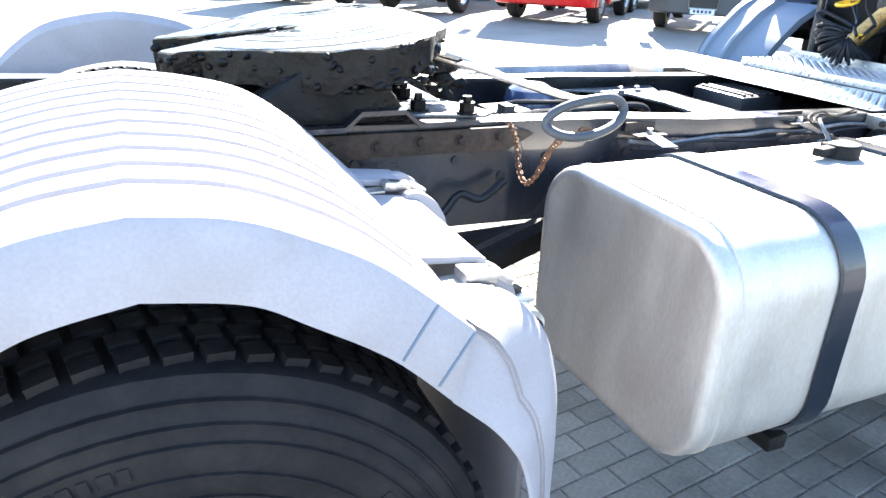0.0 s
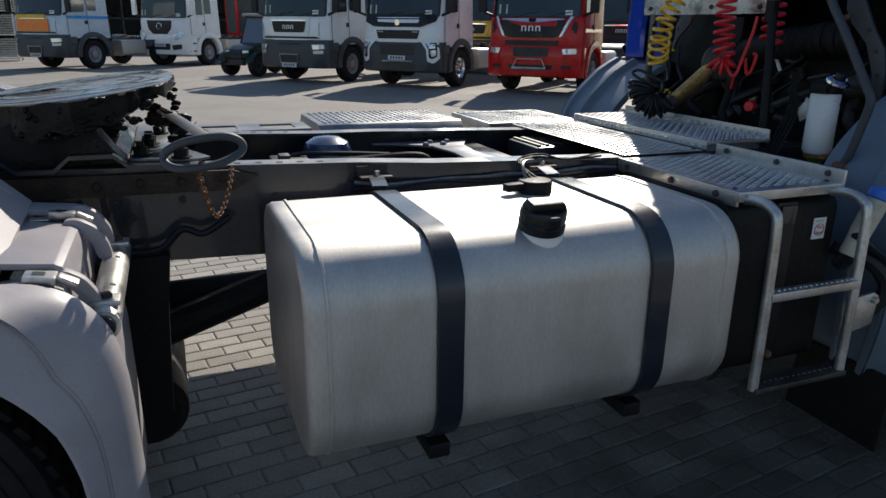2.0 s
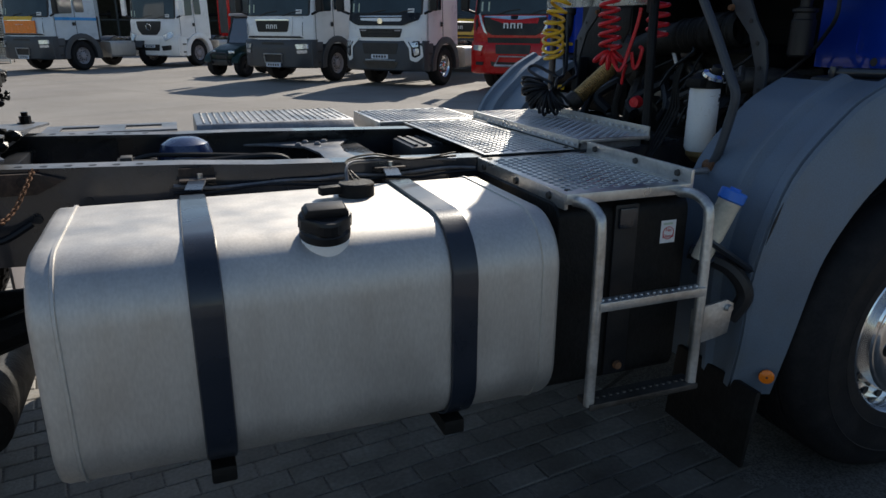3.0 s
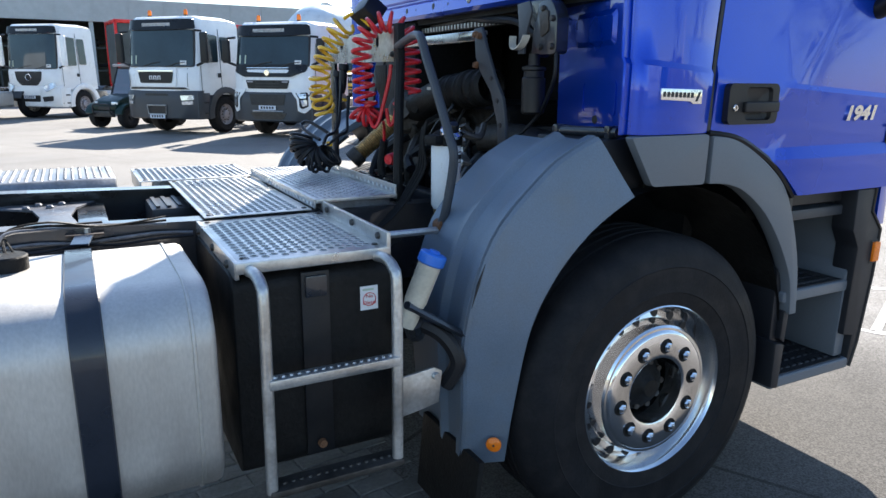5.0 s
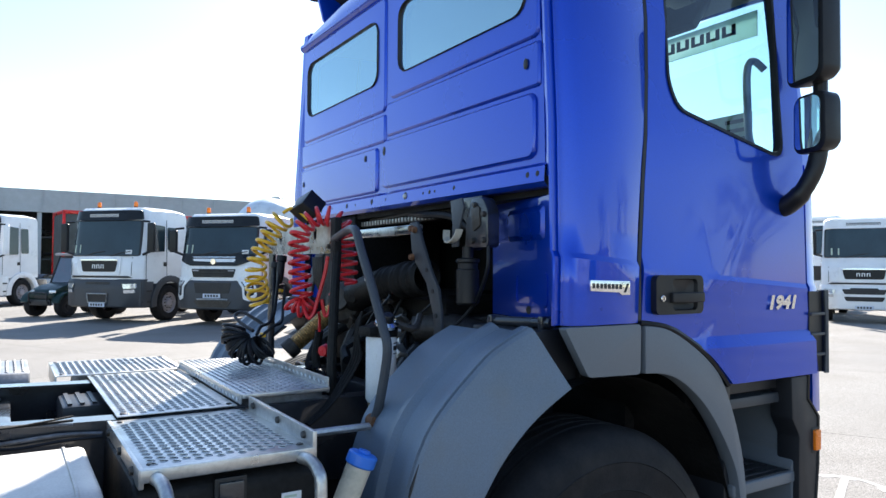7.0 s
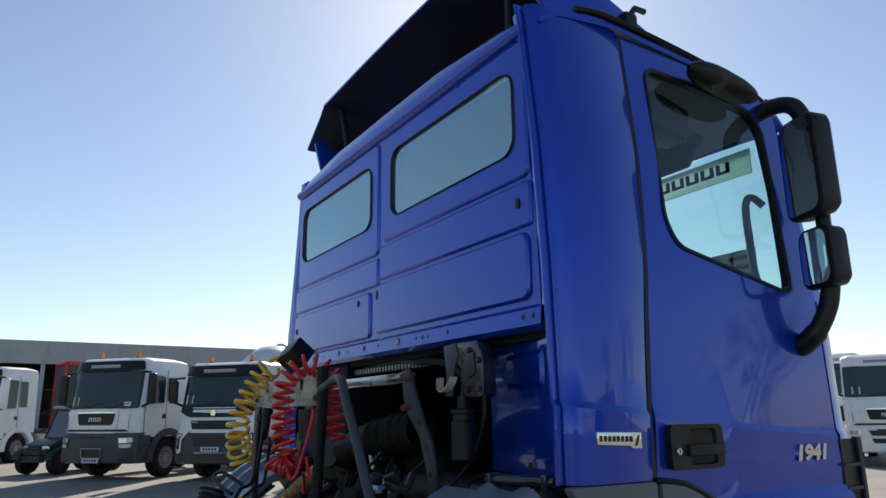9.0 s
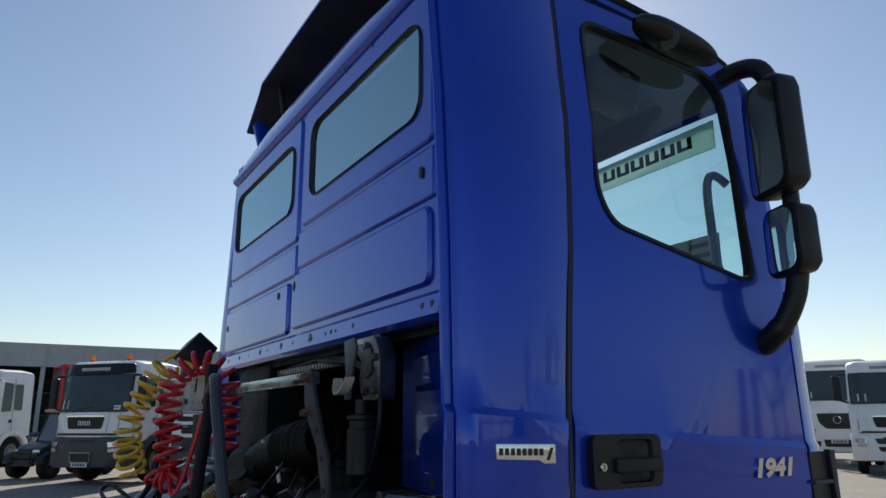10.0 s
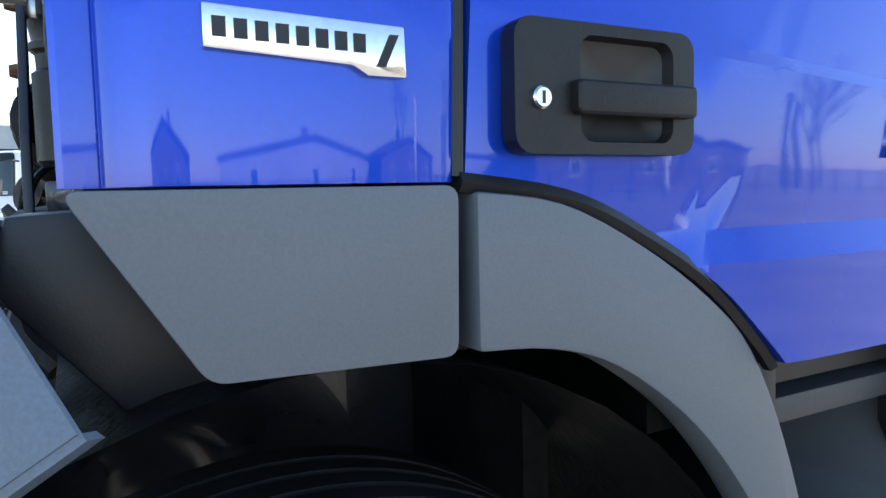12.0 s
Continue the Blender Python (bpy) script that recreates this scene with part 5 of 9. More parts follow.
# doors
def door(s):
    seam = [(interp(z, SEAM) + 0.012, z) for z in (1.384, 1.6, 1.85, 2.0, 2.2, 2.4, 2.875)]
    front = [(0.95, 2.84), (1.075, 2.76), (1.09, 2.0), (1.095, 1.157)]
    arch = [(p.x, p.z) for p in curve_pts([(0.575, 0, 1.157), (0.545, 0, 1.19), (0.47, 0, 1.262), (0.36, 0, 1.33), (0.26, 0, 1.37)], 4)]
    hole = poly_round([(0.322, 2.79), (0.298, 2.20), (0.345, 2.105), (0.95, 1.985), (0.972, 2.68), (0.90, 2.755)], 0.07)
    d = new("door")
    d.parent = cab
    tagged(d, "closed blue door with a black pull handle")
    part("skin", plate(bmesh.new(), seam + front + arch, [hole], side(s), [(1000 * u, 1000.0) for u in (0.40, 0.47, 0.54, 0.62)] + list(CUTS), thick=(0, -s * 0.035, 0)), M["blue"], d, angle=20)
    ring = [(x, z) for x, z in hole]
    c = Vector((0.63, 2.4))
    inner = [tuple(c + (Vector(p) - c) * 0.965) for p in ring]
    rows = [[side(s)(*p) for p in ring + ring[:1]], [Vector(side(s)(*p)) + Vector((0, s * 0.006, 0)) for p in ring + ring[:1]], [Vector(side(s)(*p)) + Vector((0, s * 0.004, 0)) for p in inner + inner[:1]], [Vector(side(s)(*p)) - Vector((0, s * 0.02, 0)) for p in inner + inner[:1]]]
    part("window_seal", sheet(bmesh.new(), rows), M["black"], d)
    part("window_pane", plate(bmesh.new(), hole, [], lambda x, z: (x, s * (half(z) - 0.014), z), (2.2, 2.4, 2.65)), M["glass"], d)
    edge = curve_pts([(x, 0, z) for x, z in [(0.136, 1.385), (0.26, 1.367), (0.36, 1.327), (0.47, 1.258), (0.548, 1.185), (0.578, 1.15)]], 4)
    part("arch_seal", T([(p.x, s * (half(p.z) - 0.004), p.z) for p in edge], 0.011, seg=6), M["black"], d)
    sl = [(interp(z, SEAM) + 0.007, z) for z in (1.39, 1.6, 1.85, 2.0, 2.2, 2.4, 2.87)]
    part("door_seal", T([(x, s * (half(z) - 0.010), z) for x, z in sl], 0.011, seg=6), M["ink"], d)
    # handle in a dished black plate
    y0 = s * (half(1.46) + 0.001)
    h = new("door_handle")
    h.parent = cab
    tagged(h, "black plastic door handle with a lock")

    def hy(d):
        return y0 + s * d
    dish = rounded(0.262, 0.388, 1.422, 1.527, 0.016)
    bm = plate(bmesh.new(), rounded(0.184, 0.419, 1.410, 1.539, 0.020), [dish], lambda x, z: (x, hy(0.022), z), thick=(0, -s * 0.023, 0))
    part("plate", bm, M["black"], h, angle=20)
    rows = [[(x, hy(d), z) for x, z in [(0.325 + (px - 0.325) * k, 1.474 + (pz - 1.474) * k) for px, pz in dish + dish[:1]]] for k, d in ((1.0, 0.021), (0.95, 0.009), (0.8, 0.004), (0.02, 0.003))]
    part("dish", sheet(bmesh.new(), rows), M["ink"], h)
    part("pull", B(0.250, 0.412, min(hy(0.014), hy(0.036)), max(hy(0.014), hy(0.036)), 1.448, 1.482, 0.007, 3), M["black"], h)
    part("lock", L([(0.011, 0), (0.011, 0.004), (0.009, 0.006), (0, 0.006)], (0.213, hy(0.022), 1.463), (0, s, 0), seg=16), M["chrome"], h)
    part("key_slot", B(0.2115, 0.2145, min(hy(0.0275), hy(0.0288)), max(hy(0.0275), hy(0.0288)), 1.457, 1.469), M["ink"], h)
    return d


for s in (-1, 1):
    door(s)
# chrome badge (marks instead of a word) and the model number
bd = part("badge", prism(bmesh.new(), [(-0.091, 1.490), (0.030, 1.484), (0.044, 1.476), (0.080, 1.476), (0.079, 1.520), (-0.091, 1.524)], "y", -half(1.45) - 0.0085, -half(1.45) + 0.004, 0.002), M["chrome"], cab, "chrome badge with black marks")
yb = -half(1.45) - 0.0085
for i in range(8):
    x, z = -0.084 + 0.0165 * i, 1.4985 - 0.0005 * i
    part("badge_mark", B(x, x + 0.0105, yb - 0.0012, yb + 0.0005, z, z + 0.0155), M["truck_grey"], bd)
part("badge_mark", prism(bmesh.new(), [(0.052, 1.484), (0.060, 1.484), (0.073, 1.512), (0.065, 1.512)], "y", yb - 0.0012, yb + 0.0005), M["truck_grey"], bd)
lettering("model_number", "1941", 0.068, M["chrome"], cab, Matrix.Translation((0.905, -half(1.43) - 0.003, 1.434)) @ up @ Matrix.Diagonal((1.38, 1, 1, 1)), 0.004, "chrome model number on the door", 0.22, 0.0034)

# rear wall: raised pressings with grooves between them
wins = ((-0.985, -0.095, 2.405, 2.712), (0.095, 0.985, 2.405, 2.712))
holes = [[(y, z) for y, z in rounded(a, b, c, d, 0.065)] for a, b, c, d in wins]
outer = [(-1.07, 1.885), (1.07, 1.885), (1.06, 2.2), (1.03, 2.5), (0.985, 2.84), (-0.985, 2.84), (-1.03, 2.5), (-1.06, 2.2)]
rw = part("rear_wall", plate(bmesh.new(), outer, holes, back, thick=(0.03, 0, 0)), M["blue"], cab, angle=20)


def pressing(y0, y1, z0, z1, h=None, r=0.02, deep=0.009):
    """A raised field on the rear wall with a rolled edge."""
    a, b = rounded(y0, y1, z0, z1, r), rounded(y0 + 0.010, y1 - 0.010, z0 + 0.010, z1 - 0.010, max(0.004, r - 0.008))
    bm = bmesh.new()
    sheet(bm, [[(BACK, *p) for p in a + a[:1]], [(BACK - deep * 0.55, *p) for p in [((q[0] * 3 + w[0]) / 4, (q[1] * 3 + w[1]) / 4) for q, w in zip(a + a[:1], b + b[:1])]], [(BACK - deep, *p) for p in b + b[:1]]])
    plate(bm, b, [h] if h else [], lambda y, z: (BACK - deep, y, z))
    return part("pressing", bm, M["blue"], rw, angle=40)


pressing(-1.045, -0.012, 2.312, 2.80, [p for p in holes[0]], 0.03)
pressing(0.030, 1.045, 2.268, 2.80, [p for p in holes[1]], 0.03)
pressing(-1.05, 0.015, 2.148, 2.300, None, 0.015)
pressing(0.03, 1.07, 2.128, 2.256, None, 0.012)
pressing(-1.03, 0.055, 1.915, 2.135, None, 0.035, 0.013)
pressing(0.105, 1.07, 1.905, 2.115, None, 0.02, 0.011)
for s, hl in zip((-1, 1), holes):
    cy = -0.54 if s < 0 else 0.54
    c = Vector((cy, 2.558))
    inn = [tuple(c + (Vector(p) - c) * 0.965) for p in hl]
    w = new("rear_window")
    w.parent = cab
    tagged(w, "tinted rear window in a black rubber seal")
    part("seal", sheet(bmesh.new(), [[(BACK - 0.009, *p) for p in hl + hl[:1]], [(BACK - 0.017, *p) for p in [tuple(Vector(a).lerp(Vector(b), 0.4)) for a, b in zip(hl + hl[:1], inn + inn[:1])]], [(BACK - 0.004, *p) for p in inn + inn[:1]]]), M["black"], w)
    part("pane", plate(bmesh.new(), inn, [], lambda y, z: (BACK - 0.004, y, z)), M["rear_glass"], w)
# small round and oval dents, bolts
dent = L([(0.0, 0.002), (0.014, 0.002), (0.018, 0.0)], (0, 0, 0), (-1, 0, 0), seg=14)
dent = part("dent", dent, M["truck_grey"], rw)
for i, (y, z, k) in enumerate(((-0.985, 2.232, 1.05), (0.025, 2.085, 1.2), (0.22, 2.075, 0.9), (1.03, 2.03, 0.9), (-0.64, 2.795, 0.6), (-0.42, 2.80, 0.5))):
    o = dent if i == 0 else again(dent)
    o.matrix_basis = Matrix.Translation((BACK - 0.0135, y, z)) @ Matrix.Diagonal((1, 0.62 * k, 1.0 * k, 1))
# flange along the lower edge with its row of holes
fg = part("lower_flange", sheet(bmesh.new(), [[(x, y, z) for x, z in ((BACK + 0.002, 1.90), (BACK - 0.014, 1.885), (BACK - 0.018, 1.835), (BACK - 0.004, 1.820), (BACK + 0.03, 1.818))] for y in (-1.085, 0.0, 1.085)]), M["blue"], cab, "blue flange with a row of holes", angle=25)
hl = part("hole", L([(0, 0.0015), (0.008, 0.0015), (0.010, -0.001)], (0, 0, 0), (-1, 0, 0), seg=12), M["ink"], fg)
for i, (y, k) in enumerate(((-1.05, 1), (-1.00, 1), (-0.56, 0.9), (-0.42, 0.6), (-0.38, 0.9), (-0.33, 0.6), (-0.18, 1.7), (0.0, 0.6), (0.14, 1.4), (0.32, 0.5), (0.42, 1.3), (0.6, 0.5), (0.75, 1.2), (0.95, 1.0))):
    o = hl if i == 0 else again(hl)
    o.matrix_basis = Matrix.Translation((BACK - 0.0155, y, 1.862)) @ Matrix.Diagonal((1, k, k * 1.1, 1))
bl = part("bolt", L([(0, 0.010), (0.008, 0.010), (0.013, 0.004), (0.013, 0)], (0, 0, 0), (-1, 0, 0), seg=8), M["steel"], cab)
for i, (y, z) in enumerate(((-1.062, 2.765), (-1.058, 2.715), (-0.18, 1.862))):
    o = bl if i == 0 else again(bl)
    o.matrix_basis = Matrix.Translation((BACK - 0.014, y, z))

# lower bay: the blue wall beside the engine with its stamped field
def bay_x(y):
    return -0.092 + 0.22 * (y + 1.0)


bm = plate(bmesh.new(), [(-1.142, 1.385), (-0.60, 1.385), (-0.60, 1.83), (-1.142, 1.83)], [], lambda y, z: (bay_x(y), y, z), thick=(0.01, 0, 0))
bay = part("bay_panel", bm, M["blue"], cab, "blue inner wall with a stamped field", angle=20)
r0, r1 = rounded(-1.012, -0.735, 1.655, 1.768, 0.018), rounded(-0.995, -0.752, 1.672, 1.750, 0.014)
part("stamped_field", plate(sheet(bmesh.new(), [[(bay_x(p[0]) + d, *p) for p in q + q[:1]] for q, d in ((r0, -0.001), (r1, -0.010))]), r1, [], lambda y, z: (bay_x(y) - 0.010, y, z)), M["blue"], bay)
part("bay_hole", L([(0, 0.003), (0.014, 0.003), (0.014, 0)], (bay_x(-0.90), -0.90, 1.415), (-1, 0, 0), seg=14), M["ink"], bay)
r0, r1 = rounded(-1.03, -0.80, 1.43, 1.545, 0.02), rounded(-1.022, -0.808, 1.438, 1.537, 0.016)
part("stamped_rib", plate(bmesh.new(), r0, [r1], lambda y, z: (bay_x(y) - 0.003, y, z), thick=(0.004, 0, 0)), M["blue"], bay)
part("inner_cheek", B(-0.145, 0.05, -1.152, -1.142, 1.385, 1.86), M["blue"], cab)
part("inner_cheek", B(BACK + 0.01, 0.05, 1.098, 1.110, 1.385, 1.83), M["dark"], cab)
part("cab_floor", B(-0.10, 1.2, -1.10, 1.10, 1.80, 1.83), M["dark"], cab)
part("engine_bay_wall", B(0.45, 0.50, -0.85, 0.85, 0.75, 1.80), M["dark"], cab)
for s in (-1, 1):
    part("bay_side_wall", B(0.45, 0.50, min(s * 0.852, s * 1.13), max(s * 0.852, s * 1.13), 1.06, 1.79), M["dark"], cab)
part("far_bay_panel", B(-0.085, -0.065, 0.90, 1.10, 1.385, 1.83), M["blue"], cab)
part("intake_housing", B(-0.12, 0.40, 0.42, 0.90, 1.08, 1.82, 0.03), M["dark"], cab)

# grey wheel arch panels
for s in (-1, 1):
    y = s * 1.215
    bm = prism(bmesh.new(), poly_round([(-0.195, 1.382), (-0.098, 1.228), (0.126, 1.222), (0.130, 1.382)], 0.015), "y", y - s * 0.03, y + s * 0.004, 0.006, 2)
    part("rear_arch_panel", bm, M["arch"], cab, "smooth grey plastic panel under the cab corner")
    outl = [(0.148, 1.376), (0.25, 1.362), (0.355, 1.315), (0.46, 1.248), (0.535, 1.176), (0.60, 1.05), (0.655, 0.88), (0.678, 0.70)]
    inl = [(0.640, 0.70), (0.622, 0.82), (0.575, 0.92), (0.50, 1.03), (0.42, 1.115), (0.32, 1.185), (0.235, 1.214), (0.148, 1.222)]
    outl, inl = [[(p.x, p.z) for p in curve_pts([(a, 0, b) for a, b in q], 4)] for q in (outl, inl)]
    bm = prism(bmesh.new(), outl + inl, "y", y - s * 0.05, y + s * 0.006, 0.007, 2)
    part("front_arch_panel", bm, M["arch"], cab, "curved grey plastic wheel arch")
    part("arch_lower_strip", prism(bmesh.new(), [(0.632, 0.71), (0.66, 0.71), (0.655, 0.58), (0.628, 0.60)], "y", y - s * 0.05, y - s * 0.01, 0.006), M["truck_grey"], cab)
    rows = []
    for i in range(13):
        a = radians(8 + 104 * i / 12)
        rows.append([(0.02 + 0.62 * math.cos(a), s * yy, 0.56 + 0.66 * math.sin(a)) for yy in (0.70, 0.95, 1.19)])
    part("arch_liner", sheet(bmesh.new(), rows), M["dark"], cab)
    # unseen dark block, sized to keep sunlight from leaking under the arch panels
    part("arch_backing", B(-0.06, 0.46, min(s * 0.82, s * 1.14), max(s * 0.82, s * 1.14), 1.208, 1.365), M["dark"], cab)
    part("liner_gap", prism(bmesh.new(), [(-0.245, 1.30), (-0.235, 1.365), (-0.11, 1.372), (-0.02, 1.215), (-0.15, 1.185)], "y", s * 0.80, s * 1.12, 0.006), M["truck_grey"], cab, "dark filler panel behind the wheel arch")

# step well ahead of the wheel
for s in (-1, 1):
    sw = new("step_well")
    sw.parent = truck
    tagged(sw, "grey step well with two black treads below the door")
    prof = [(1.06, 1.15), (1.055, 1.06), (1.125, 0.985), (1.12, 0.80), (1.085, 0.52), (1.055, 0.415), (1.035, 0.42), (1.05, 0.55), (0.99, 0.56), (1.0, 0.92), (0.955, 0.99), (0.95, 1.15)]
    part("front_cheek", prism(bmesh.new(), prof, "y", s * 1.13, s * 1.225, 0.012, 2), M["truck_grey"], sw)
    part("rubber_edge", T([(x + 0.004, s * 1.222, z) for x, z in prof[:6]], 0.008, seg=6), M["black"], sw)
    bm = B(0.60, 1.06, min(s * 0.86, s * 0.90), max(s * 0.86, s * 0.90), 0.44, 1.15)
    part("back_wall", bm, M["arch"], sw)
    part("rear_wall", B(0.60, 0.64, min(s * 0.88, s * 1.18), max(s * 0.88, s * 1.18), 0.50, 1.15, 0.01), M["truck_grey"], sw)
    part("inner_front_wall", prism(bmesh.new(), [(0.975, 1.15), (1.0, 1.0), (1.01, 0.85), (0.985, 0.80), (0.985, 0.46), (1.04, 0.46), (1.06, 1.15)], "y", s * 0.88, s * 1.20, 0.008), M["arch"], sw)
    part("top_ledge", B(0.60, 0.97, min(s * 0.9, s * 1.17), max(s * 0.9, s * 1.17), 1.045, 1.085, 0.01), M["bumper_grey"], sw)
    for z, w, x0, x1 in ((0.455, 1.225, 0.575, 1.05), (0.785, 1.205, 0.62, 1.01)):
        part("step", B(x0, x1, min(s * 0.88, s * w), max(s * 0.88, s * w), z - 0.045, z, 0.012, 3), M["arch"], sw)
        bm = bmesh.new()
        for i in range(9):
            for j in range(4):
                x, y = x0 + 0.07 + (x1 - x0 - 0.12) * (i + 0.5 * (j % 2)) / 9, s * (w - 0.05 - 0.05 * j)
                box(bm, x - 0.014, x + 0.014, y - 0.012, y + 0.012, z - 0.002, z + 0.008, 0.003, 1)
        box(bm, x0 + 0.05, x1 - 0.03, min(s * (w - 0.015), s * (w - 0.25)), max(s * (w - 0.015), s * (w - 0.25)), z, z + 0.003)
        part("tread", bm, M["ink"], sw, "black studded step tread")
    part("rear_lip", prism(bmesh.new(), [(0.572, 0.60), (0.622, 0.59), (0.615, 0.41), (0.572, 0.42)], "y", s * 1.10, s * 1.23, 0.010, 2), M["truck_grey"], sw)
    part("hinge_strip", B(0.60, 0.97, min(s * 1.12, s * 1.16), max(s * 1.12, s * 1.16), 1.10, 1.145, 0.004), M["ink"], sw)
    lm = part("side_lamp", B(1.088, 1.128, min(s * 1.222, s * 1.238), max(s * 1.222, s * 1.238), 0.855, 0.935, 0.006, 2), M["orange"], sw, "orange side marker lamp in a black frame")
    part("lamp_frame", B(1.080, 1.130, min(s * 1.216, s * 1.227), max(s * 1.216, s * 1.227), 0.845, 0.945, 0.004), M["ink"], lm)
    # slatted wind deflector on the front corner
    df = new("corner_deflector")
    df.parent = cab
    tagged(df, "dark slatted wind deflector on the blue cab corner")
    part("vane", sheet(bmesh.new(), [[(1.190 - 0.02 * abs(t - 0.5), s * 1.220, 1.15 + 0.33 * t), (1.200, s * 1.224, 1.15 + 0.33 * t), (1.208, s * 1.19, 1.15 + 0.33 * t)] for t in (0, 0.15, 0.5, 0.85, 1.0)], thick=(0, s * 0.006, 0)), M["bumper_grey"], df)
    for z in (1.22, 1.30, 1.38):
        part("slat", B(1.09, 1.185, min(s * 1.16, s * 1.225), max(s * 1.16, s * 1.225), z, z + 0.012, 0.003), M["bumper_grey"], df)
    part("slot", B(1.094, 1.182, min(s * 1.14, s * 1.212), max(s * 1.14, s * 1.212), 1.155, 1.475), M["ink"], df)

# front end
for s in (-1, 1):
    rows = []
    for z in (1.0, 1.157, 1.285, 1.325, 1.49, 1.51, 1.7, 1.98):
        h = half(z)
        rows.append([(1.100, s * (h - 0.02), z), (1.102, s * h, z), (1.16, s * (h - 0.006), z), (1.22, s * (h - 0.04), z), (1.27, s * (h - 0.13), z), (1.31, s * (h - 0.35), z), (1.34, 0.0, z)])
    part("front_panel", sheet(bmesh.new(), rows), M["blue"], cab, angle=40)
    rows = []
    for z in (1.98, 2.2, 2.45, 2.70, 2.84):
        h = half(z)
        b = 0.10 * (z - 1.98)
        rows.append([(1.082, s * (h - 0.03), z), (1.085, s * h, z), (1.15 - b, s * (h - 0.006), z), (1.19 - b, s * (h - 0.05), z), (1.17 - b, s * (h - 0.08), z)])
    part("windscreen_pillar", sheet(bmesh.new(), rows), M["blue"], cab)
part("windscreen", sheet(bmesh.new(), [[(1.17 - 0.1 * (z - 1.98) + 0.16 * (1 - (y / 1.1) ** 2), y, z) for y in (-1.1, -0.9, -0.6, -0.3, 0, 0.3, 0.6, 0.9, 1.1)] for z in (1.98, 2.35, 2.74)]), M["glass"], cab)
bm = B(1.04, 1.33, -0.98, 0.98, 0.36, 1.0, 0.11, 4)
part("bumper", bm, M["arch"], truck, "grey front bumper")
part("grille", B(1.335, 1.36, -0.8, 0.8, 1.05, 1.65, 0.01), M["truck_black"], cab)
# roof with its black drip strips
rows = []
for x, ze, zc in ((BACK + 0.005, 2.845, 2.93), (-0.05, 2.895, 2.99), (0.2, 2.925, 3.02), (0.7, 2.885, 3.0), (1.0, 2.83, 2.93), (1.13, 2.78, 2.84), (1.17, 2.74, 2.76)):
    rows.append([(x, y * 1.0, ze + (zc - ze) * (1 - abs(y / 1.10) ** 4)) for y in (-1.115, -1.10, -1.05, -0.9, -0.5, 0, 0.5, 0.9, 1.05, 1.10, 1.115)])
part("roof", sheet(bmesh.new(), rows, thick=(0, 0, -0.02)), M["blue"], cab, angle=40)
# rolled edge where the roof turns into the rear wall
rows = []
for y in (-1.075, -1.05, -0.9, -0.5, 0, 0.5, 0.9, 1.05, 1.075):
    zr = 2.845 + 0.085 * (1 - abs(y / 1.10) ** 4)
    rows.append([(BACK + 0.004, y, 2.806), (BACK - 0.014, y, 2.810), (BACK - 0.024, y, 2.822), (BACK - 0.026, y, 2.840), (BACK - 0.016, y, zr - 0.022), (BACK + 0.006, y, zr + 0.001), (BACK + 0.05, y, zr + 0.022)])
part("roof_edge", sheet(bmesh.new(), rows), M["blue"], cab, "rolled blue edge above the rear wall", angle=60)
for s in (-1, 1):
    part("drip_strip", T(curve_pts([(0.02, s * 1.118, 2.918), (0.2, s * 1.118, 2.932), (0.7, s * 1.112, 2.893), (1.0, s * 1.105, 2.838), (1.12, s * 1.095, 2.785)]), 0.018, seg=6, flat=0.6), M["black"], cab)
# roof spoiler, hollow at the back
sr = new("roof_spoiler")
sr.parent = cab
tagged(sr, "blue roof air deflector, open at the back")


def spoiler_row(t):
    x = 0.95 - 1.06 * t
    h = 3.0 + (3.345 - 3.0) * (1 - (1 - t) ** 1.8)
    w = 0.55 + 0.30 * t
    return [(x, -(w + 0.21 * t + 0.04), 2.96 + 0.19 * t), (x, -(w + 0.05), h - 0.06 * t), (x, -w, h - 0.012), (x, -w * 0.5, h), (x, 0, h + 0.005), (x, w * 0.5, h), (x, w, h - 0.012), (x, w + 0.05, h - 0.06 * t), (x, w + 0.21 * t + 0.04, 2.96 + 0.19 * t)]


part("shell", sheet(bmesh.new(), [spoiler_row(i / 8) for i in range(9)], thick=(0, 0, -0.012)), M["blue"], sr, angle=35)
# black sheet added under the blue shell, giving the hollow its shade by colour
part("inner_skin", sheet(bmesh.new(), [[(x, y * 0.985, z - 0.022) for x, y, z in spoiler_row(i / 8)] for i in range(9)]), M["ink"], sr, "added black skin for the shade in the hollow underside", angle=35)
for s in (-1, 1):
    part("side_fin", prism(bmesh.new(), [(-0.10, 3.15), (-0.05, 3.24), (0.5, 3.02), (0.5, 2.92), (0.0, 2.93), (-0.06, 3.0)], "y", s * 1.0, s * 1.02, 0.004), M["blue"], sr)
    part("stay", T([(0.02, s * 0.75, 2.95), (-0.02, s * 0.80, 3.30)], 0.016), M["black"], sr)
# roof clutter: work lamp bracket by the drip strip
bm = B(0.30, 0.36, -1.09, -1.03, 2.96, 3.02, 0.01)
tube(bm, [(0.33, -1.06, 3.0), (0.36, -1.08, 3.05), (0.42, -1.07, 3.06)], 0.012)
part("lamp_bracket", bm, M["black"], cab)

# mirrors
mr = new("mirror_set")
mr.parent = cab
tagged(mr, "two black exterior mirrors on curved arms")


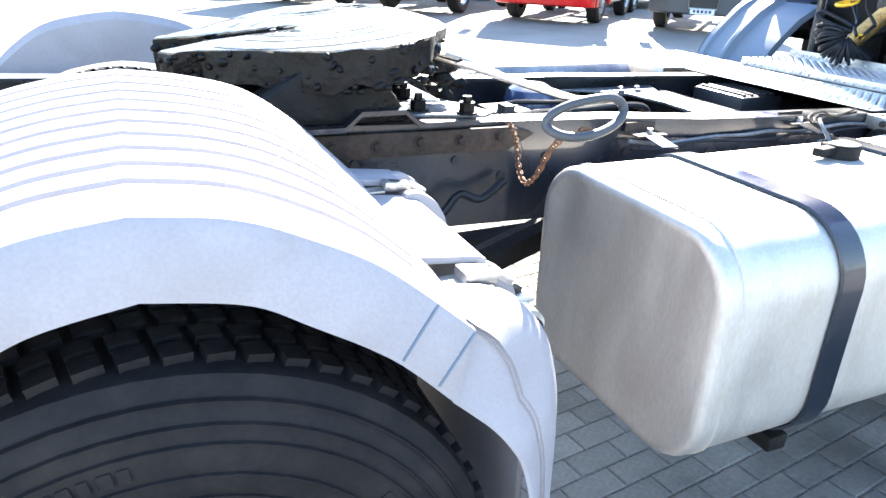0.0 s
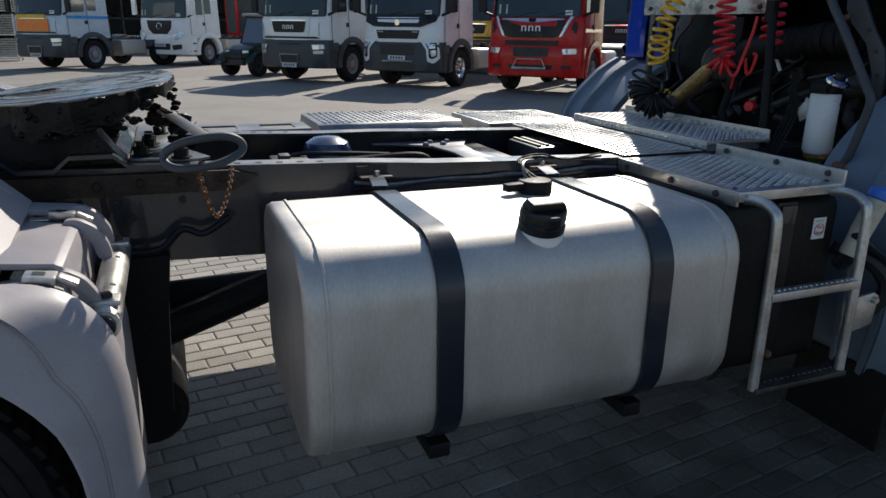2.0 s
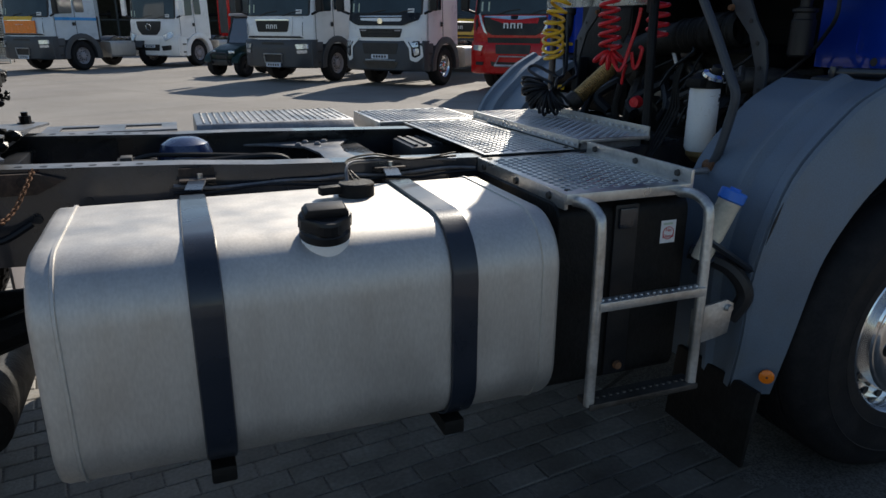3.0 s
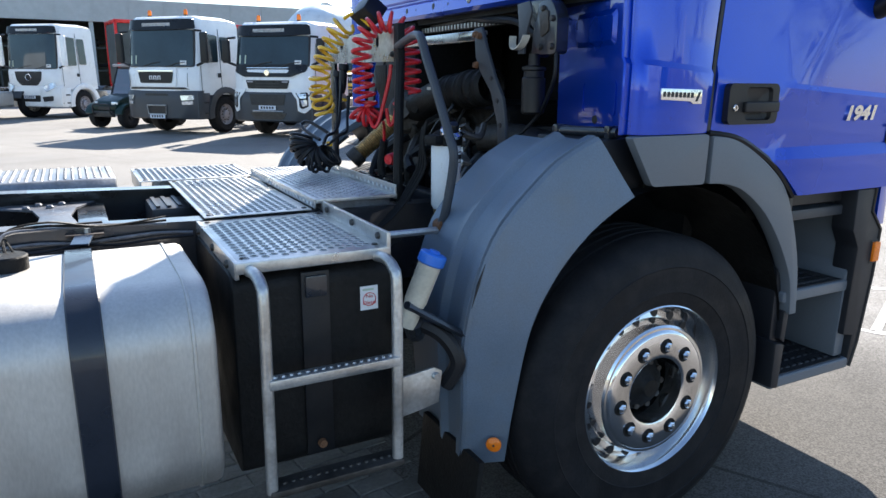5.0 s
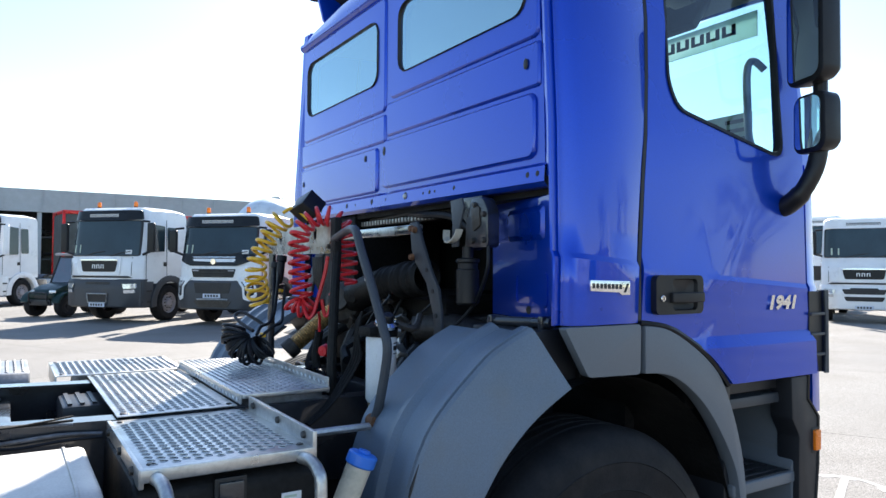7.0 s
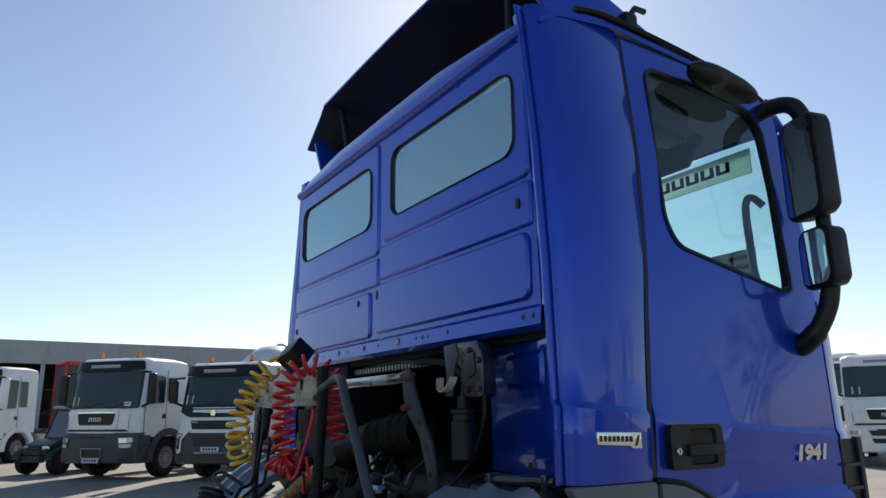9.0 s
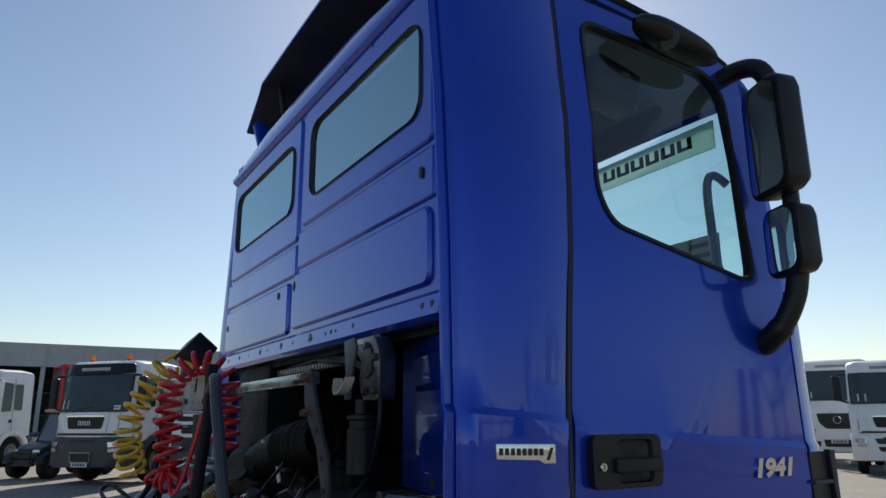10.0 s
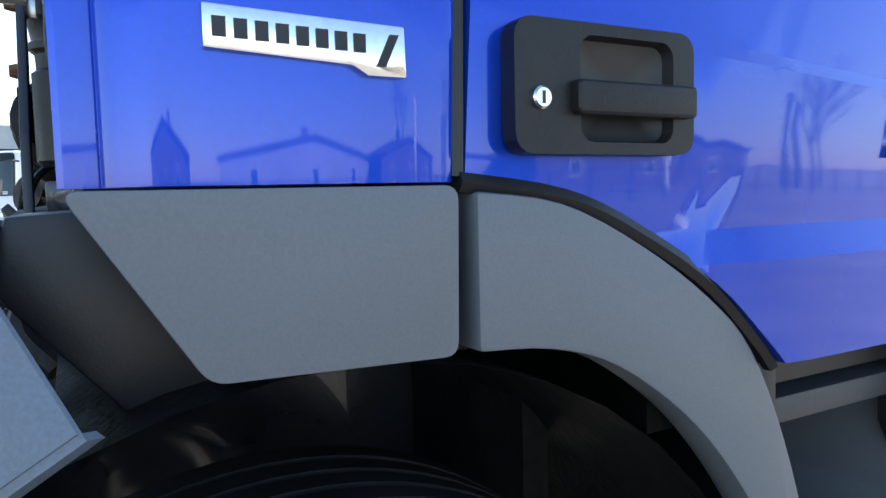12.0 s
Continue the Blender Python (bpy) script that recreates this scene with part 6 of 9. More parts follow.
def mirror_head(name, c, w, h, d, yaw, r):
    m = Matrix.Translation(c) @ Matrix.Rotation(radians(yaw), 4, "Z")
    rows = []
    for x, k in ((-d / 2 - 0.006, -0.012), (-d / 2, -0.002), (-d / 2 + 0.012, 0.0), (d * 0.15, -0.006), (d * 0.38, -0.030), (d / 2, -0.062)):
        ring = rounded(-w / 2 - k, w / 2 + k, -h / 2 - k, h / 2 + k, max(0.01, r + k), 6)
        rows.append([m @ Vector((x, y, z)) for y, z in ring + ring[:1]])
    bm = sheet(bmesh.new(), rows)
    bmesh.ops.remove_doubles(bm, verts=bm.verts, dist=1e-5)
    bmesh.ops.holes_fill(bm, edges=bm.edges)
    hd = part(name, bm, M["black"], mr, "black mirror housing", angle=40)
    ring = rounded(-w / 2 + 0.016, w / 2 - 0.016, -h / 2 + 0.016, h / 2 - 0.016, r * 0.8, 6)
    part("mirror_glass", plate(bmesh.new(), ring, [], lambda y, z: m @ Vector((-d / 2 - 0.0065 - 0.010 * (1 - (2 * y / w) ** 2), y, z)), [(1000 * q * w, 1000.0) for q in (-0.33, -0.16, 0, 0.16, 0.33)]), M["mirror"], hd, angle=60)
    return hd


mirror_head("main_mirror", (1.003, -1.302, 2.463), 0.215, 0.395, 0.105, -24, 0.05)
mirror_head("wide_mirror", (1.008, -1.312, 2.115), 0.176, 0.226, 0.100, -22, 0.045)
part("lower_arm", T(curve_pts([(0.96, -1.17, 1.80), (0.96, -1.21, 1.812), (0.965, -1.265, 1.86), (0.985, -1.303, 1.95), (1.003, -1.314, 2.06)]), [0.038] * 12 + [0.033] * 13, seg=14), M["black"], mr)
part("upper_arm", T(curve_pts([(0.98, -1.10, 2.74), (1.0, -1.18, 2.76), (1.008, -1.26, 2.73), (1.012, -1.305, 2.62)]), 0.033, seg=12), M["black"], mr)
part("link_bar", T([(1.016, -1.307, 2.2), (1.016, -1.307, 2.3)], 0.026, seg=10), M["black"], mr)
km = new("kerb_mirror")
km.parent = cab
tagged(km, "black kerb mirror above the door window")
rows = []
for i in range(17):
    t = -1 + i / 8
    k = max(0.02, 1 - abs(t) ** 2.6) ** 0.5
    rows.append([(0.69 + 0.19 * t, -1.185 + k * 0.060 * math.cos(a), 2.778 - 0.022 * t + k * 0.044 * math.sin(a) * (1 - 0.25 * t)) for a in (2 * math.pi * j / 16 for j in range(17))])
hs = part("housing", sheet(bmesh.new(), rows), M["black"], km, angle=60)
part("mirror_glass", L([(0.0, 0.004), (0.030, 0.004), (0.034, -0.002)], (0.62, -1.215, 2.752), (-0.35, -0.6, -0.7), seg=20), M["screen"], hs)
part("stay", T([(0.72, -1.12, 2.80), (0.70, -1.17, 2.79)], 0.03, seg=10), M["black"], km)

# inside the cab
part("headliner", sheet(bmesh.new(), [[(x, y, z) for y in (-1.04, 0, 1.04)] for x, z in ((-0.1, 2.80), (0.6, 2.84), (1.0, 2.78), (1.06, 2.70))]), M["lining"], cab)
part("inner_rear_wall", plate(bmesh.new(), [(-1.03, 1.83), (1.03, 1.83), (0.97, 2.82), (-0.97, 2.82)], holes, lambda y, z: (BACK + 0.05, y, z)), M["lining"], cab)
part("dashboard", B(0.78, 1.16, -1.05, 1.05, 1.83, 2.03, 0.06, 3), M["truck_grey"], cab)
bn = part("sun_banner", B(1.085, 1.09, -1.0, 1.0, 2.555, 2.665), M["banner"], cab, "pale green sun strip with black marks inside the windscreen")
bm = bmesh.new()
for i in range(6):
    y = -0.90 + 0.082 * i
    box(bm, 1.080, 1.0845, y, y + 0.019, 2.588, 2.636)
    box(bm, 1.080, 1.0845, y, y + 0.068, 2.588, 2.600)
    box(bm, 1.080, 1.0845, y + 0.049, y + 0.068, 2.588, 2.636)
part("banner_mark", bm, M["ink"], bn)
cd = part("price_card", B(1.12, 1.124, -0.95, -0.72, 2.10, 2.245), M["greenink"], cab, "pale green card with dark lines behind the windscreen")
bm = bmesh.new()
for i in range(3):
    box(bm, 1.117, 1.1195, -0.93, -0.76 - 0.03 * i, 2.125 + 0.04 * i, 2.142 + 0.04 * i)
part("card_line", bm, M["truck_grey"], cd)
part("grab_handle", T(curve_pts([(1.09, -1.03, 2.40), (1.06, -1.00, 2.44), (1.03, -0.99, 2.40), (1.03, -0.99, 2.25), (1.045, -0.99, 2.10), (1.075, -1.02, 2.02)]), 0.016), M["lining"], cab)
part("cab_fan", box(bmesh.new(), -0.11, 0.11, -0.06, 0.06, -0.075, 0.075, 0.03, 3, m=Matrix.Translation((0.60, -0.95, 2.70)) @ Matrix.Rotation(radians(12), 4, "Y")), M["ink"], cab, "dark rounded fitting under the cab roof")
part("sun_visor", box(bmesh.new(), -0.02, 0.02, -0.30, 0.30, -0.10, 0.10, 0.015, 2, m=Matrix.Translation((0.93, -0.55, 2.68)) @ Matrix.Rotation(radians(35), 4, "Y")), M["ink"], cab)
for y in (-0.55, 0.55):
    st = part("seat", B(0.12, 0.62, y - 0.25, y + 0.25, 1.83, 2.0, 0.05, 3), M["truck_grey"], cab, "grey cab seat")
    part("seat_back", B(0.10, 0.22, y - 0.25, y + 0.25, 1.85, 2.42, 0.05, 3), M["truck_grey"], st)

# ---- equipment behind the cab ----
# air line bracket: plate between two posts, with the coiled lines
rk = new("airline_rack")
rk.parent = truck
tagged(rk, "galvanised bracket on dark posts carrying the coiled air lines")
part("post", T([(-0.565, -0.36, 0.98), (-0.563, -0.352, 1.20), (-0.532, -0.30, 1.46), (-0.508, -0.262, 1.62)], 0.0185, seg=10), M["dark"], rk, "dark bent post")
part("post", box(bmesh.new(), -0.525, -0.495, -0.280, -0.235, 1.58, 1.752, 0.006), M["dark"], rk, "square dark head of the post")
part("post", T([(-0.515, 0.50, 0.98), (-0.505, 0.517, 1.62)], 0.017, seg=10), M["frame"], rk)
holes = [rounded(y - 0.016, y + 0.016, 1.672, 1.722, 0.014) for y in (-0.035, 0.392)]
pl = part("plate", plate(bmesh.new(), poly_round([(-0.225, 1.612), (0.595, 1.616), (0.595, 1.724), (-0.225, 1.746)], 0.01), holes, lambda y, z: (-0.508, y, z), thick=(0.006, 0, 0)), M["steel_bright"], rk, "galvanised cross plate with keyhole slots")
part("plate_backing", B(-0.498, -0.490, -0.08, 0.45, 1.66, 1.73, 0.003), M["dark"], rk)
for y, z in ((-0.19, 1.64), (0.10, 1.645), (0.54, 1.645)):
    part("bolt", L([(0, 0.010), (0.008, 0.010), (0.011, 0.003), (0.011, 0)], (-0.508, y, z), (-1, 0, 0), seg=8), M["casting"], pl)
part("top_box", box(bmesh.new(), -0.045, 0.045, -0.058, 0.058, -0.043, 0.043, 0.007, 2, m=Matrix.Translation((-0.495, 0.085, 1.817)) @ Matrix.Rotation(radians(12), 4, "Z") @ Matrix.Rotation(radians(-16), 4, "X") @ Matrix.Rotation(radians(42), 4, "Y")), M["black"], rk, "black box tilted on top of the rack")
hoop = curve_pts([(-0.512, -0.25, 1.668), (-0.535, -0.40, 1.690), (-0.556, -0.50, 1.694), (-0.567, -0.565, 1.680), (-0.571, -0.61, 1.62), (-0.574, -0.69, 1.515), (-0.578, -0.795, 1.365), (-0.579, -0.825, 1.315), (-0.577, -0.815, 1.25), (-0.588, -0.79, 1.12), (-0.595, -0.768, 1.07)], 5)
part("guard_hoop", T(hoop, 0.0155, seg=10), M["bumper_grey"], rk, "bent dark tube guard")
part("hoop_clamp", L([(0.0, -0.022), (0.020, -0.022), (0.020, 0.022), (0.0, 0.022)], (-0.595, -0.768, 1.070), (0, 1, 0), seg=12), M["rust"], rk, "rusty bolted clamp")
part("hoop_foot", T([(-0.585, -0.775, 1.056), (-0.90, -0.77, 1.056)], 0.012), M["steel"], rk)


def wound(name, path, r, turns, material, label, wire, parent):
    """A coiled line wound round a bent centre line."""
    c = curve_pts([Vector(p) for p in path], 24)
    side_of = (c[-1] - c[0]).cross(Vector((0, 0, 1)))
    side_of = side_of.normalized() if side_of.length > 0.02 else Vector((0.85, -0.52, 0))
    n = turns * 16
    pts = []
    run = [0.0]
    for p, q in zip(c, c[1:]):
        run.append(run[-1] + (q - p).length)
    k = 0
    for i in range(n + 1):
        d = run[-1] * i / n
        while k < len(c) - 2 and run[k + 1] < d:
            k += 1
        p, tan = c[k].lerp(c[k + 1], (d - run[k]) / max(1e-6, run[k + 1] - run[k])), (c[min(k + 5, len(c) - 1)] - c[max(0, k - 4)]).normalized()
        u = (side_of - tan * side_of.dot(tan)).normalized()
        w = tan.cross(u)
        q = 2 * math.pi * turns * i / n
        rr = r * (1 + 0.07 * math.sin(7.3 * i / n + 40 * r))
        pts.append(p + (u * math.cos(q) + w * math.sin(q)) * rr)
    return part(name, T(pts, wire, seg=7), material, parent, label)


wound("red_coil", [(-0.588, -0.108, 1.435), (-0.594, -0.100, 1.50), (-0.600, -0.096, 1.60), (-0.598, -0.098, 1.69), (-0.565, -0.125, 1.745), (-0.52, -0.155, 1.765), (-0.475, -0.185, 1.745), (-0.445, -0.202, 1.69), (-0.442, -0.206, 1.60), (-0.444, -0.212, 1.49)], 0.038, 19, M["red"], "red coiled air hose slung over the bracket", 0.0076, rk)
wound("yellow_coil", [(-0.575, 0.14, 1.775), (-0.60, 0.165, 1.745), (-0.645, 0.19, 1.66), (-0.679, 0.203, 1.57), (-0.668, 0.235, 1.48), (-0.645, 0.27, 1.42), (-0.632, 0.275, 1.385)], 0.042, 11, M["yellow"], "yellow coiled air hose", 0.0074, rk)
part("yellow_tail", T(curve_pts([(-0.50, 0.06, 1.76), (-0.53, 0.09, 1.795), (-0.56, 0.11, 1.81), (-0.59, 0.13, 1.79)]), 0.0074, seg=7), M["yellow"], rk)
part("yellow_tail", T(curve_pts([(-0.52, 0.40, 1.44), (-0.53, 0.34, 1.45), (-0.53, 0.30, 1.45)]), 0.0074, seg=7), M["yellow"], rk)
part("red_tail", T(curve_pts([(-0.588, -0.12, 1.40), (-0.582, -0.162, 1.357), (-0.565, -0.170, 1.375), (-0.55, -0.170, 1.42), (-0.525, -0.185, 1.53), (-0.515, -0.19, 1.60)]), 0.0074, seg=7), M["red"], rk)
part("red_tail", T(curve_pts([(-0.53, -0.17, 1.43), (-0.52, -0.178, 1.367), (-0.505, -0.185, 1.38), (-0.50, -0.199, 1.437), (-0.498, -0.18, 1.45)]), 0.0074, seg=7), M["red"], rk)
part("red_tail", T(curve_pts([(-0.53, -0.14, 1.375), (-0.51, -0.10, 1.345), (-0.50, -0.075, 1.29)]), 0.0062, seg=7), M["red"], rk)
cp = part("coupling", T(curve_pts([(-0.50, -0.075, 1.295), (-0.50, -0.06, 1.25), (-0.505, -0.05, 1.19), (-0.50, -0.055, 1.145)]), 0.017, seg=10), M["dark"], rk, "dark hanging line coupling")
part("coupling_ear", B(-0.515, -0.49, -0.035, 0.005, 1.150, 1.165, 0.004), M["dark"], cp)


# black electric coil hanging on the tray
def fan(name, hub, a0, a1, count, length, material, label, wire, seed):
    """Loose turns of a coiled line, spread round the bend where it hangs."""
    rg = random.Random(seed)
    view, right = Vector((0.47, 0.88, 0)), Vector((0.88, -0.47, 0))
    for k in range(count):
        a = radians(a0 + (a1 - a0) * k / (count - 1) + rg.uniform(-3, 3))
        d = right * math.cos(a) + Vector((0, 0, math.sin(a)))
        e = (view * 1.0 + (right * -math.sin(a) + Vector((0, 0, math.cos(a)))) * 0.35).normalized()
        h = length * rg.uniform(0.88, 1.1) / 2
        c = Vector(hub) + d * (h + 0.012) + view * rg.uniform(-0.01, 0.01)
        part(name, T([c + d * h * math.cos(q) + e * h * 0.75 * math.sin(q) for q in (2 * math.pi * i / 18 for i in range(18))], wire, seg=6, closed=True), material, rk, label)


fan("cable_turn", (-0.703, 0.185, 1.262), 165, 318, 17, 0.102, M["hose"], "black coiled electric cable", 0.0070, 3)
fan("cable_turn", (-0.715, 0.21, 1.285), 168, 210, 5, 0.088, M["hose"], "black coiled electric cable", 0.0070, 5)
fan("red_turn", (-0.59, -0.105, 1.437), 215, 320, 5, 0.062, M["red"], "red coiled air hose", 0.0076, 6)
part("cable_band", B(-0.675, -0.655, 0.135, 0.165, 1.258, 1.278, 0.003), M["yellow"], rk)
# long loose turns of the cable, up to the plugs under the plate
part("cable_tail", T(curve_pts([(-0.70, 0.17, 1.285), (-0.725, 0.28, 1.315), (-0.73, 0.34, 1.34), (-0.70, 0.33, 1.355), (-0.66, 0.26, 1.325), (-0.63, 0.22, 1.305), (-0.59, 0.24, 1.34), (-0.56, 0.29, 1.42), (-0.53, 0.34, 1.56)]), 0.0075, seg=7), M["hose"], rk)
part("cable_tail", T(curve_pts([(-0.69, 0.15, 1.27), (-0.66, 0.19, 1.30), (-0.61, 0.22, 1.32), (-0.57, 0.30, 1.40), (-0.535, 0.40, 1.55)]), 0.0075, seg=7), M["hose"], rk)
part("cable_tail", T(curve_pts([(-0.68, 0.14, 1.26), (-0.62, 0.14, 1.305), (-0.58, 0.16, 1.32), (-0.545, 0.24, 1.38), (-0.525, 0.27, 1.47)]), 0.007, seg=7), M["hose"], rk)
for x, y, z in ((-0.53, 0.335, 1.50), (-0.535, 0.40, 1.47)):
    part("plug", L([(0.010, -0.02), (0.016, 0), (0.018, 0.02), (0.018, 0.08), (0.024, 0.085), (0.024, 0.11), (0, 0.11)], (x, y, z), (0.12, 0.1, 1), seg=14), M["hose"], rk)
part("bracket_ear", prism(bmesh.new(), [(0.02, 1.60), (-0.10, 1.60), (-0.10, 1.52), (-0.06, 1.46), (0.0, 1.50)], "x", -0.50, -0.494, 0.002), M["dark"], rk, "dark socket bracket under the plate")
# thin cables drooping from the filter to the side platform
for k in range(4):
    d = 0.013 * (k - 2)
    part("cable_drop", T(curve_pts([(-0.475, -0.40 + d, 1.395 - 0.01 * k), (-0.49, -0.41 + d * 0.6, 1.31), (-0.50 - 0.3 * d, -0.42 + d, 1.225), (-0.56, -0.435 + d * 1.4, 1.135), (-0.64, -0.485 + d, 1.07), (-0.73, -0.545 + d * 0.8, 1.03)]), 0.0052, seg=6), M["dark"], rk)
# cross bar under the cab with a pierced arm at each end
stay = new("support_frame")
stay.parent = truck
tagged(stay, "galvanised cross bar on two pierced steel arms")
part("cross_bar", box(bmesh.new(), -0.235, -0.200, -0.40, 0.50, 1.690, 1.730, 0.006), M["steel_bright"], stay, "pale galvanised cross bar")
for far in (False, True):
    prof = [(-0.37, 1.735), (-0.425, 1.738), (-0.465, 1.66), (-0.53, 1.55), (-0.585, 1.48), (-0.605, 1.40), (-0.615, 1.20), (-0.565, 1.20), (-0.552, 1.38), (-0.50, 1.50), (-0.42, 1.575), (-0.385, 1.63)]
    fold = [(y if not far else 0.105 - y * 1.06, z) for y, z in prof]
    sb = part("support_arm", prism(bmesh.new(), fold, "x", -0.245, -0.232, 0.003), M["bumper_grey"], stay, "grey pierced support arm")
    for y, z in ((-0.505, 1.55), (-0.55, 1.47), (-0.575, 1.38), (-0.585, 1.30)):
        y = 0.105 - y * 1.06 if far else y
        part("hole", L([(0, 0.002), (0.009, 0.002), (0.009, 0)], (-0.246, y, z), (-1, 0, 0), seg=8), M["ink"], sb)
    for y, z in ((-0.395, 1.712), (-0.42, 1.706), (-0.40, 1.60)):
        y = 0.105 - y * 1.06 if far else y
        part("bolt", L([(0, 0.016), (0.010, 0.016), (0.013, 0.005), (0.013, 0)], (-0.246, y, z), (-1, 0, 0), seg=8), M["rust"], sb)
# gilt ribbed exhaust pipe
xp0, xp1 = Vector((-0.455, 0.37, 1.182)), Vector((-0.255, 0.335, 1.36))
ax = (xp1 - xp0)
prof = []
for i in range(25):
    prof += [(0.036, ax.length * i / 25), (0.040, ax.length * (i + 0.5) / 25)]
part("flex_pipe", L(prof, xp0, ax, seg=20), M["brass"], truck, "gilt ribbed flexible exhaust pipe")
part("pipe_collar", L([(0.046, -0.03), (0.046, 0.02), (0.036, 0.02)], xp0, ax, seg=20), M["casting"], truck)
# filter canister with a chrome cap
fc = new("filter_canister")
fc.parent = truck
tagged(fc, "white filter canister under a chrome-capped head")
fx, fy = -0.449, -0.532
part("can", L([(0.0, 1.075), (0.048, 1.078), (0.055, 1.09), (0.055, 1.305), (0.050, 1.315)], (fx, fy, 0), (0, 0, 1), seg=30), M["label"], fc)
part("drain_bowl", L([(0.0, 1.03), (0.02, 1.035), (0.045, 1.06), (0.048, 1.078)], (fx, fy, 0), (0, 0, 1), seg=20), M["brass"], fc)
part("head", L([(0.0, 1.366), (0.034, 1.364), (0.052, 1.352), (0.060, 1.335), (0.058, 1.312), (0, 1.312)], (fx, fy, 0), (0, 0, 1), seg=24), M["dark"], fc)
part("head_port", box(bmesh.new(), -0.085, 0.03, -0.035, 0.03, 1.315, 1.352, 0.012, 2, m=Matrix.Translation((fx, fy, 0)) @ Matrix.Rotation(radians(15), 4, "Z")), M["dark"], fc)
part("port_nut", L([(0, -0.012), (0.012, -0.012), (0.012, 0.012), (0, 0.012)], (fx + 0.055, fy - 0.02, 1.335), (1, -0.6, 0.1), seg=6), M["chrome"], fc)
tilt_cap = Vector((-0.10, -0.42, 0.90))
part("cap", L([(0.0, 0.0), (0.040, 0.0), (0.046, 0.006), (0.044, 0.016), (0.028, 0.022), (0.026, 0.016), (0.024, 0.016)], (fx + 0.002, fy - 0.04, 1.352), tilt_cap, seg=28), M["chrome"], fc, "polished collar of the filter head")
part("cap_knob", L([(0.020, 0.012), (0.020, 0.040), (0.017, 0.045), (0, 0.045)], (fx + 0.002, fy - 0.04, 1.352), tilt_cap, seg=20), M["black"], fc, "black knob in the collar")


def printed(bm, deg, z, w, h):
    """A line of print wrapped on the can."""
    n = max(1, int(w / 0.006))
    for i in range(n):
        q = radians(deg) + (i + 0.5 - n / 2) * w / n / 0.055
        box(bm, -0.0006, 0.0005, -w / n / 2 * 1.02, w / n / 2 * 1.02, -h / 2, h / 2, m=Matrix.Translation((fx, fy, z)) @ Matrix.Rotation(q, 4, "Z") @ Matrix.Translation((0.0553, 0, 0)))


bm = bmesh.new()
printed(bm, 308, 1.289, 0.024, 0.004)
printed(bm, 308, 1.252, 0.026, 0.003)
printed(bm, 308, 1.272, 0.028, 0.016)
part("print_mark", bm, M["truck_grey"], fc, kind="stuff")
bm = bmesh.new()
rg = random.Random(7)
for i in range(12):
    printed(bm, rg.uniform(222, 275), 1.215 + 0.007 * (i % 6), rg.uniform(0.002, 0.007), 0.0011)
printed(bm, 262, 1.286, 0.020, 0.0014)
part("fine_print", bm, M["clearp"], fc, "faint fine print", kind="stuff")
part("pipe", T(curve_pts([(fx + 0.03, fy - 0.05, 1.36), (fx + 0.10, fy - 0.06, 1.34), (fx + 0.16, fy, 1.38)]), 0.013), M["casting"], fc)
# engine, gearbox and pipes in the dark bay
en = new("engine")
en.parent = truck
tagged(en, "dark oily engine, gearbox and air pipes under the cab")
part("block", B(-0.10, 0.9, -0.38, 0.38, 0.65, 1.45, 0.06, 3), M["dark"], en)
part("gearbox", L([(0, -0.55), (0.16, -0.55), (0.20, -0.4), (0.22, -0.1), (0.28, 0.0), (0.28, 0.12), (0, 0.12)], (-0.10, 0, 0.80), (1, 0, 0), seg=20), M["casting"], en)
part("air_pipe", T(curve_pts([(-0.20, 0.36, 1.38), (-0.185, 0.22, 1.425), (-0.175, 0.08, 1.467), (-0.185, -0.10, 1.49)]), 0.070, seg=18), M["dark"], en, "fat dark intake pipe")
rg = random.Random(12)
for i in range(11):
    q = Vector((-0.185, -0.08, 1.488)).lerp(Vector((-0.19, -0.40, 1.52)), i / 10) + Vector((rg.uniform(-0.004, 0.004), 0, rg.uniform(-0.004, 0.004)))
    b = 0.076 * rg.uniform(0.94, 1.06)
    part("bellows_ring", L([(0.060, -0.022), (b - 0.006, -0.014), (b, -0.004), (b - 0.003, 0.008), (0.060, 0.020)], q, (rg.uniform(-0.12, 0.08), -1, 0.1), seg=20), M["dark"], en, "black rubber bellows ring")
part("clip_tag", B(-0.262, -0.258, -0.03, 0.0, 1.50, 1.512), M["steel"], en)
part("turbo_housing", L([(0, -0.07), (0.06, -0.065), (0.09, -0.03), (0.105, 0.0), (0.09, 0.035), (0.05, 0.06), (0.05, 0.09), (0, 0.09)], (-0.21, 0.31, 1.39), (-0.7, -0.6, 0.2), seg=22), M["casting"], en)
rg = random.Random(31)
for k in range(16):
    p = Vector((rg.uniform(-0.28, -0.10), rg.uniform(-0.45, 0.35), rg.uniform(1.12, 1.42)))
    r = rg.uniform(0.018, 0.045)
    if k % 2:
        part("flange", L([(0, -r * 0.5), (r, -r * 0.5), (r, 0), (r * 0.7, 0.004), (r * 0.7, r * 0.6), (0, r * 0.6)], p, (rg.uniform(-1, -0.3), rg.uniform(-1, 0.3), rg.uniform(-0.3, 0.6)), seg=14), M["casting"] if k % 3 else M["dark"], en)
    else:
        part("bracket", box(bmesh.new(), -r, r, -r * 1.4, r * 1.4, -0.008, 0.008, 0.003, m=Matrix.Translation(p) @ Matrix.Rotation(rg.uniform(0, 3), 4, "X") @ Matrix.Rotation(rg.uniform(0, 3), 4, "Y")), M["casting"] if k % 4 else M["steel"], en)
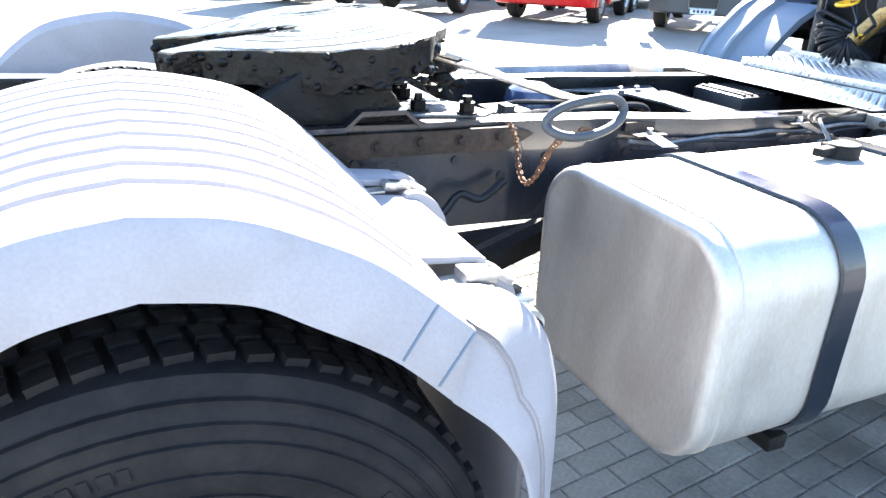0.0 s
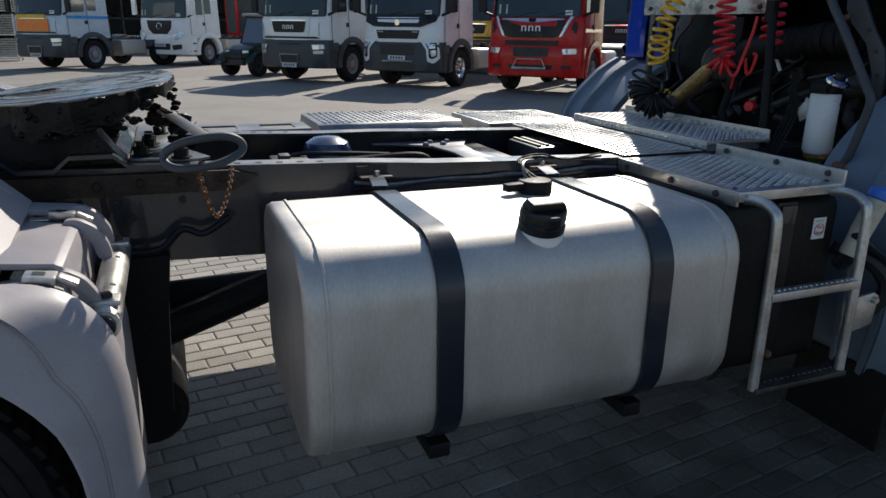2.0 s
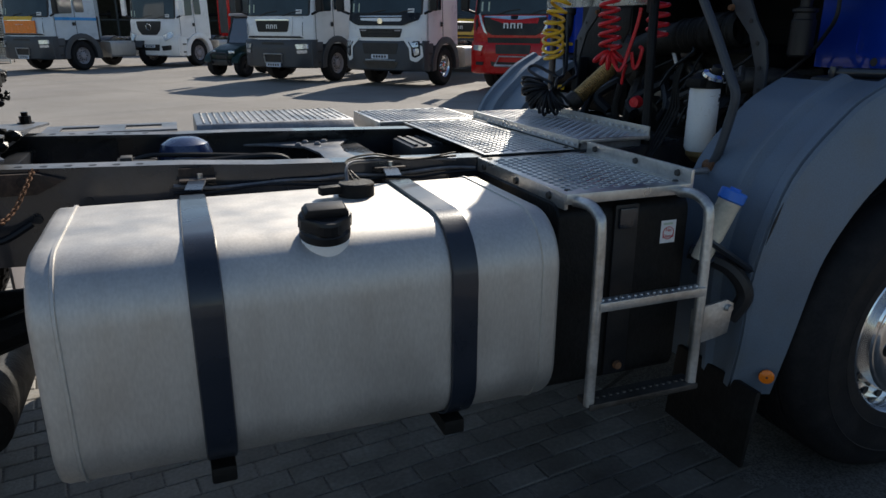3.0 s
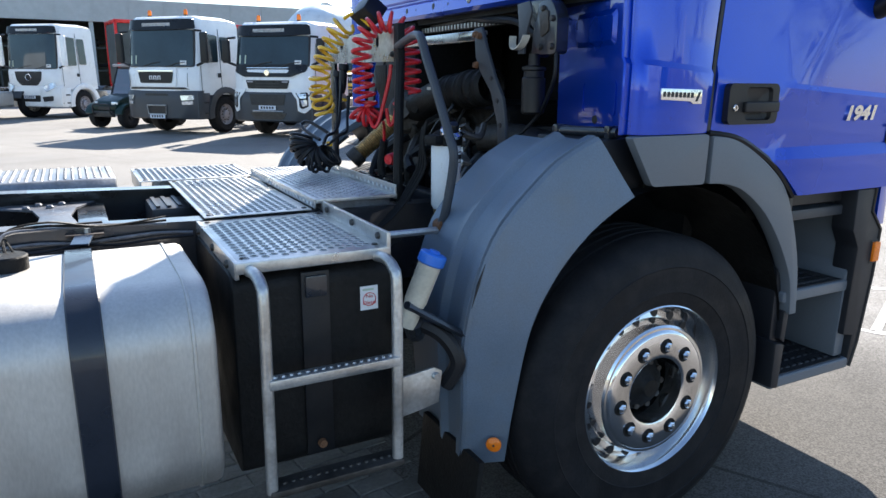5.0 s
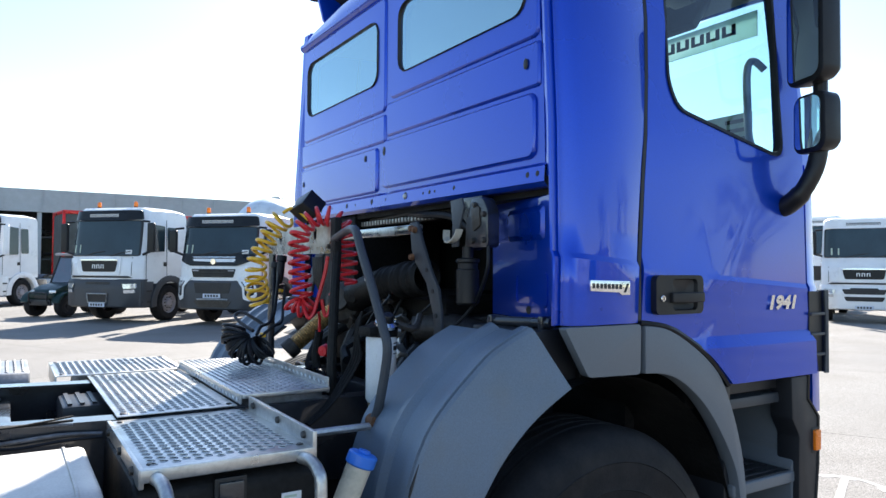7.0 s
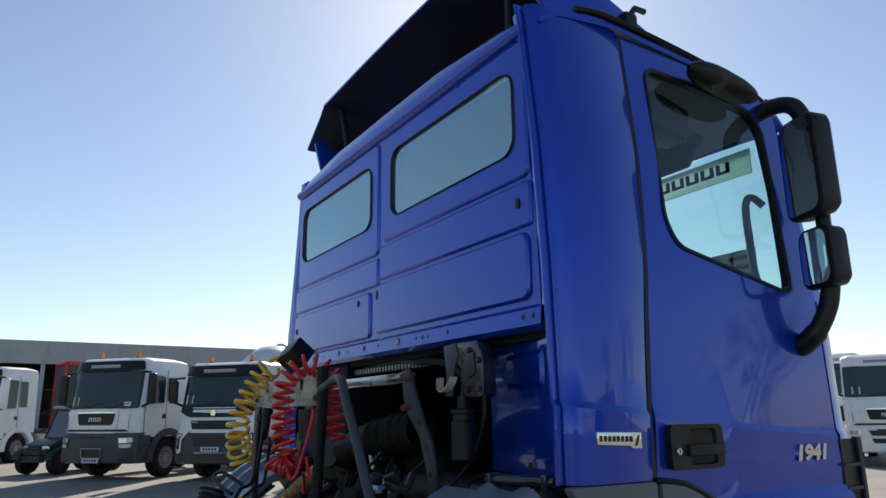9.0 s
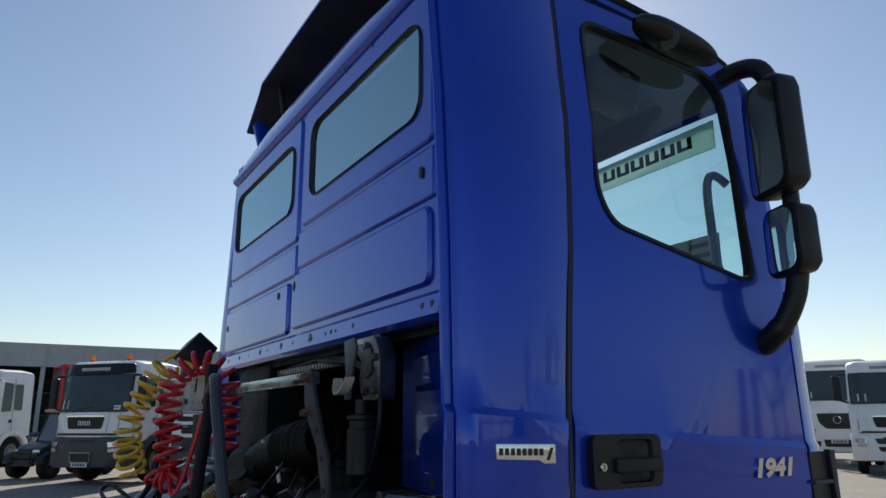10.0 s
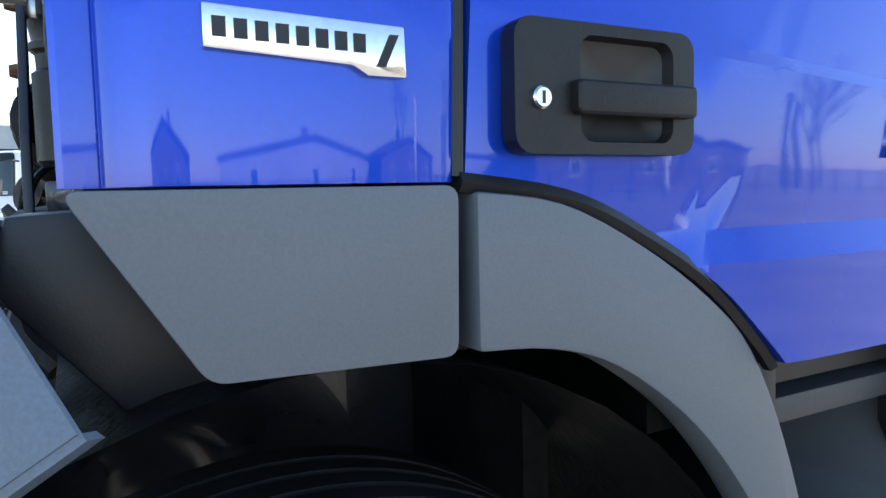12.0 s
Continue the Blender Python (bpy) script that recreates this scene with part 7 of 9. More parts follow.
for k in range(8):
    p = Vector((rg.uniform(-0.30, -0.18), rg.uniform(-0.50, 0.2), rg.uniform(1.1, 1.3)))
    part("wire", T(curve_pts([p, p + Vector((0.02, rg.uniform(-0.1, 0.1), 0.08)), p + Vector((0.05, rg.uniform(-0.2, 0.1), 0.16)), p + Vector((0.12, rg.uniform(-0.2, 0.1), 0.20))]), 0.006, seg=6), M["hose"], en)
for k in range(9):
    rg = random.Random(k + 20)
    y = -0.55 + 0.13 * k
    part("hose", T(curve_pts([(-0.30 + rg.uniform(-.05, .1), y, 1.05 + rg.uniform(0, .1)), (-0.26, y + rg.uniform(-.1, .1), 1.2), (-0.12, y + rg.uniform(-.12, .12), 1.32), (0.1, y, 1.40 + rg.uniform(-.1, .1))]), rg.uniform(0.012, 0.03)), M["hose"] if k % 3 else M["casting"], en)
part("manifold", T(curve_pts([(-0.25, -0.42, 1.32), (-0.12, -0.52, 1.33), (0.05, -0.58, 1.28)]), 0.05, seg=14), M["casting"], en)
part("bracket_beam", B(-0.35, -0.28, -0.62, 0.62, 0.98, 1.08, 0.01), M["frame"], en)
part("red_valve", L([(0, 0.03), (0.02, 0.03), (0.026, 0.0), (0, 0)], (-0.536, -0.245, 1.236), (-1, -0.5, 0), seg=14), M["red"], en)
duct = part("duct_strip", B(-0.075, -0.045, -0.30, 0.50, 1.760, 1.790, 0.008), M["casting"], en, "ribbed metal duct edge under the cab floor")
for i in range(26):
    part("rib", B(-0.080, -0.073, 0.47 - 0.03 * i, 0.482 - 0.03 * i, 1.764, 1.786, 0.002), M["steel"], duct)
# cab suspension unit hanging beside the bay panel
cu = new("cab_tilt_unit")
cu.parent = cab
cu.matrix_basis = Matrix.Translation((0.05, 0.07, 0.005))
tagged(cu, "dark bracket with a pale strap and damper under the cab wall")
part("body", prism(bmesh.new(), poly_round([(-0.80, 1.80), (-0.87, 1.802), (-0.905, 1.75), (-0.905, 1.625), (-0.80, 1.625), (-0.77, 1.68)], 0.02), "x", -0.25, -0.20, 0.008), M["frame"], cu)
part("bracket", prism(bmesh.new(), [(-0.62, 1.815), (-0.80, 1.815), (-0.79, 1.70), (-0.73, 1.62), (-0.69, 1.62), (-0.70, 1.72), (-0.62, 1.79)], "x", -0.20, -0.15, 0.004), M["frame"], cu)
bm = bmesh.new()
arc = [(-0.728 - 0.042 * math.cos(q), 1.690 - 0.048 * math.sin(q)) for q in (math.pi * (0.02 + 0.96 * i / 10) for i in range(11))]
sheet(bm, [[(-0.262 - 0.012 * math.sin(math.pi * i / 10), y, z) for i, (y, z) in enumerate(arc)], [(-0.292 - 0.012 * math.sin(math.pi * i / 10), y, z) for i, (y, z) in enumerate(arc)]], thick=(0, 0, 0.005))
part("strap", bm, M["clearp"], cu, "dull beige strap")
part("hanger_plate", prism(bmesh.new(), [(-0.685, 1.800), (-0.76, 1.806), (-0.775, 1.77), (-0.745, 1.70), (-0.735, 1.63), (-0.695, 1.63), (-0.70, 1.71)], "x", -0.262, -0.254, 0.002), M["bumper_grey"], cu, "grey hanger plate")
for y, z in ((-0.83, 1.775), (-0.885, 1.74), (-0.885, 1.65), (-0.82, 1.65)):
    part("bolt", L([(0, 0.012), (0.008, 0.012), (0.011, 0.004), (0.011, 0)], (-0.25, y, z), (-1, 0, 0), seg=8), M["casting"], cu)
part("cover_plate", prism(bmesh.new(), poly_round([(-0.81, 1.765), (-0.86, 1.77), (-0.865, 1.70), (-0.82, 1.68)], 0.012), "x", -0.256, -0.249, 0.002), M["casting"], cu, "grey cast cover plate")
part("damper", L([(0.035, 0), (0.042, 0.008), (0.042, 0.125), (0.036, 0.13), (0.036, 0.15), (0.043, 0.155), (0.043, 0.165), (0.02, 0.17), (0.02, 0.21)], (-0.23, -0.755, 1.42), (0, 0, 1), seg=18), M["black"], cu)
part("hose", T(curve_pts([(-0.24, -0.895, 1.63), (-0.245, -0.90, 1.56), (-0.235, -0.86, 1.50), (-0.22, -0.78, 1.42), (-0.25, -0.70, 1.34), (-0.27, -0.64, 1.30)]), 0.007), M["hose"], cu)
part("hose", T(curve_pts([(-0.12, -0.10, 1.80), (-0.14, -0.30, 1.78), (-0.14, -0.50, 1.76), (-0.12, -0.62, 1.70)]), 0.016), M["hose"], cu)
part("hose", T(curve_pts([(-0.10, 0.30, 1.79), (-0.13, 0.0, 1.79), (-0.13, -0.25, 1.80), (-0.10, -0.45, 1.79)]), 0.010), M["casting"], cu)

# ---- yard ----
S = 1500.0
bm = bmesh.new()
vs = [bm.verts.new(p) for p in ((-S, -S, -0.006), (S, -S, -0.006), (S, S, -0.006), (-S, S, -0.006))]
bm.faces.new(vs)
ground = part("ground", bm, M["ground"], None, "pale worn concrete yard with slab joints and stains", angle=0, kind="structure")
ground["category"] = "ground"
# hand-painted oval on the concrete
mk = bmesh.new()
c = Vector((3.28, -0.15, -0.0035))
for i in range(28):
    a0, a1 = 2 * math.pi * i / 28, 2 * math.pi * (i + 1) / 28
    w = 0.055 + 0.02 * math.sin(i * 1.9)
    q = [(0.62 - k, 0.40 - k) for k in (0, w)]
    mk.faces.new([mk.verts.new(c + Matrix.Rotation(radians(24), 3, "Z") @ Vector((u * math.cos(a), v * math.sin(a), 0))) for (u, v), a in ((q[0], a0), (q[0], a1), (q[1], a1), (q[1], a0))])
R3 = Matrix.Rotation(radians(24), 3, "Z")
mk.faces.new([mk.verts.new(c + R3 @ Vector(p)) for p in ((-0.55, -0.03, 0), (0.55, -0.025, 0), (0.55, 0.025, 0), (-0.55, 0.03, 0))])
tagged(part("painted_mark", mk, M["chalk"], None, "worn white oval painted on the concrete", angle=0), category="ground marking", kind="structure")

# ---- parked trucks ----
FACE = -138.0
WHEEL_MESH = {}


def plain_wheel(parent, x, y, s, R=0.52, rim=None):
    w = new("wheel")
    w.parent = parent
    w.matrix_basis = Matrix.Translation((x, y, R)) @ (Matrix() if s > 0 else Matrix.Rotation(math.pi, 4, "Z"))
    key = rim.name if rim else "d"
    if key not in WHEEL_MESH:
        ty = part("tyre", L([(0.29, -0.02), (0.36, 0.012), (0.45, 0.01), (R - 0.01, -0.03), (R, -0.05), (R, -0.26), (R - 0.02, -0.29), (0.29, -0.28)], (0, 0, 0), (0, 1, 0), seg=40, closed=True), M["tyre"], w)
        ri = part("rim", L([(0.295, -0.005), (0.28, -0.03), (0.265, -0.07), (0.21, -0.09), (0.19, -0.05), (0.12, -0.05), (0.115, 0.0), (0.09, 0.02), (0, 0.025)], (0, 0, 0), (0, 1, 0), seg=32), rim or M["pale"], w)
        small = []
        for i in range(10):
            a = 2 * math.pi * i / 10
            small.append(part("wheel_nut", L([(0.018, -0.05), (0.018, -0.025), (0, -0.02)], (0.155 * math.cos(a), 0, 0.155 * math.sin(a)), (0, 1, 0), seg=6), M["casting"], ri))
        for i in range(8):
            a = 2 * math.pi * i / 8
            small.append(part("hand_hole", L([(0, 0.004), (0.028, 0.004), (0.03, -0.004)], (0.236 * math.cos(a), -0.082, 0.236 * math.sin(a)), (0, 1, 0), seg=8), M["ink"], ri))
        nu = small
        WHEEL_MESH[key] = (ty, ri, nu)
    else:
        ty, ri, nu = WHEEL_MESH[key]
        again(ty, w)
        r2 = again(ri, w)
        for q in nu:
            again(q, r2)
    return w


def marks(bm, x, y0, y1, z, h, n, tilt=0.0):
    """A row of plain letter-sized bars."""
    w = (y1 - y0) / n
    for i in range(n):
        a, b = y0 + i * w, y0 + i * w + w * 0.72
        box(bm, x, x + 0.006, a, a + w * 0.2, z - h / 2, z + h / 2)
        box(bm, x, x + 0.006, b - w * 0.2, b, z - h / 2, z + h / 2)
        box(bm, x, x + 0.006, a, b, z + h / 2 - h * 0.22, z + h / 2)


def parked_truck(label, x, y, face, cabm, style, roof=3.15, lower=None, rear=(-3.6,), body=None, rim=None, beacons=True, box_body=False, mark=None, sill=1.86, visor=None, board=None, stripe=None, group="trucks parked in rows", size=1.0):
    """A parked truck; its front axle stands at x, y and it faces the angle in degrees."""
    t = thing("parked_truck", label, "truck", group, at=Matrix.Translation((x, y, 0)) @ Matrix.Rotation(radians(face), 4, "Z") @ Matrix.Scale(size, 4))
    low = lower or M["bumper_grey"]
    W = 1.21
    bz = 1.18
    # cab: front profile rounded in plan and in height
    rows = []
    prof = [(1.40, bz - 0.1), (1.41, 1.30), (1.40, 1.75), (1.36, 1.80), (1.22, roof - 0.42), (1.18, roof - 0.30), (1.12, roof - 0.08), (1.02, roof - 0.015), (0.85, roof), (-0.3, roof + 0.02), (-0.72, roof - 0.02), (-0.78, roof - 0.12), (-0.78, bz - 0.1)]
    ys = (-W, -W + 0.004, -W + 0.05, -W + 0.22, -0.6, 0, 0.6, W - 0.22, W - 0.05, W - 0.004, W)
    for k, yv in enumerate(ys):
        e = abs(yv) / W
        inset = 0.30 * max(0, (e - 0.55) / 0.45) ** 2.4
        rows.append([(px - (inset if px > 0.4 else 0), yv * (1 - 0.05 * max(0, (pz - 1.9) / 1.2)), pz - (0.08 * max(0, e - 0.88) / 0.12 if pz > roof - 0.2 else 0)) for px, pz in prof])
    bm = sheet(bmesh.new(), rows)
    for i in (0, -1):
        vv = [bm.verts.new(p) for p in rows[i]]
        bm.faces.new(vv)
    bmesh.ops.remove_doubles(bm, verts=bm.verts, dist=1e-4)
    part("cab_shell", bm, cabm, t, angle=40)

    def front_x(yv, z):
        e = abs(yv) / W
        inset = 0.30 * max(0, (e - 0.55) / 0.45) ** 2.4
        return interp(z, [(1.08, 1.40), (1.30, 1.41), (1.75, 1.40), (1.80, 1.36), (roof - 0.42, 1.22), (roof - 0.30, 1.18), (roof - 0.08, 1.12), (roof, 0.95)]) - inset

    def front_field(name, y0, y1, z0, z1, material, off=0.012, lab="", n=9, narrow=0.0, parent=None):
        rr = []
        for z in (z0, (z0 + z1) / 2, z1):
            k = 1 - narrow * (1 - (z - z0) / (z1 - z0))
            rr.append([(front_x(yv * k, z) + off, yv * k, z) for yv in [y0 + (y1 - y0) * i / n for i in range(n + 1)]])
        return part(name, sheet(bmesh.new(), rr, thick=(-0.03, 0, 0)), material, parent or t, lab)

    SLICES = [(1000 * u, 1000.0) for u in (-1.08, -1.0, -0.92, -0.83, -0.72, 0.72, 0.83, 0.92, 1.0, 1.08)]

    def bump_x(yv, z):
        d = interp(z, [(0.42, -0.06), (0.46, 0.0), (0.9, 0.03), (1.14, 0.02), (1.20, -0.02)])
        return 1.42 + d - 0.30 * max(0, (abs(yv) / 1.25 - 0.6) / 0.4) ** 2.2

    def front_poly(name, pts, material, off=0.012, lab="", r=0.03, on=front_x, parent=None):
        """A flat piece of the front with a drawn outline, bent to the front's curve."""
        pts = poly_round(pts, r, 3) if r else pts
        return part(name, plate(bmesh.new(), pts, [], lambda yv, z: (on(yv, z) + off, yv, z), SLICES, thick=(-0.03, 0, 0)), material, parent or t, lab, angle=25)

    def both(name, pts, material, off=0.012, lab="", r=0.03, on=front_x):
        for q in (-1, 1):
            front_poly(name, [(q * u, v) for u, v in pts][:: q], material, off, lab, r, on)

    wz0, wz1 = sill, roof - 0.40
    front_poly("windscreen_seal", [(-1.13, wz0 - 0.03), (1.13, wz0 - 0.03), (1.11, wz1 + 0.02), (-1.11, wz1 + 0.02)], M["ink"], 0.004, r=0.07)
    front_poly("windscreen", [(-1.10, wz0), (1.10, wz0), (1.08, wz1), (-1.08, wz1)], M["screen"], 0.009, "dark windscreen", 0.06)
    vz0, vz1 = roof - 0.385, roof - 0.10
    front_poly("sun_visor", [(-1.13, vz0 + 0.03), (-0.6, vz0), (0.6, vz0), (1.13, vz0 + 0.03), (1.08, vz1), (-1.08, vz1)], visor or M["truck_black"], 0.06, "sun visor with marks", 0.04)
    bm = bmesh.new()
    marks(bm, front_x(0, roof - 0.26) + 0.065, -0.48, 0.48, roof - 0.245, 0.085, 13)
    part("visor_mark", bm, M["label"] if not visor else M["truck_grey"], t)
    for yy in (-0.5, 0.35):
        wp = T([(front_x(yy, wz0) + 0.03, yy, wz0 - 0.03), (front_x(yy, wz0 + 0.05) + 0.02, yy + 0.30, wz0 + 0.06), (front_x(yy, wz0 + 0.1) + 0.02, yy + 0.62, wz0 + 0.10)], 0.012, seg=5)
        part("wiper", wp, M["ink"], t)
    for yy, w, z0, z1, pm in ((-0.92, 0.24, 0.06, 0.28, "greenink"), (0.80, 0.16, 0.03, 0.14, "label")):
        card = bmesh.new()
        sheet(card, [[(front_x(y2, z) + 0.016, y2, z) for y2 in (yy, yy + w)] for z in (wz0 + z0, wz0 + z1)])
        part("paper_card", card, M[pm], t)
    # front by style
    if style == "panel":
        front_poly("grille_surround", [(-0.72, 1.80), (0.72, 1.80), (0.68, 1.31), (-0.68, 1.31)], cabm, 0.016, r=0.08)
        front_poly("grille", [(-0.60, 1.70), (0.60, 1.70), (0.53, 1.40), (-0.53, 1.40)], M["truck_black"], 0.024, "black grille panel", 0.05)
        bm = bmesh.new()
        marks(bm, front_x(0, 1.55) + 0.026, -0.21, 0.21, 1.545, 0.11, 3)
        part("grille_mark", bm, mark or M["label"], t)
        front_poly("grille_trim", [(-0.61, 1.71), (0.61, 1.71), (0.60, 1.735), (0, 1.755), (-0.60, 1.735)], M["chrome"], 0.026, r=0.0)
        front_poly("panel_gap", [(-1.02, 1.235), (1.02, 1.235), (0.90, 1.29), (-0.90, 1.29)], M["ink"], 0.010, r=0.0)
        front_poly("lower_intake", [(-0.40, 1.06), (0.40, 1.06), (0.38, 1.12), (-0.38, 1.12)], M["ink"], 0.010, r=0.02, on=bump_x)
        if lower:
            front_poly("lower_intake", [(-0.62, 1.08), (0.62, 1.08), (0.54, 0.92), (-0.54, 0.92)], M["ink"], 0.012, "black lower intake", 0.04, bump_x)
            front_poly("lower_intake", [(-0.56, 0.84), (0.56, 0.84), (0.50, 0.70), (-0.50, 0.70)], M["ink"], 0.012, "black lower intake", 0.04, bump_x)
        else:
            front_poly("step_recess", [(-0.34, 0.82), (0.34, 0.82), (0.30, 0.56), (-0.30, 0.56)], M["ink"], 0.006, r=0.03, on=bump_x)
        for q in (-1, 1):
            part("corner_vane", T([(front_x(q * 0.99, z) + 0.012, q * 0.99, z) for z in (1.30, 1.55, 1.80)], 0.007, seg=5), M["ink"], t)
    elif style == "lattice":
        front_poly("grille_band", [(-1.10, 1.90), (1.10, 1.90), (1.08, 1.72), (0.70, 1.58), (-0.70, 1.58), (-1.08, 1.72)], M["truck_black"], 0.018, "black upper grille band", 0.05)
        front_poly("trim_line", [(-0.62, 1.80), (0.62, 1.80), (0.66, 1.825), (-0.66, 1.825)], M["headlight"], 0.026, r=0.0)
        part("emblem", L([(0.075, 0), (0.075, 0.012), (0.050, 0.012), (0.050, 0.004), (0, 0.004)], (front_x(0, 1.69) + 0.020, 0, 1.69), (1, 0, 0), seg=20), M["chrome"], t, "round ring emblem")
        front_poly("middle_grille", [(-0.66, 1.50), (0.66, 1.50), (0.60, 1.28), (-0.60, 1.28)], M["truck_black"], 0.014, r=0.03)
        for z in (1.32, 1.40):
            front_poly("slat", [(-0.36, z), (0.36, z), (0.36, z + 0.03), (-0.36, z + 0.03)], M["ink"], 0.022, r=0.0)
        for y0 in (-0.62, 0.44):
            front_poly("side_mark", [(y0, 1.44), (y0 + 0.18, 1.44), (y0 + 0.18, 1.475), (y0, 1.475)], M["pale"], 0.020, r=0.0)
        front_poly("lower_grille", [(-0.56, 1.14), (0.56, 1.14), (0.50, 0.86), (-0.50, 0.86)], M["ink"], 0.010, r=0.03, on=bump_x)
        for z in (0.93, 1.03):
            front_poly("slat", [(-0.50, z), (0.50, z), (0.50, z + 0.03), (-0.50, z + 0.03)], M["truck_grey"], 0.018, r=0.0, on=bump_x)
        both("corner_frame", [(0.66, 1.27), (1.14, 1.29), (1.19, 0.80), (1.05, 0.66), (0.90, 0.72), (0.88, 1.02)], cabm, 0.014, "white front corner trim", 0.04, bump_x)
        both("lamp_recess", [(0.84, 1.18), (1.11, 1.20), (1.14, 0.84), (1.02, 0.77), (0.95, 0.82), (0.94, 1.04)], M["truck_black"], 0.022, "", 0.03, bump_x)
        both("headlight", [(0.90, 1.15), (1.09, 1.17), (1.10, 1.05), (0.97, 1.04)], M["headlight"], 0.030, "clear headlight", 0.02, bump_x)
        both("headlight", [(0.98, 1.00), (1.11, 1.01), (1.12, 0.87), (1.02, 0.83)], M["headlight"], 0.030, "clear headlight", 0.02, bump_x)
        front_poly("skid_plate", [(-0.56, 0.66), (0.56, 0.66), (0.44, 0.50), (-0.44, 0.50)], M["casting"], 0.016, "dull grey lower guard plate", 0.02, bump_x)
        part("skid_bar", T([(1.455, -0.46, 0.70), (1.47, 0.0, 0.71), (1.455, 0.46, 0.70)], 0.022), M["steel"], t, "pale lower guard bar")
    elif style == "red":
        front_poly("grille", [(-0.84, 1.78), (0.84, 1.78), (0.72, 1.45), (0.58, 1.36), (-0.58, 1.36), (-0.72, 1.45)], M["truck_black"], 0.016, "black grille panel with white marks", 0.04)
        both("grille_wing", [(0.93, 1.86), (1.0, 1.86), (0.78, 1.42), (0.70, 1.38)], M["headlight"], 0.022, "pale angled trim", 0.0)
        front_poly("grille_trim", [(-0.80, 1.785), (-0.12, 1.72), (0.12, 1.72), (0.80, 1.785), (0.80, 1.81), (-0.80, 1.81)], M["chrome"], 0.026, r=0.0)
        front_poly("emblem", [(-0.08, 1.74), (0.08, 1.74), (0.10, 1.81), (-0.10, 1.81)], M["truck_black"], 0.034, r=0.02)
        bm = bmesh.new()
        marks(bm, front_x(0, 1.56) + 0.020, -0.27, 0.27, 1.58, 0.125, 3)
        part("grille_mark", bm, M["label"], t)
        front_poly("lower_grille", [(-0.70, 1.30), (0.70, 1.30), (0.56, 0.62), (-0.56, 0.62)], M["truck_black"], 0.012, "black lower grille", 0.03, bump_x)
        front_poly("lower_mesh", [(-0.46, 1.14), (0.46, 1.14), (0.44, 0.92), (-0.44, 0.92)], M["ink"], 0.020, r=0.03, on=bump_x)
        both("fog_slot", [(0.78, 0.72), (1.02, 0.72), (1.02, 0.64), (0.80, 0.64)], M["ink"], 0.014, "", 0.02, bump_x)
        both("corner_intake", [(1.02, 1.78), (1.10, 1.70), (1.08, 1.46), (0.98, 1.58)], M["ink"], 0.016, "", 0.02)
        part("bull_bar", T([(1.53, -0.42, 0.66), (1.53, -0.32, 0.86), (1.53, 0.32, 0.86), (1.53, 0.42, 0.66)], 0.018), M["steel"], t, "steel guard bar")
        part("bull_bar", T([(1.53, -0.44, 0.64), (1.53, 0.44, 0.64)], 0.034), M["steel"], t)
        for q in (-1, 1):
            part("side_flash", B(-0.6, 0.95, min(q * 1.213, q * 1.219), max(q * 1.213, q * 1.219), 1.50, 1.58), M["headlight"], t, "silver side flash")
    else:
        front_poly("grille", [(-0.62, 1.74), (0.62, 1.74), (0.56, 1.42), (0.36, 1.22), (-0.36, 1.22), (-0.56, 1.42)], M["truck_grey"], 0.016, "dark slatted grille", 0.05)
        for z, w in ((1.30, 0.38), (1.40, 0.48), (1.50, 0.53), (1.60, 0.55)):
            front_poly("slat", [(-w, z), (w, z), (w, z + 0.028), (-w, z + 0.028)], M["ink"], 0.026, r=0.0)
        part("emblem", T([Vector((front_x(0, 1.5) + 0.03, 0.12 * math.cos(a), 1.52 + 0.12 * math.sin(a))) for a in (2 * math.pi * i / 20 for i in range(20))], 0.012, closed=True), M["chrome"], t, "ring emblem")
        both("headlight", [(0.66, 1.20), (1.06, 1.36), (1.10, 1.16), (0.80, 0.98)], M["headlight"], 0.050, "clear slanted headlight", 0.04, bump_x)
        both("lower_intake", [(0.56, 0.80), (1.0, 0.84), (0.98, 0.66), (0.60, 0.62)], M["ink"], 0.012, "", 0.03, bump_x)
        front_poly("lower_intake", [(-0.48, 0.86), (0.48, 0.86), (0.44, 0.62), (-0.44, 0.62)], M["ink"], 0.010, "", 0.04, bump_x)
    if board:
        front_poly("front_board", [(-0.75, 1.30), (0.75, 1.30), (0.75, 1.72), (-0.75, 1.72)], board, 0.034, "orange board on the front", 0.02)
        front_poly("front_board", [(-0.78, 1.74), (0.60, 1.74), (0.60, 1.86), (-0.78, 1.86)], M["yellow"], 0.034, "yellow board on the front", 0.02)
    if stripe:
        for q in (-1, 1):
            part("side_stripe", B(-0.76, 1.0, min(q * 1.212, q * 1.218), max(q * 1.212, q * 1.218), 1.74, 1.84), stripe, t, "blue side stripe")
    # bumper and lamps
    bump = low if style != "star" else cabm
    if style == "red":
        bump = cabm
    rr = []
    for z, d in ((0.42, -0.06), (0.46, 0.0), (0.9, 0.03), (1.14, 0.02), (1.20, -0.02)):
        rr.append([(1.42 + d - 0.30 * max(0, (abs(yv) / 1.25 - 0.6) / 0.4) ** 2.2, yv, z) for yv in (-1.25, -1.2, -1.0, -0.7, -0.3, 0.3, 0.7, 1.0, 1.2, 1.25)])
    part("bumper", sheet(bmesh.new(), rr, thick=(-0.12, 0, 0)), bump, t, angle=50)
    part("bumper_gap", B(1.0, 1.36, -0.5, 0.5, 0.5, 0.78), M["ink"], t)
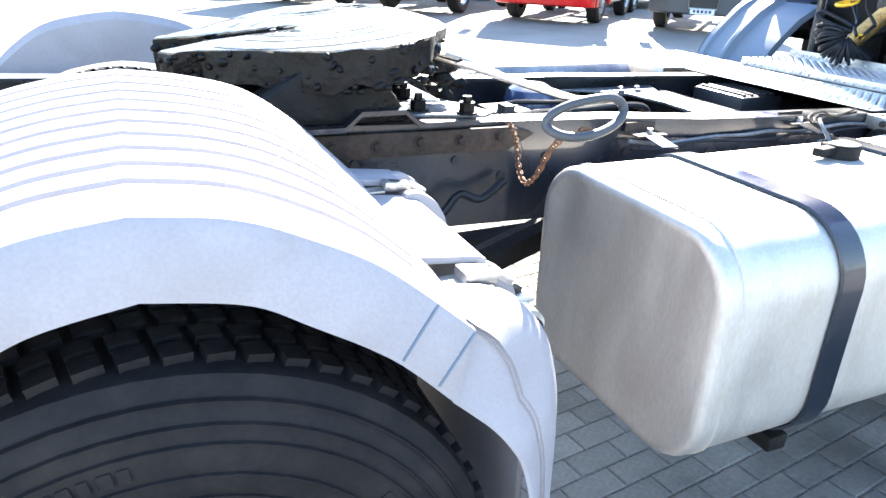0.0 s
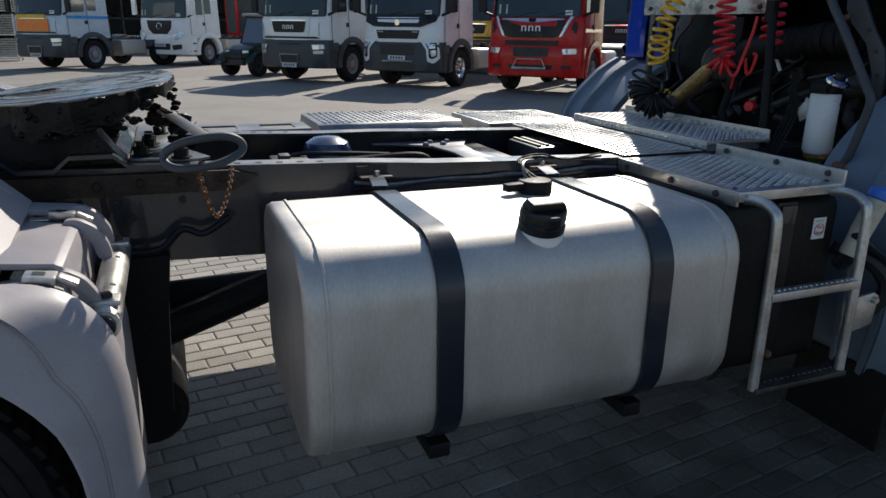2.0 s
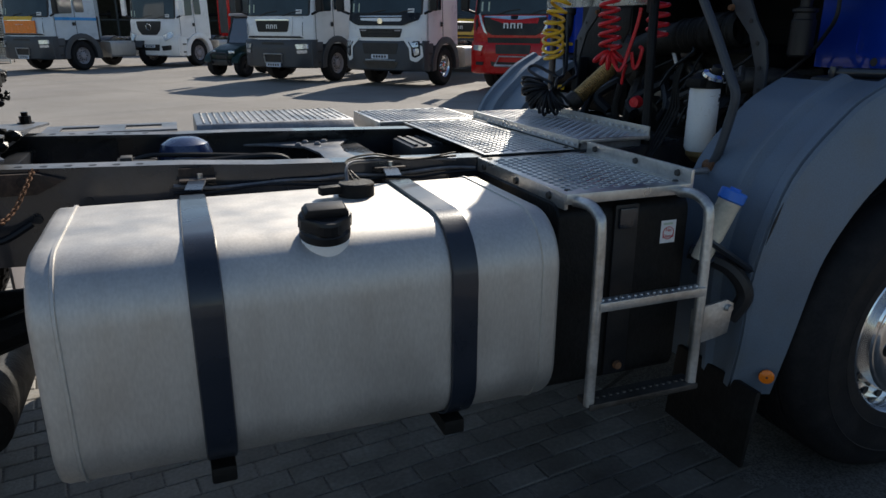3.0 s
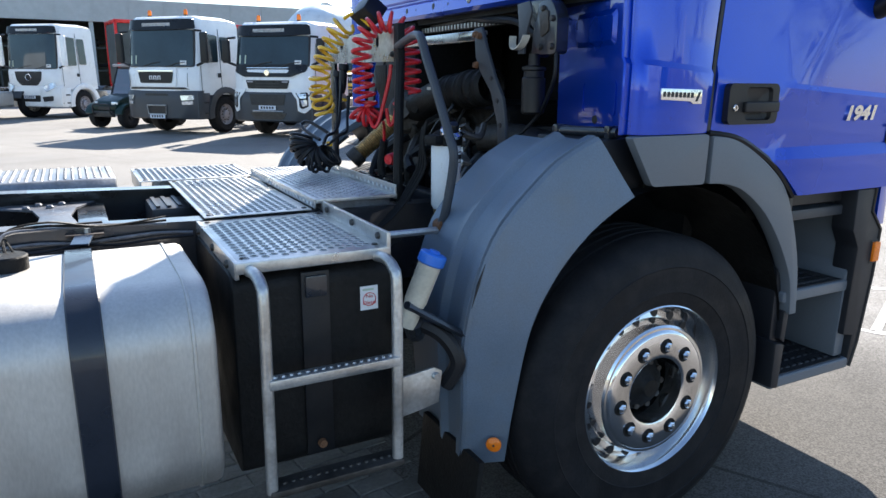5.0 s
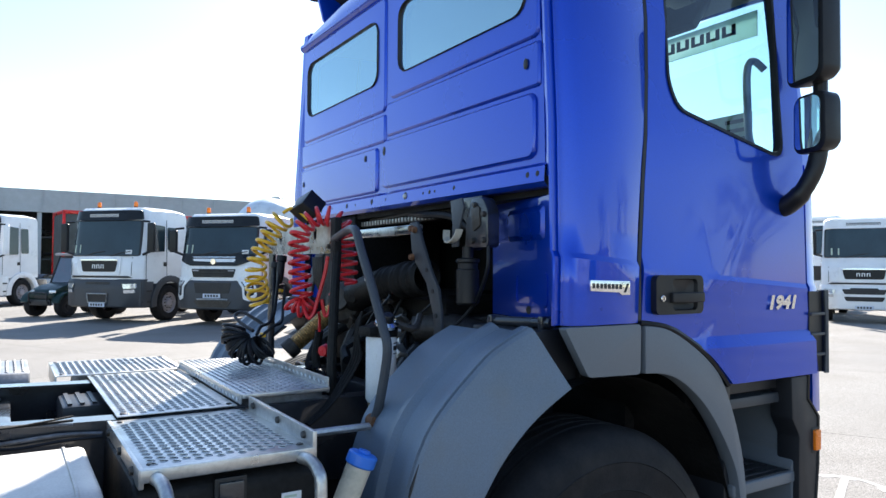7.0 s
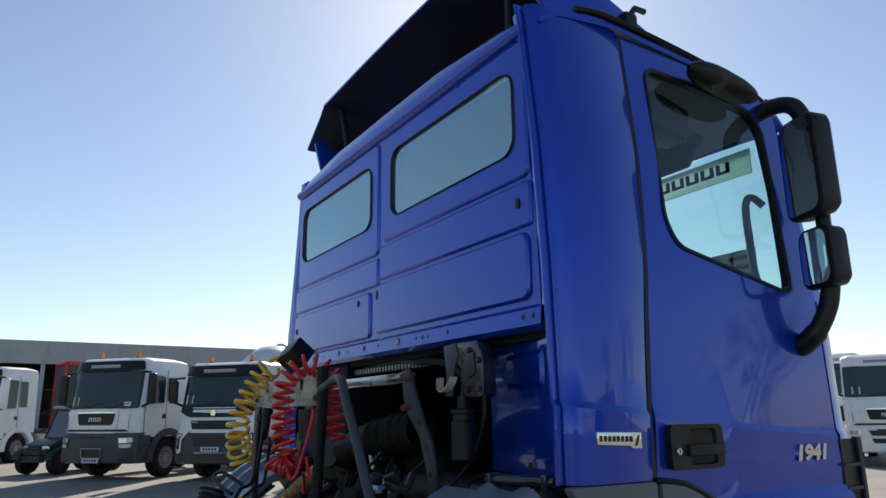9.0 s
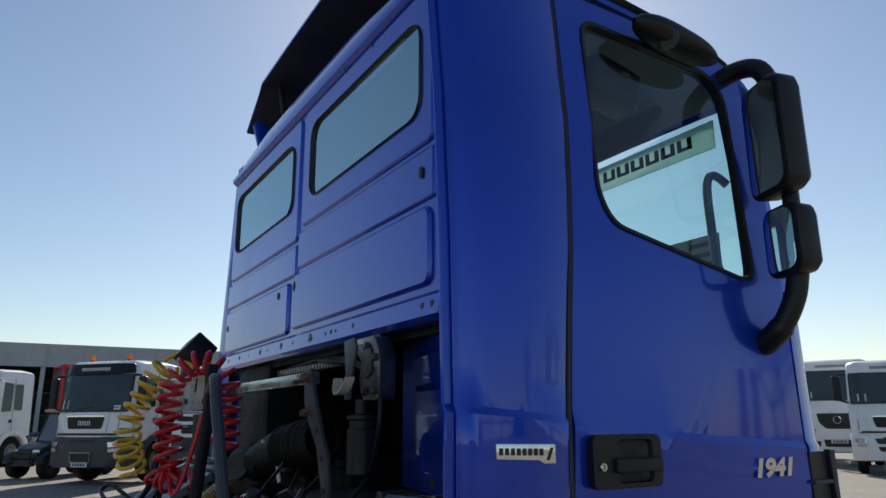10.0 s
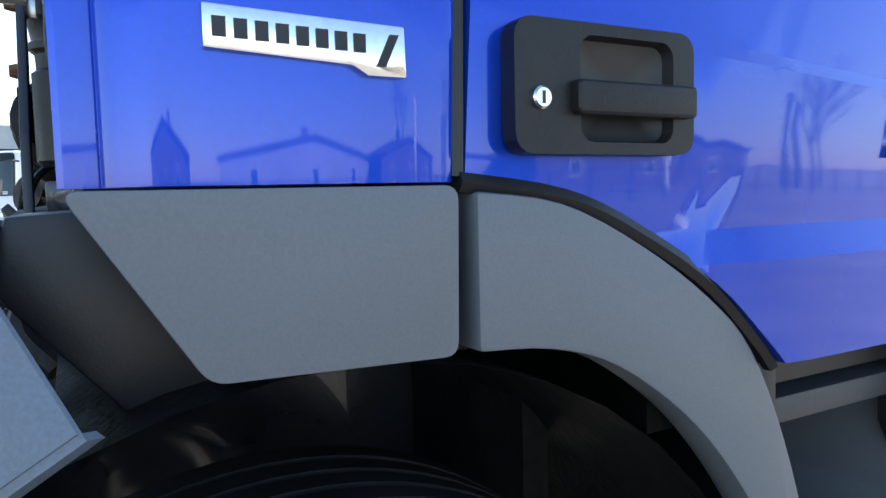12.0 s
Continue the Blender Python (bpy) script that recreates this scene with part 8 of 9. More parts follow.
    if style == "panel" and not lower:
        part("step_bar", T([(1.47, -0.30, 0.56), (1.48, -0.33, 0.80), (1.48, 0.33, 0.80), (1.47, 0.30, 0.56)], 0.018, closed=True), M["steel"], t)
    zp = 0.50 if style == "panel" else 0.795
    if style != "red":
        part("number_plate", B(1.475, 1.482, -0.26, 0.26, zp - 0.055, zp + 0.055), M["plate"], t, "white number plate with grey bars")
    for k in range(5 if style != "red" else 0):
        part("plate_bar", B(1.482, 1.484, -0.20 + 0.085 * k, -0.145 + 0.085 * k, zp - 0.03, zp + 0.03), M["truck_grey"], t)
    for s in (-1, 1):
        if style in ("panel", "red"):
            hz = 0.98 if style == "panel" else 1.02
            q = [(s * u, v) for u, v in ((0.80, hz + 0.09), (1.12, hz + 0.10), (1.13, hz - 0.02), (0.84, hz - 0.04))][::s]
            front_poly("headlight", q, M["headlight"], 0.016, "clear headlight", 0.02, bump_x)
            q = [(s * u, v) for u, v in ((0.84, hz - 0.07), (1.10, hz - 0.06), (1.10, hz - 0.15), (0.85, hz - 0.16))][::s]
            front_poly("fog_lamp", q, M["headlight"] if style == "panel" else cabm, 0.016, "", 0.02, bump_x)
        mh = part("mirror", B(1.06, 1.18, min(s * 1.34, s * 1.56), max(s * 1.34, s * 1.56), wz0 + 0.08, wz1 - 0.05, 0.05, 3), M["truck_black"] if style != "star" else cabm, t, "exterior mirror housing")
        part("mirror_arm", T([(1.10, s * 1.15, wz1), (1.12, s * 1.38, wz1 - 0.02)], 0.03), M["truck_black"], mh)
        part("mirror_arm", T([(1.10, s * 1.17, wz0 + 0.02), (1.12, s * 1.40, wz0 + 0.10)], 0.035), M["truck_black"], mh)
        # door glass, seams, handle
        yy = W + 0.002

        def sid(px, pz):
            return (px, s * yy * (1 - 0.05 * max(0, (pz - 1.9) / 1.2)) + s * 0.004, pz)
        part("door_glass", plate(bmesh.new(), poly_round([(0.98, 1.95), (0.25, 1.98), (0.20, roof - 0.50), (0.78, roof - 0.46), (0.93, roof - 0.60)], 0.05), [], sid), M["screen"], t, angle=0)
        if style in ("panel", "star"):
            part("side_glass", plate(bmesh.new(), rounded(-0.28, 0.10, 2.02, roof - 0.52, 0.05), [], sid), M["screen"], t, angle=0)
        part("door_seam", T([sid(0.14, 1.12), sid(0.14, roof - 0.32)], 0.007, seg=5), M["ink"], t)
        part("door_seam", T([sid(1.02, 1.2), sid(1.02, 1.9)], 0.007, seg=5), M["ink"], t)
        part("door_handle", B(0.18, 0.30, min(s * yy, s * (yy + 0.03)), max(s * yy, s * (yy + 0.03)), 1.56, 1.68, 0.01), M["ink"], t)
        # arch and steps
        ar = [(0.82 * math.cos(radians(a)), 0.52 + 0.78 * math.sin(radians(a))) for a in range(-8, 189, 14)]
        ai = [(0.60 * math.cos(radians(a)), 0.52 + 0.60 * math.sin(radians(a))) for a in range(188, -9, -14)]
        part("wheel_arch", prism(bmesh.new(), ar + ai, "y", s * 0.86, s * 1.255, 0.015), low if style != "red" and style != "star" else cabm, t, "dark plastic wheel arch")
        part("arch_inner", prism(bmesh.new(), [(0.61 * math.cos(radians(a)), 0.52 + 0.61 * math.sin(radians(a))) for a in range(0, 181, 15)], "y", s * 0.5, s * 0.9), M["ink"], t)
        part("step_box", B(0.70, 1.22, min(s * 0.9, s * 1.22), max(s * 0.9, s * 1.22), 0.45, 1.14, 0.03), low if style != "red" else cabm, t)
        for z in (0.55, 0.85):
            part("step_tread", B(0.78, 1.16, min(s * 1.20, s * 1.235), max(s * 1.20, s * 1.235), z, z + 0.05, 0.008), M["ink"], t)
        plain_wheel(t, 0, s * 1.20, s, rim=rim)
    if beacons:
        for yy in (-0.62, 0.62):
            b = part("beacon", L([(0.05, 0), (0.055, 0.02), (0.055, 0.10), (0.04, 0.15), (0, 0.155)], (0.75, yy, roof + 0.03), (0, 0, 1), seg=14), M["orange"], t, "orange warning beacon")
            part("beacon_base", L([(0.06, -0.03), (0.06, 0.005), (0, 0.005)], (0.75, yy, roof + 0.03), (0, 0, 1), seg=14), M["ink"], b)
    # chassis
    for s in (-1, 1):
        part("frame_rail", B(-4.9 if len(rear) > 1 else -4.5, 0.6, min(s * 0.36, s * 0.43), max(s * 0.36, s * 0.43), 0.78, 1.02, 0.01), M["frame"], t)
        for rx in rear:
            plain_wheel(t, rx, s * 1.22, s, rim=M["steel"])
            gp = [(rx + 0.66 * math.cos(radians(a)), 0.52 + 0.66 * math.sin(radians(a))) for a in range(20, 161, 14)]
            gq = [(rx + 0.63 * math.cos(radians(a)), 0.52 + 0.63 * math.sin(radians(a))) for a in range(160, 19, -14)]
            part("mudguard", prism(bmesh.new(), gp + gq, "y", s * 0.62, s * 1.25), M["truck_grey"], t)
        part("side_tank", prism(bmesh.new(), rounded(0.55, 1.2, 0.42, 1.0, 0.1) if s > 0 else [(-a, b) for a, b in rounded(0.55, 1.2, 0.42, 1.0, 0.1)], "x", -2.5, -1.3, 0.02), M["alu"], t, "aluminium side tank")
        part("tail_lamp", B(-4.6, -4.55, min(s * 0.8, s * 1.1), max(s * 0.8, s * 1.1), 0.85, 0.98, 0.01), M["redink"], t)
    for rx in rear:
        part("rear_axle", T([(rx, -1.0, 0.52), (rx, 1.0, 0.52)], 0.09, seg=10), M["dark"], t)
    part("front_axle", T([(0, -1.0, 0.5), (0, 1.0, 0.5)], 0.07, seg=10), M["dark"], t)
    if box_body:
        part("cargo_box", B(-6.2, -0.95, -1.25, 1.25, 1.05, 3.9, 0.03), body or M["white"], t, "large box body")
    else:
        part("coupling_plate", L([(0.45, 0), (0.45, 0.06), (0.40, 0.08), (0, 0.08)], (rear[0] + 0.1, 0, 1.06), (0, 0, 1), seg=24), M["bearing"], t)
        part("coupling_base", B(rear[0] - 0.3, rear[0] + 0.5, -0.44, 0.44, 1.0, 1.08, 0.01), M["frame"], t)
        part("rear_cab_gear", B(-1.15, -0.85, -0.9, 0.9, 0.95, 1.9, 0.04), M["truck_grey"], t)
    return t


parked_truck("white truck with dark bumper, black grille and orange beacons", 1.6, 19.3, FACE, M["white"], "panel", 3.2)
parked_truck("white construction truck with black front and orange beacons", 4.05, 16.8, FACE, M["white"], "lattice", 3.0, rim=M["chrome"])
parked_truck("red tractor truck with black grille", 6.65, 14.15, FACE, M["truck_red"], "red", 3.15, rear=(-3.2, -4.55), beacons=False)
parked_truck("bright azure truck cab with dark lower front", 9.35, 11.6, FACE, M["truck_azure"], "panel", 3.15, beacons=False)
parked_truck("white long-distance tractor with ring emblem", -1.95, 29.55, FACE + 6, M["white"], "star", 3.5, lower=M["white"], beacons=False)
parked_truck("pale blue tractor truck with an orange front board", -6.05, 27.35, FACE + 5, M["truck_pale"], "panel", 3.05, rear=(-3.4,), beacons=False, board=M["orange"], stripe=M["truck_azure"])
parked_truck("white tractor truck with a black grille and light bumper", 21.25, 8.65, -153, M["white"], "panel", 3.42, lower=M["white"], beacons=False, sill=2.12, visor=M["white"], group="trucks across the yard", size=0.94)
parked_truck("white tractor truck standing farther along the yard", 24.5, 12.2, -153, M["white"], "star", 3.6, lower=M["white"], beacons=False, sill=2.2, visor=M["white"], group="trucks across the yard")
parked_truck("yellow truck cab standing behind the white construction truck", 8.35, 21.9, FACE, M["truck_yellow"], "panel", 2.95, beacons=False)
parked_truck("dark dump truck behind the front row", 12.6, 18.9, FACE, M["truck_grey"], "panel", 3.1, beacons=False, box_body=True, body=M["truck_grey"])


# small green utility vehicle
def utility_vehicle(x, y, face):
    u = thing("utility_vehicle", "small dark green utility vehicle with a cab frame and windscreen", "utility vehicle", at=Matrix.Translation((x, y, 0)) @ Matrix.Rotation(radians(face), 4, "Z") @ Matrix.Scale(1.03, 4))
    part("bonnet", prism(bmesh.new(), [(0.93, 0.50), (0.96, 0.66), (0.88, 0.80), (0.60, 0.92), (0.10, 1.02), (0.05, 0.50)], "y", -0.50, 0.50, 0.06, 3), M["green"], u)
    part("bumper", B(0.93, 1.00, -0.42, 0.42, 0.34, 0.52, 0.03), M["ink"], u)
    gr = part("grille", B(0.945, 0.965, -0.24, 0.24, 0.54, 0.66, 0.01), M["ink"], u)
    for k in range(4):
        part("grille_bar", B(0.960, 0.970, -0.22, 0.22, 0.555 + 0.026 * k, 0.565 + 0.026 * k), M["truck_grey"], gr)
    part("guard_bar", T(curve_pts([(0.96, -0.36, 0.36), (1.06, -0.35, 0.50), (1.06, -0.33, 0.70), (1.05, 0.0, 0.72), (1.06, 0.33, 0.70), (1.06, 0.35, 0.50), (0.96, 0.36, 0.36)]), 0.022), M["ink"], u, "black front guard tube")
    for s in (-1, 1):
        part("headlight", box(bmesh.new(), -0.04, 0.04, -0.10, 0.10, -0.05, 0.05, 0.025, 2, m=Matrix.Translation((0.90, s * 0.40, 0.74)) @ Matrix.Rotation(radians(s * 22), 4, "Z")), M["headlight"], u)
        part("cab_post", T([(0.12, s * 0.60, 0.98), (-0.20, s * 0.57, 1.84)], 0.028), M["ink"], u)
        part("cab_post", T([(-1.02, s * 0.57, 1.84), (-1.12, s * 0.60, 0.9)], 0.028), M["ink"], u)
        part("side_panel", B(-1.9, -0.1, min(s * 0.55, s * 0.68), max(s * 0.55, s * 0.68), 0.42, 0.74, 0.04), M["green"], u)
        part("front_wing", prism(bmesh.new(), [(0.62 + 0.40 * math.cos(radians(a)), 0.36 + 0.40 * math.sin(radians(a))) for a in range(10, 171, 16)] + [(0.62 + 0.34 * math.cos(radians(a)), 0.36 + 0.34 * math.sin(radians(a))) for a in range(170, 9, -16)], "y", s * 0.46, s * 0.76, 0.01), M["green"], u)
        for wx in (0.62, -1.35):
            w = new("wheel")
            w.parent = u
            w.matrix_basis = Matrix.Translation((wx, s * 0.72, 0.33)) @ (Matrix() if s > 0 else Matrix.Rotation(math.pi, 4, "Z"))
            part("tyre", L([(0.16, 0), (0.24, 0.02), (0.31, -0.01), (0.33, -0.04), (0.33, -0.20), (0.31, -0.24), (0.16, -0.22)], (0, 0, 0), (0, 1, 0), seg=26, closed=True), M["tyre"], w)
            part("rim", L([(0.165, 0), (0.15, -0.04), (0.06, -0.05), (0.05, 0.0), (0, 0.0)], (0, 0, 0), (0, 1, 0), seg=18), M["truck_grey"], w)
    part("windscreen", sheet(bmesh.new(), [[(0.11, -0.57, 1.0), (0.11, 0.57, 1.0)], [(-0.18, -0.55, 1.80), (-0.18, 0.55, 1.80)]], thick=(-0.008, 0, 0)), M["hazy"], u)
    part("roof", B(-1.22, -0.06, -0.66, 0.66, 1.82, 1.90, 0.035), M["pale"], u, "pale dusty cab roof")
    part("rear_panel", B(-1.20, -1.16, -0.58, 0.58, 0.95, 1.82, 0.01), M["ink"], u)
    part("steering_wheel", T([Vector((-0.22, 0.25 + 0.17 * math.cos(a), 1.12 + 0.15 * math.sin(a))) for a in (2 * math.pi * i / 16 for i in range(16))], 0.015, closed=True, seg=5), M["ink"], u)
    part("seat", B(-0.95, -0.35, -0.5, 0.5, 0.5, 0.85, 0.05), M["ink"], u)
    part("seat_back", B(-1.08, -0.92, -0.5, 0.5, 0.8, 1.35, 0.05), M["ink"], u)
    part("cargo_bed", B(-2.0, -1.1, -0.62, 0.62, 0.6, 0.95, 0.03), M["green"], u)
    return u


utility_vehicle(0.07, 22.0, FACE - 4)

# dark trailer body with a red frame, behind the white truck
tl = thing("curtain_trailer", "dark-sided trailer body with a red frame", "trailer", at=Matrix.Translation((4.9, 34.9, 0)) @ Matrix.Rotation(radians(6.5), 4, "Z"))
part("body", B(-4.5, 4.5, -1.2, 1.2, 1.15, 4.0, 0.01), M["shed_dark"], tl)
for z in (1.1, 3.95):
    part("frame_bar", B(-4.55, 4.55, -1.26, 1.26, z, z + 0.16, 0.02), M["truck_red"], tl, "red frame bar")
for x in (-4.55, 4.43):
    for y in (-1.26, 1.14):
        part("frame_post", B(x, x + 0.12, y, y + 0.12, 1.1, 4.1, 0.02), M["truck_red"], tl, "red corner post")
for x in (-3.2, -1.9):
    for s in (-1, 1):
        plain_wheel(tl, x, s * 1.2, s, rim=M["steel"])
part("landing_leg", B(2.6, 2.75, -0.9, 0.9, 0.0, 1.1, 0.02), M["frame"], tl)

# pale bulk tank trailer behind the second truck
bt = thing("tank_trailer", "pale grey round bulk tank trailer behind the trucks", "trailer", at=Matrix.Translation((9.2, 25.6, 0)) @ Matrix.Rotation(radians(32), 4, "Z"))
part("vessel", L([(0, -3.6), (0.55, -3.5), (0.95, -3.25), (1.2, -2.8), (1.27, -2.3), (1.27, 3.2), (0.9, 3.6), (0, 3.75)], (0, 0, 3.05), (1, 0, 0), seg=36), M["truck_pale"], bt, "smooth rounded tank vessel")
for x in (-1.8, 0.0, 1.8):
    part("hatch", L([(0.25, -0.04), (0.25, 0.06), (0.20, 0.10), (0, 0.11)], (x, 0, 4.32), (0, 0, 1), seg=18), M["steel"], bt)
for s in (-1, 1):
    part("frame_rail", B(-3.2, 3.2, min(s * 0.45, s * 0.55), max(s * 0.45, s * 0.55), 1.05, 1.9, 0.02), M["frame"], bt)
    for x in (0.6, 1.9):
        plain_wheel(bt, x, s * 1.2, s, rim=M["steel"])
part("landing_leg", B(-2.6, -2.45, -0.9, 0.9, 0.0, 1.1, 0.02), M["frame"], bt)

# open shed along the back of the yard
sh = thing("open_shed", "long open-fronted shed with grey cladding and stored parts", "shed")
part("fascia", B(-62, 46, 44.9, 45.2, 4.75, 6.1), M["shed"], sh, "grey clad fascia")
part("roof", B(-62, 46, 45.2, 62, 5.9, 6.08), M["shed"], sh)
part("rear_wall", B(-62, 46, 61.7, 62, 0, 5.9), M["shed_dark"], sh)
part("end_wall", B(-62.3, -62, 44.9, 62, 0, 6.08), M["shed"], sh)
part("end_wall", B(46, 46.3, 44.9, 62, 0, 6.08), M["shed"], sh)
bm = bmesh.new()
for i in range(53):
    box(bm, -61.9 + 2.0 * i, -61.84 + 2.0 * i, 44.86, 44.9, 4.75, 6.1)
part("cladding_rib", bm, M["shed"], sh, kind="stuff")
ps = part("post", B(-0.12, 0.12, 45.0, 45.24, 0, 4.8, 0.01), M["shed"], sh)
ps.matrix_basis = Matrix.Translation((-60, 0, 0))
for i in range(1, 18):
    again(ps, m=Matrix.Translation((-60 + 6 * i, 0, 0)))
# shelves of axles and wheels inside the shed
ax = bmesh.new()
rg = random.Random(12)
for i in range(26):
    for j in range(3):
        x, z = -24 + 1.3 * i + rg.uniform(-0.2, 0.2), 0.9 + 1.35 * j
        tube(ax, [(x - 0.5, 46.5, z), (x + 0.5, 46.5, z + rg.uniform(-0.05, 0.05))], 0.09, seg=8)
        for e in (-0.45, 0.45):
            lathe(ax, [(0, -0.12), (0.24, -0.10), (0.24, 0.10), (0, 0.12)], (x + e, 46.5, z), (1, 0, 0), seg=12)
ax = part("stored_axle", ax, M["dark"], None, "rows of dark spare axles stacked on shelves", kind="stuff")
tagged(ax, category="axles")
sv = thing("storage_shelf", "steel shelf uprights and beams holding spare axles", "shelf")
bm = bmesh.new()
for j in range(3):
    box(bm, -25, 10, 46.1, 46.9, 0.55 + 1.35 * j, 0.63 + 1.35 * j)
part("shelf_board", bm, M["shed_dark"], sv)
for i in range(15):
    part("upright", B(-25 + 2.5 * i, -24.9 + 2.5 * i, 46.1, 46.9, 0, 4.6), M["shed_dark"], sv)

# stacked wire cages beside the shed
cg = thing("wire_cage", "stacked galvanised wire cage", "cage", group="stacked wire cages", at=Matrix.Translation((-9.3, 33.5, 0)))
for x in (-0.6, 0.6):
    for y in (-0.45, 0.45):
        part("post", B(x - 0.03, x + 0.03, y - 0.03, y + 0.03, 0, 0.96), M["steel"], cg)
bm = bmesh.new()
for k in range(9):
    z = 0.10 + 0.10 * k
    for y in (-0.45, 0.45):
        box(bm, -0.6, 0.6, y - 0.006, y + 0.006, z, z + 0.012)
    for x in (-0.6, 0.6):
        box(bm, x - 0.006, x + 0.006, -0.45, 0.45, z, z + 0.012)
for k in range(13):
    x = -0.6 + 0.1 * k
    for y in (-0.45, 0.45):
        box(bm, x, x + 0.01, y - 0.006, y + 0.006, 0.1, 0.94)
part("wire_mesh", bm, M["steel"], cg)
part("pallet", B(-0.6, 0.6, -0.45, 0.45, 0.08, 0.12, 0.004), M["steel"], cg)
for i in range(4):
    for j in range(4):
        if i or j:
            copy_thing(cg, Matrix.Translation((-9.3 - 1.35 * i, 33.5 + 0.2 * i, 0.985 * j)))

# ---- behind the camera: street side, seen in the paint ----
def bare_tree(x, y, h, seed):
    t = thing("bare_tree", "leafless tree with fine branching twigs", "tree", group="trees along the street", at=Matrix.Translation((x, y, 0)))
    rg = random.Random(seed)
    tr, tw = bmesh.new(), bmesh.new()

    def grow(p, d, ln, r, depth):
        q = p + d * ln
        mid = p + d * ln * 0.5 + Vector((rg.uniform(-1, 1), rg.uniform(-1, 1), 0)) * ln * 0.05
        tube(tr if depth < 3 else tw, [p, mid, q], [r, r * 0.85, r * 0.68], seg=7 if depth < 2 else 4 if depth < 4 else 3)
        if depth >= 6:
            return
        for _ in range(3 if depth < 4 else 2):
            v = (d + Vector((rg.uniform(-1, 1), rg.uniform(-1, 1), rg.uniform(-0.15, 0.8))) * 0.62).normalized()
            grow(q, v, ln * rg.uniform(0.62, 0.84), r * 0.62, depth + 1)
    grow(Vector((0, 0, 0)), Vector((0, 0, 1)), h * 0.27, h * 0.013, 0)
    part("trunk", tr, M["bark"], t)
    part("twig", tw, M["bark"], t, kind="stuff")
    return t


bare_tree(44.0, -30.0, 11.5, 5)
bare_tree(51.0, -34.0, 10.0, 8)
bare_tree(56.0, -30.0, 11.0, 14)
bare_tree(36.0, -40.0, 10.0, 21)


def house(x, y, w, d, eave, ridge, label, wall):
    h = thing("street_house", label, "house", group="houses across the street", at=Matrix.Translation((x, y, 0)))
    part("wall", B(-w / 2, w / 2, -d / 2, d / 2, 0, eave), wall, h)
    part("roof", prism(bmesh.new(), [(-w / 2 - 0.4, eave - 0.1), (0, ridge), (w / 2 + 0.4, eave - 0.1), (w / 2 + 0.4, eave + 0.1), (0, ridge + 0.2), (-w / 2 - 0.4, eave + 0.1)], "y", -d / 2 - 0.3, d / 2 + 0.3), M["roof"], h)
    part("gable", prism(bmesh.new(), [(-w / 2, eave), (w / 2, eave), (0, ridge)], "y", -d / 2 + 0.05, d / 2 - 0.05), wall, h)
    for i in range(3):
        for z in (1.0, 3.6):
            if z + 1.3 < eave:
                wd = part("window", B(-w / 2 + w * (i + 0.5) / 3 - 0.5, -w / 2 + w * (i + 0.5) / 3 + 0.5, d / 2 - 0.02, d / 2 + 0.04, z, z + 1.3), M["label"], h)
                part("pane", B(-w / 2 + w * (i + 0.5) / 3 - 0.42, -w / 2 + w * (i + 0.5) / 3 + 0.42, d / 2 + 0.042, d / 2 + 0.05, z + 0.08, z + 1.22), M["screen"], wd)
    part("chimney", B(-0.4, 0.4, -d * 0.2, -d * 0.2 + 0.8, ridge - 0.6, ridge + 1.0), M["brick"], h)
    return h


house(37.0, -42.0, 20.0, 8.0, 3.0, 4.4, "dull brick house with a low dark roof", M["brick"])
house(13.0, -46.0, 26.0, 8.0, 2.9, 4.2, "pale grey rendered house with a dark gabled roof", M["shed"])
house(-16.0, -36.0, 14.0, 8.0, 3.0, 4.6, "long brick house with a dark roof", M["brick"])
for x in (41.2, 42.4):
    p = thing("sign_pillar", "dark upright sign pillar by the street", "sign", group="sign pillars", at=Matrix.Translation((x, -30.0, 0)))
    part("panel", B(-0.24, 0.24, -0.10, 0.10, 0.0, 6.0, 0.03), M["truck_black"], p)
p = thing("flag_mast", "tall pale advertising mast by the street", "mast", at=Matrix.Translation((31.0, -30.5, 0)))
part("panel", B(-0.22, 0.22, -0.10, 0.10, 0.3, 6.4, 0.03), M["white"], p)
part("foot", B(-0.3, 0.3, -0.2, 0.2, 0.0, 0.3, 0.02), M["shed"], p)
fn = thing("yard_fence", "low dark metal fence along the street", "fence")
for i in range(60):
    pt = part("post", B(-0.04, 0.04, -0.04, 0.04, 0, 1.5), M["frame"], fn) if i == 0 else again(pt)
    pt.matrix_basis = Matrix.Translation((-40 + 2.0 * i, -22, 0))
part("rail", B(-40, 78, -22.02, -21.98, 1.35, 1.41), M["frame"], fn)
part("rail", B(-40, 78, -22.02, -21.98, 0.35, 0.41), M["frame"], fn)

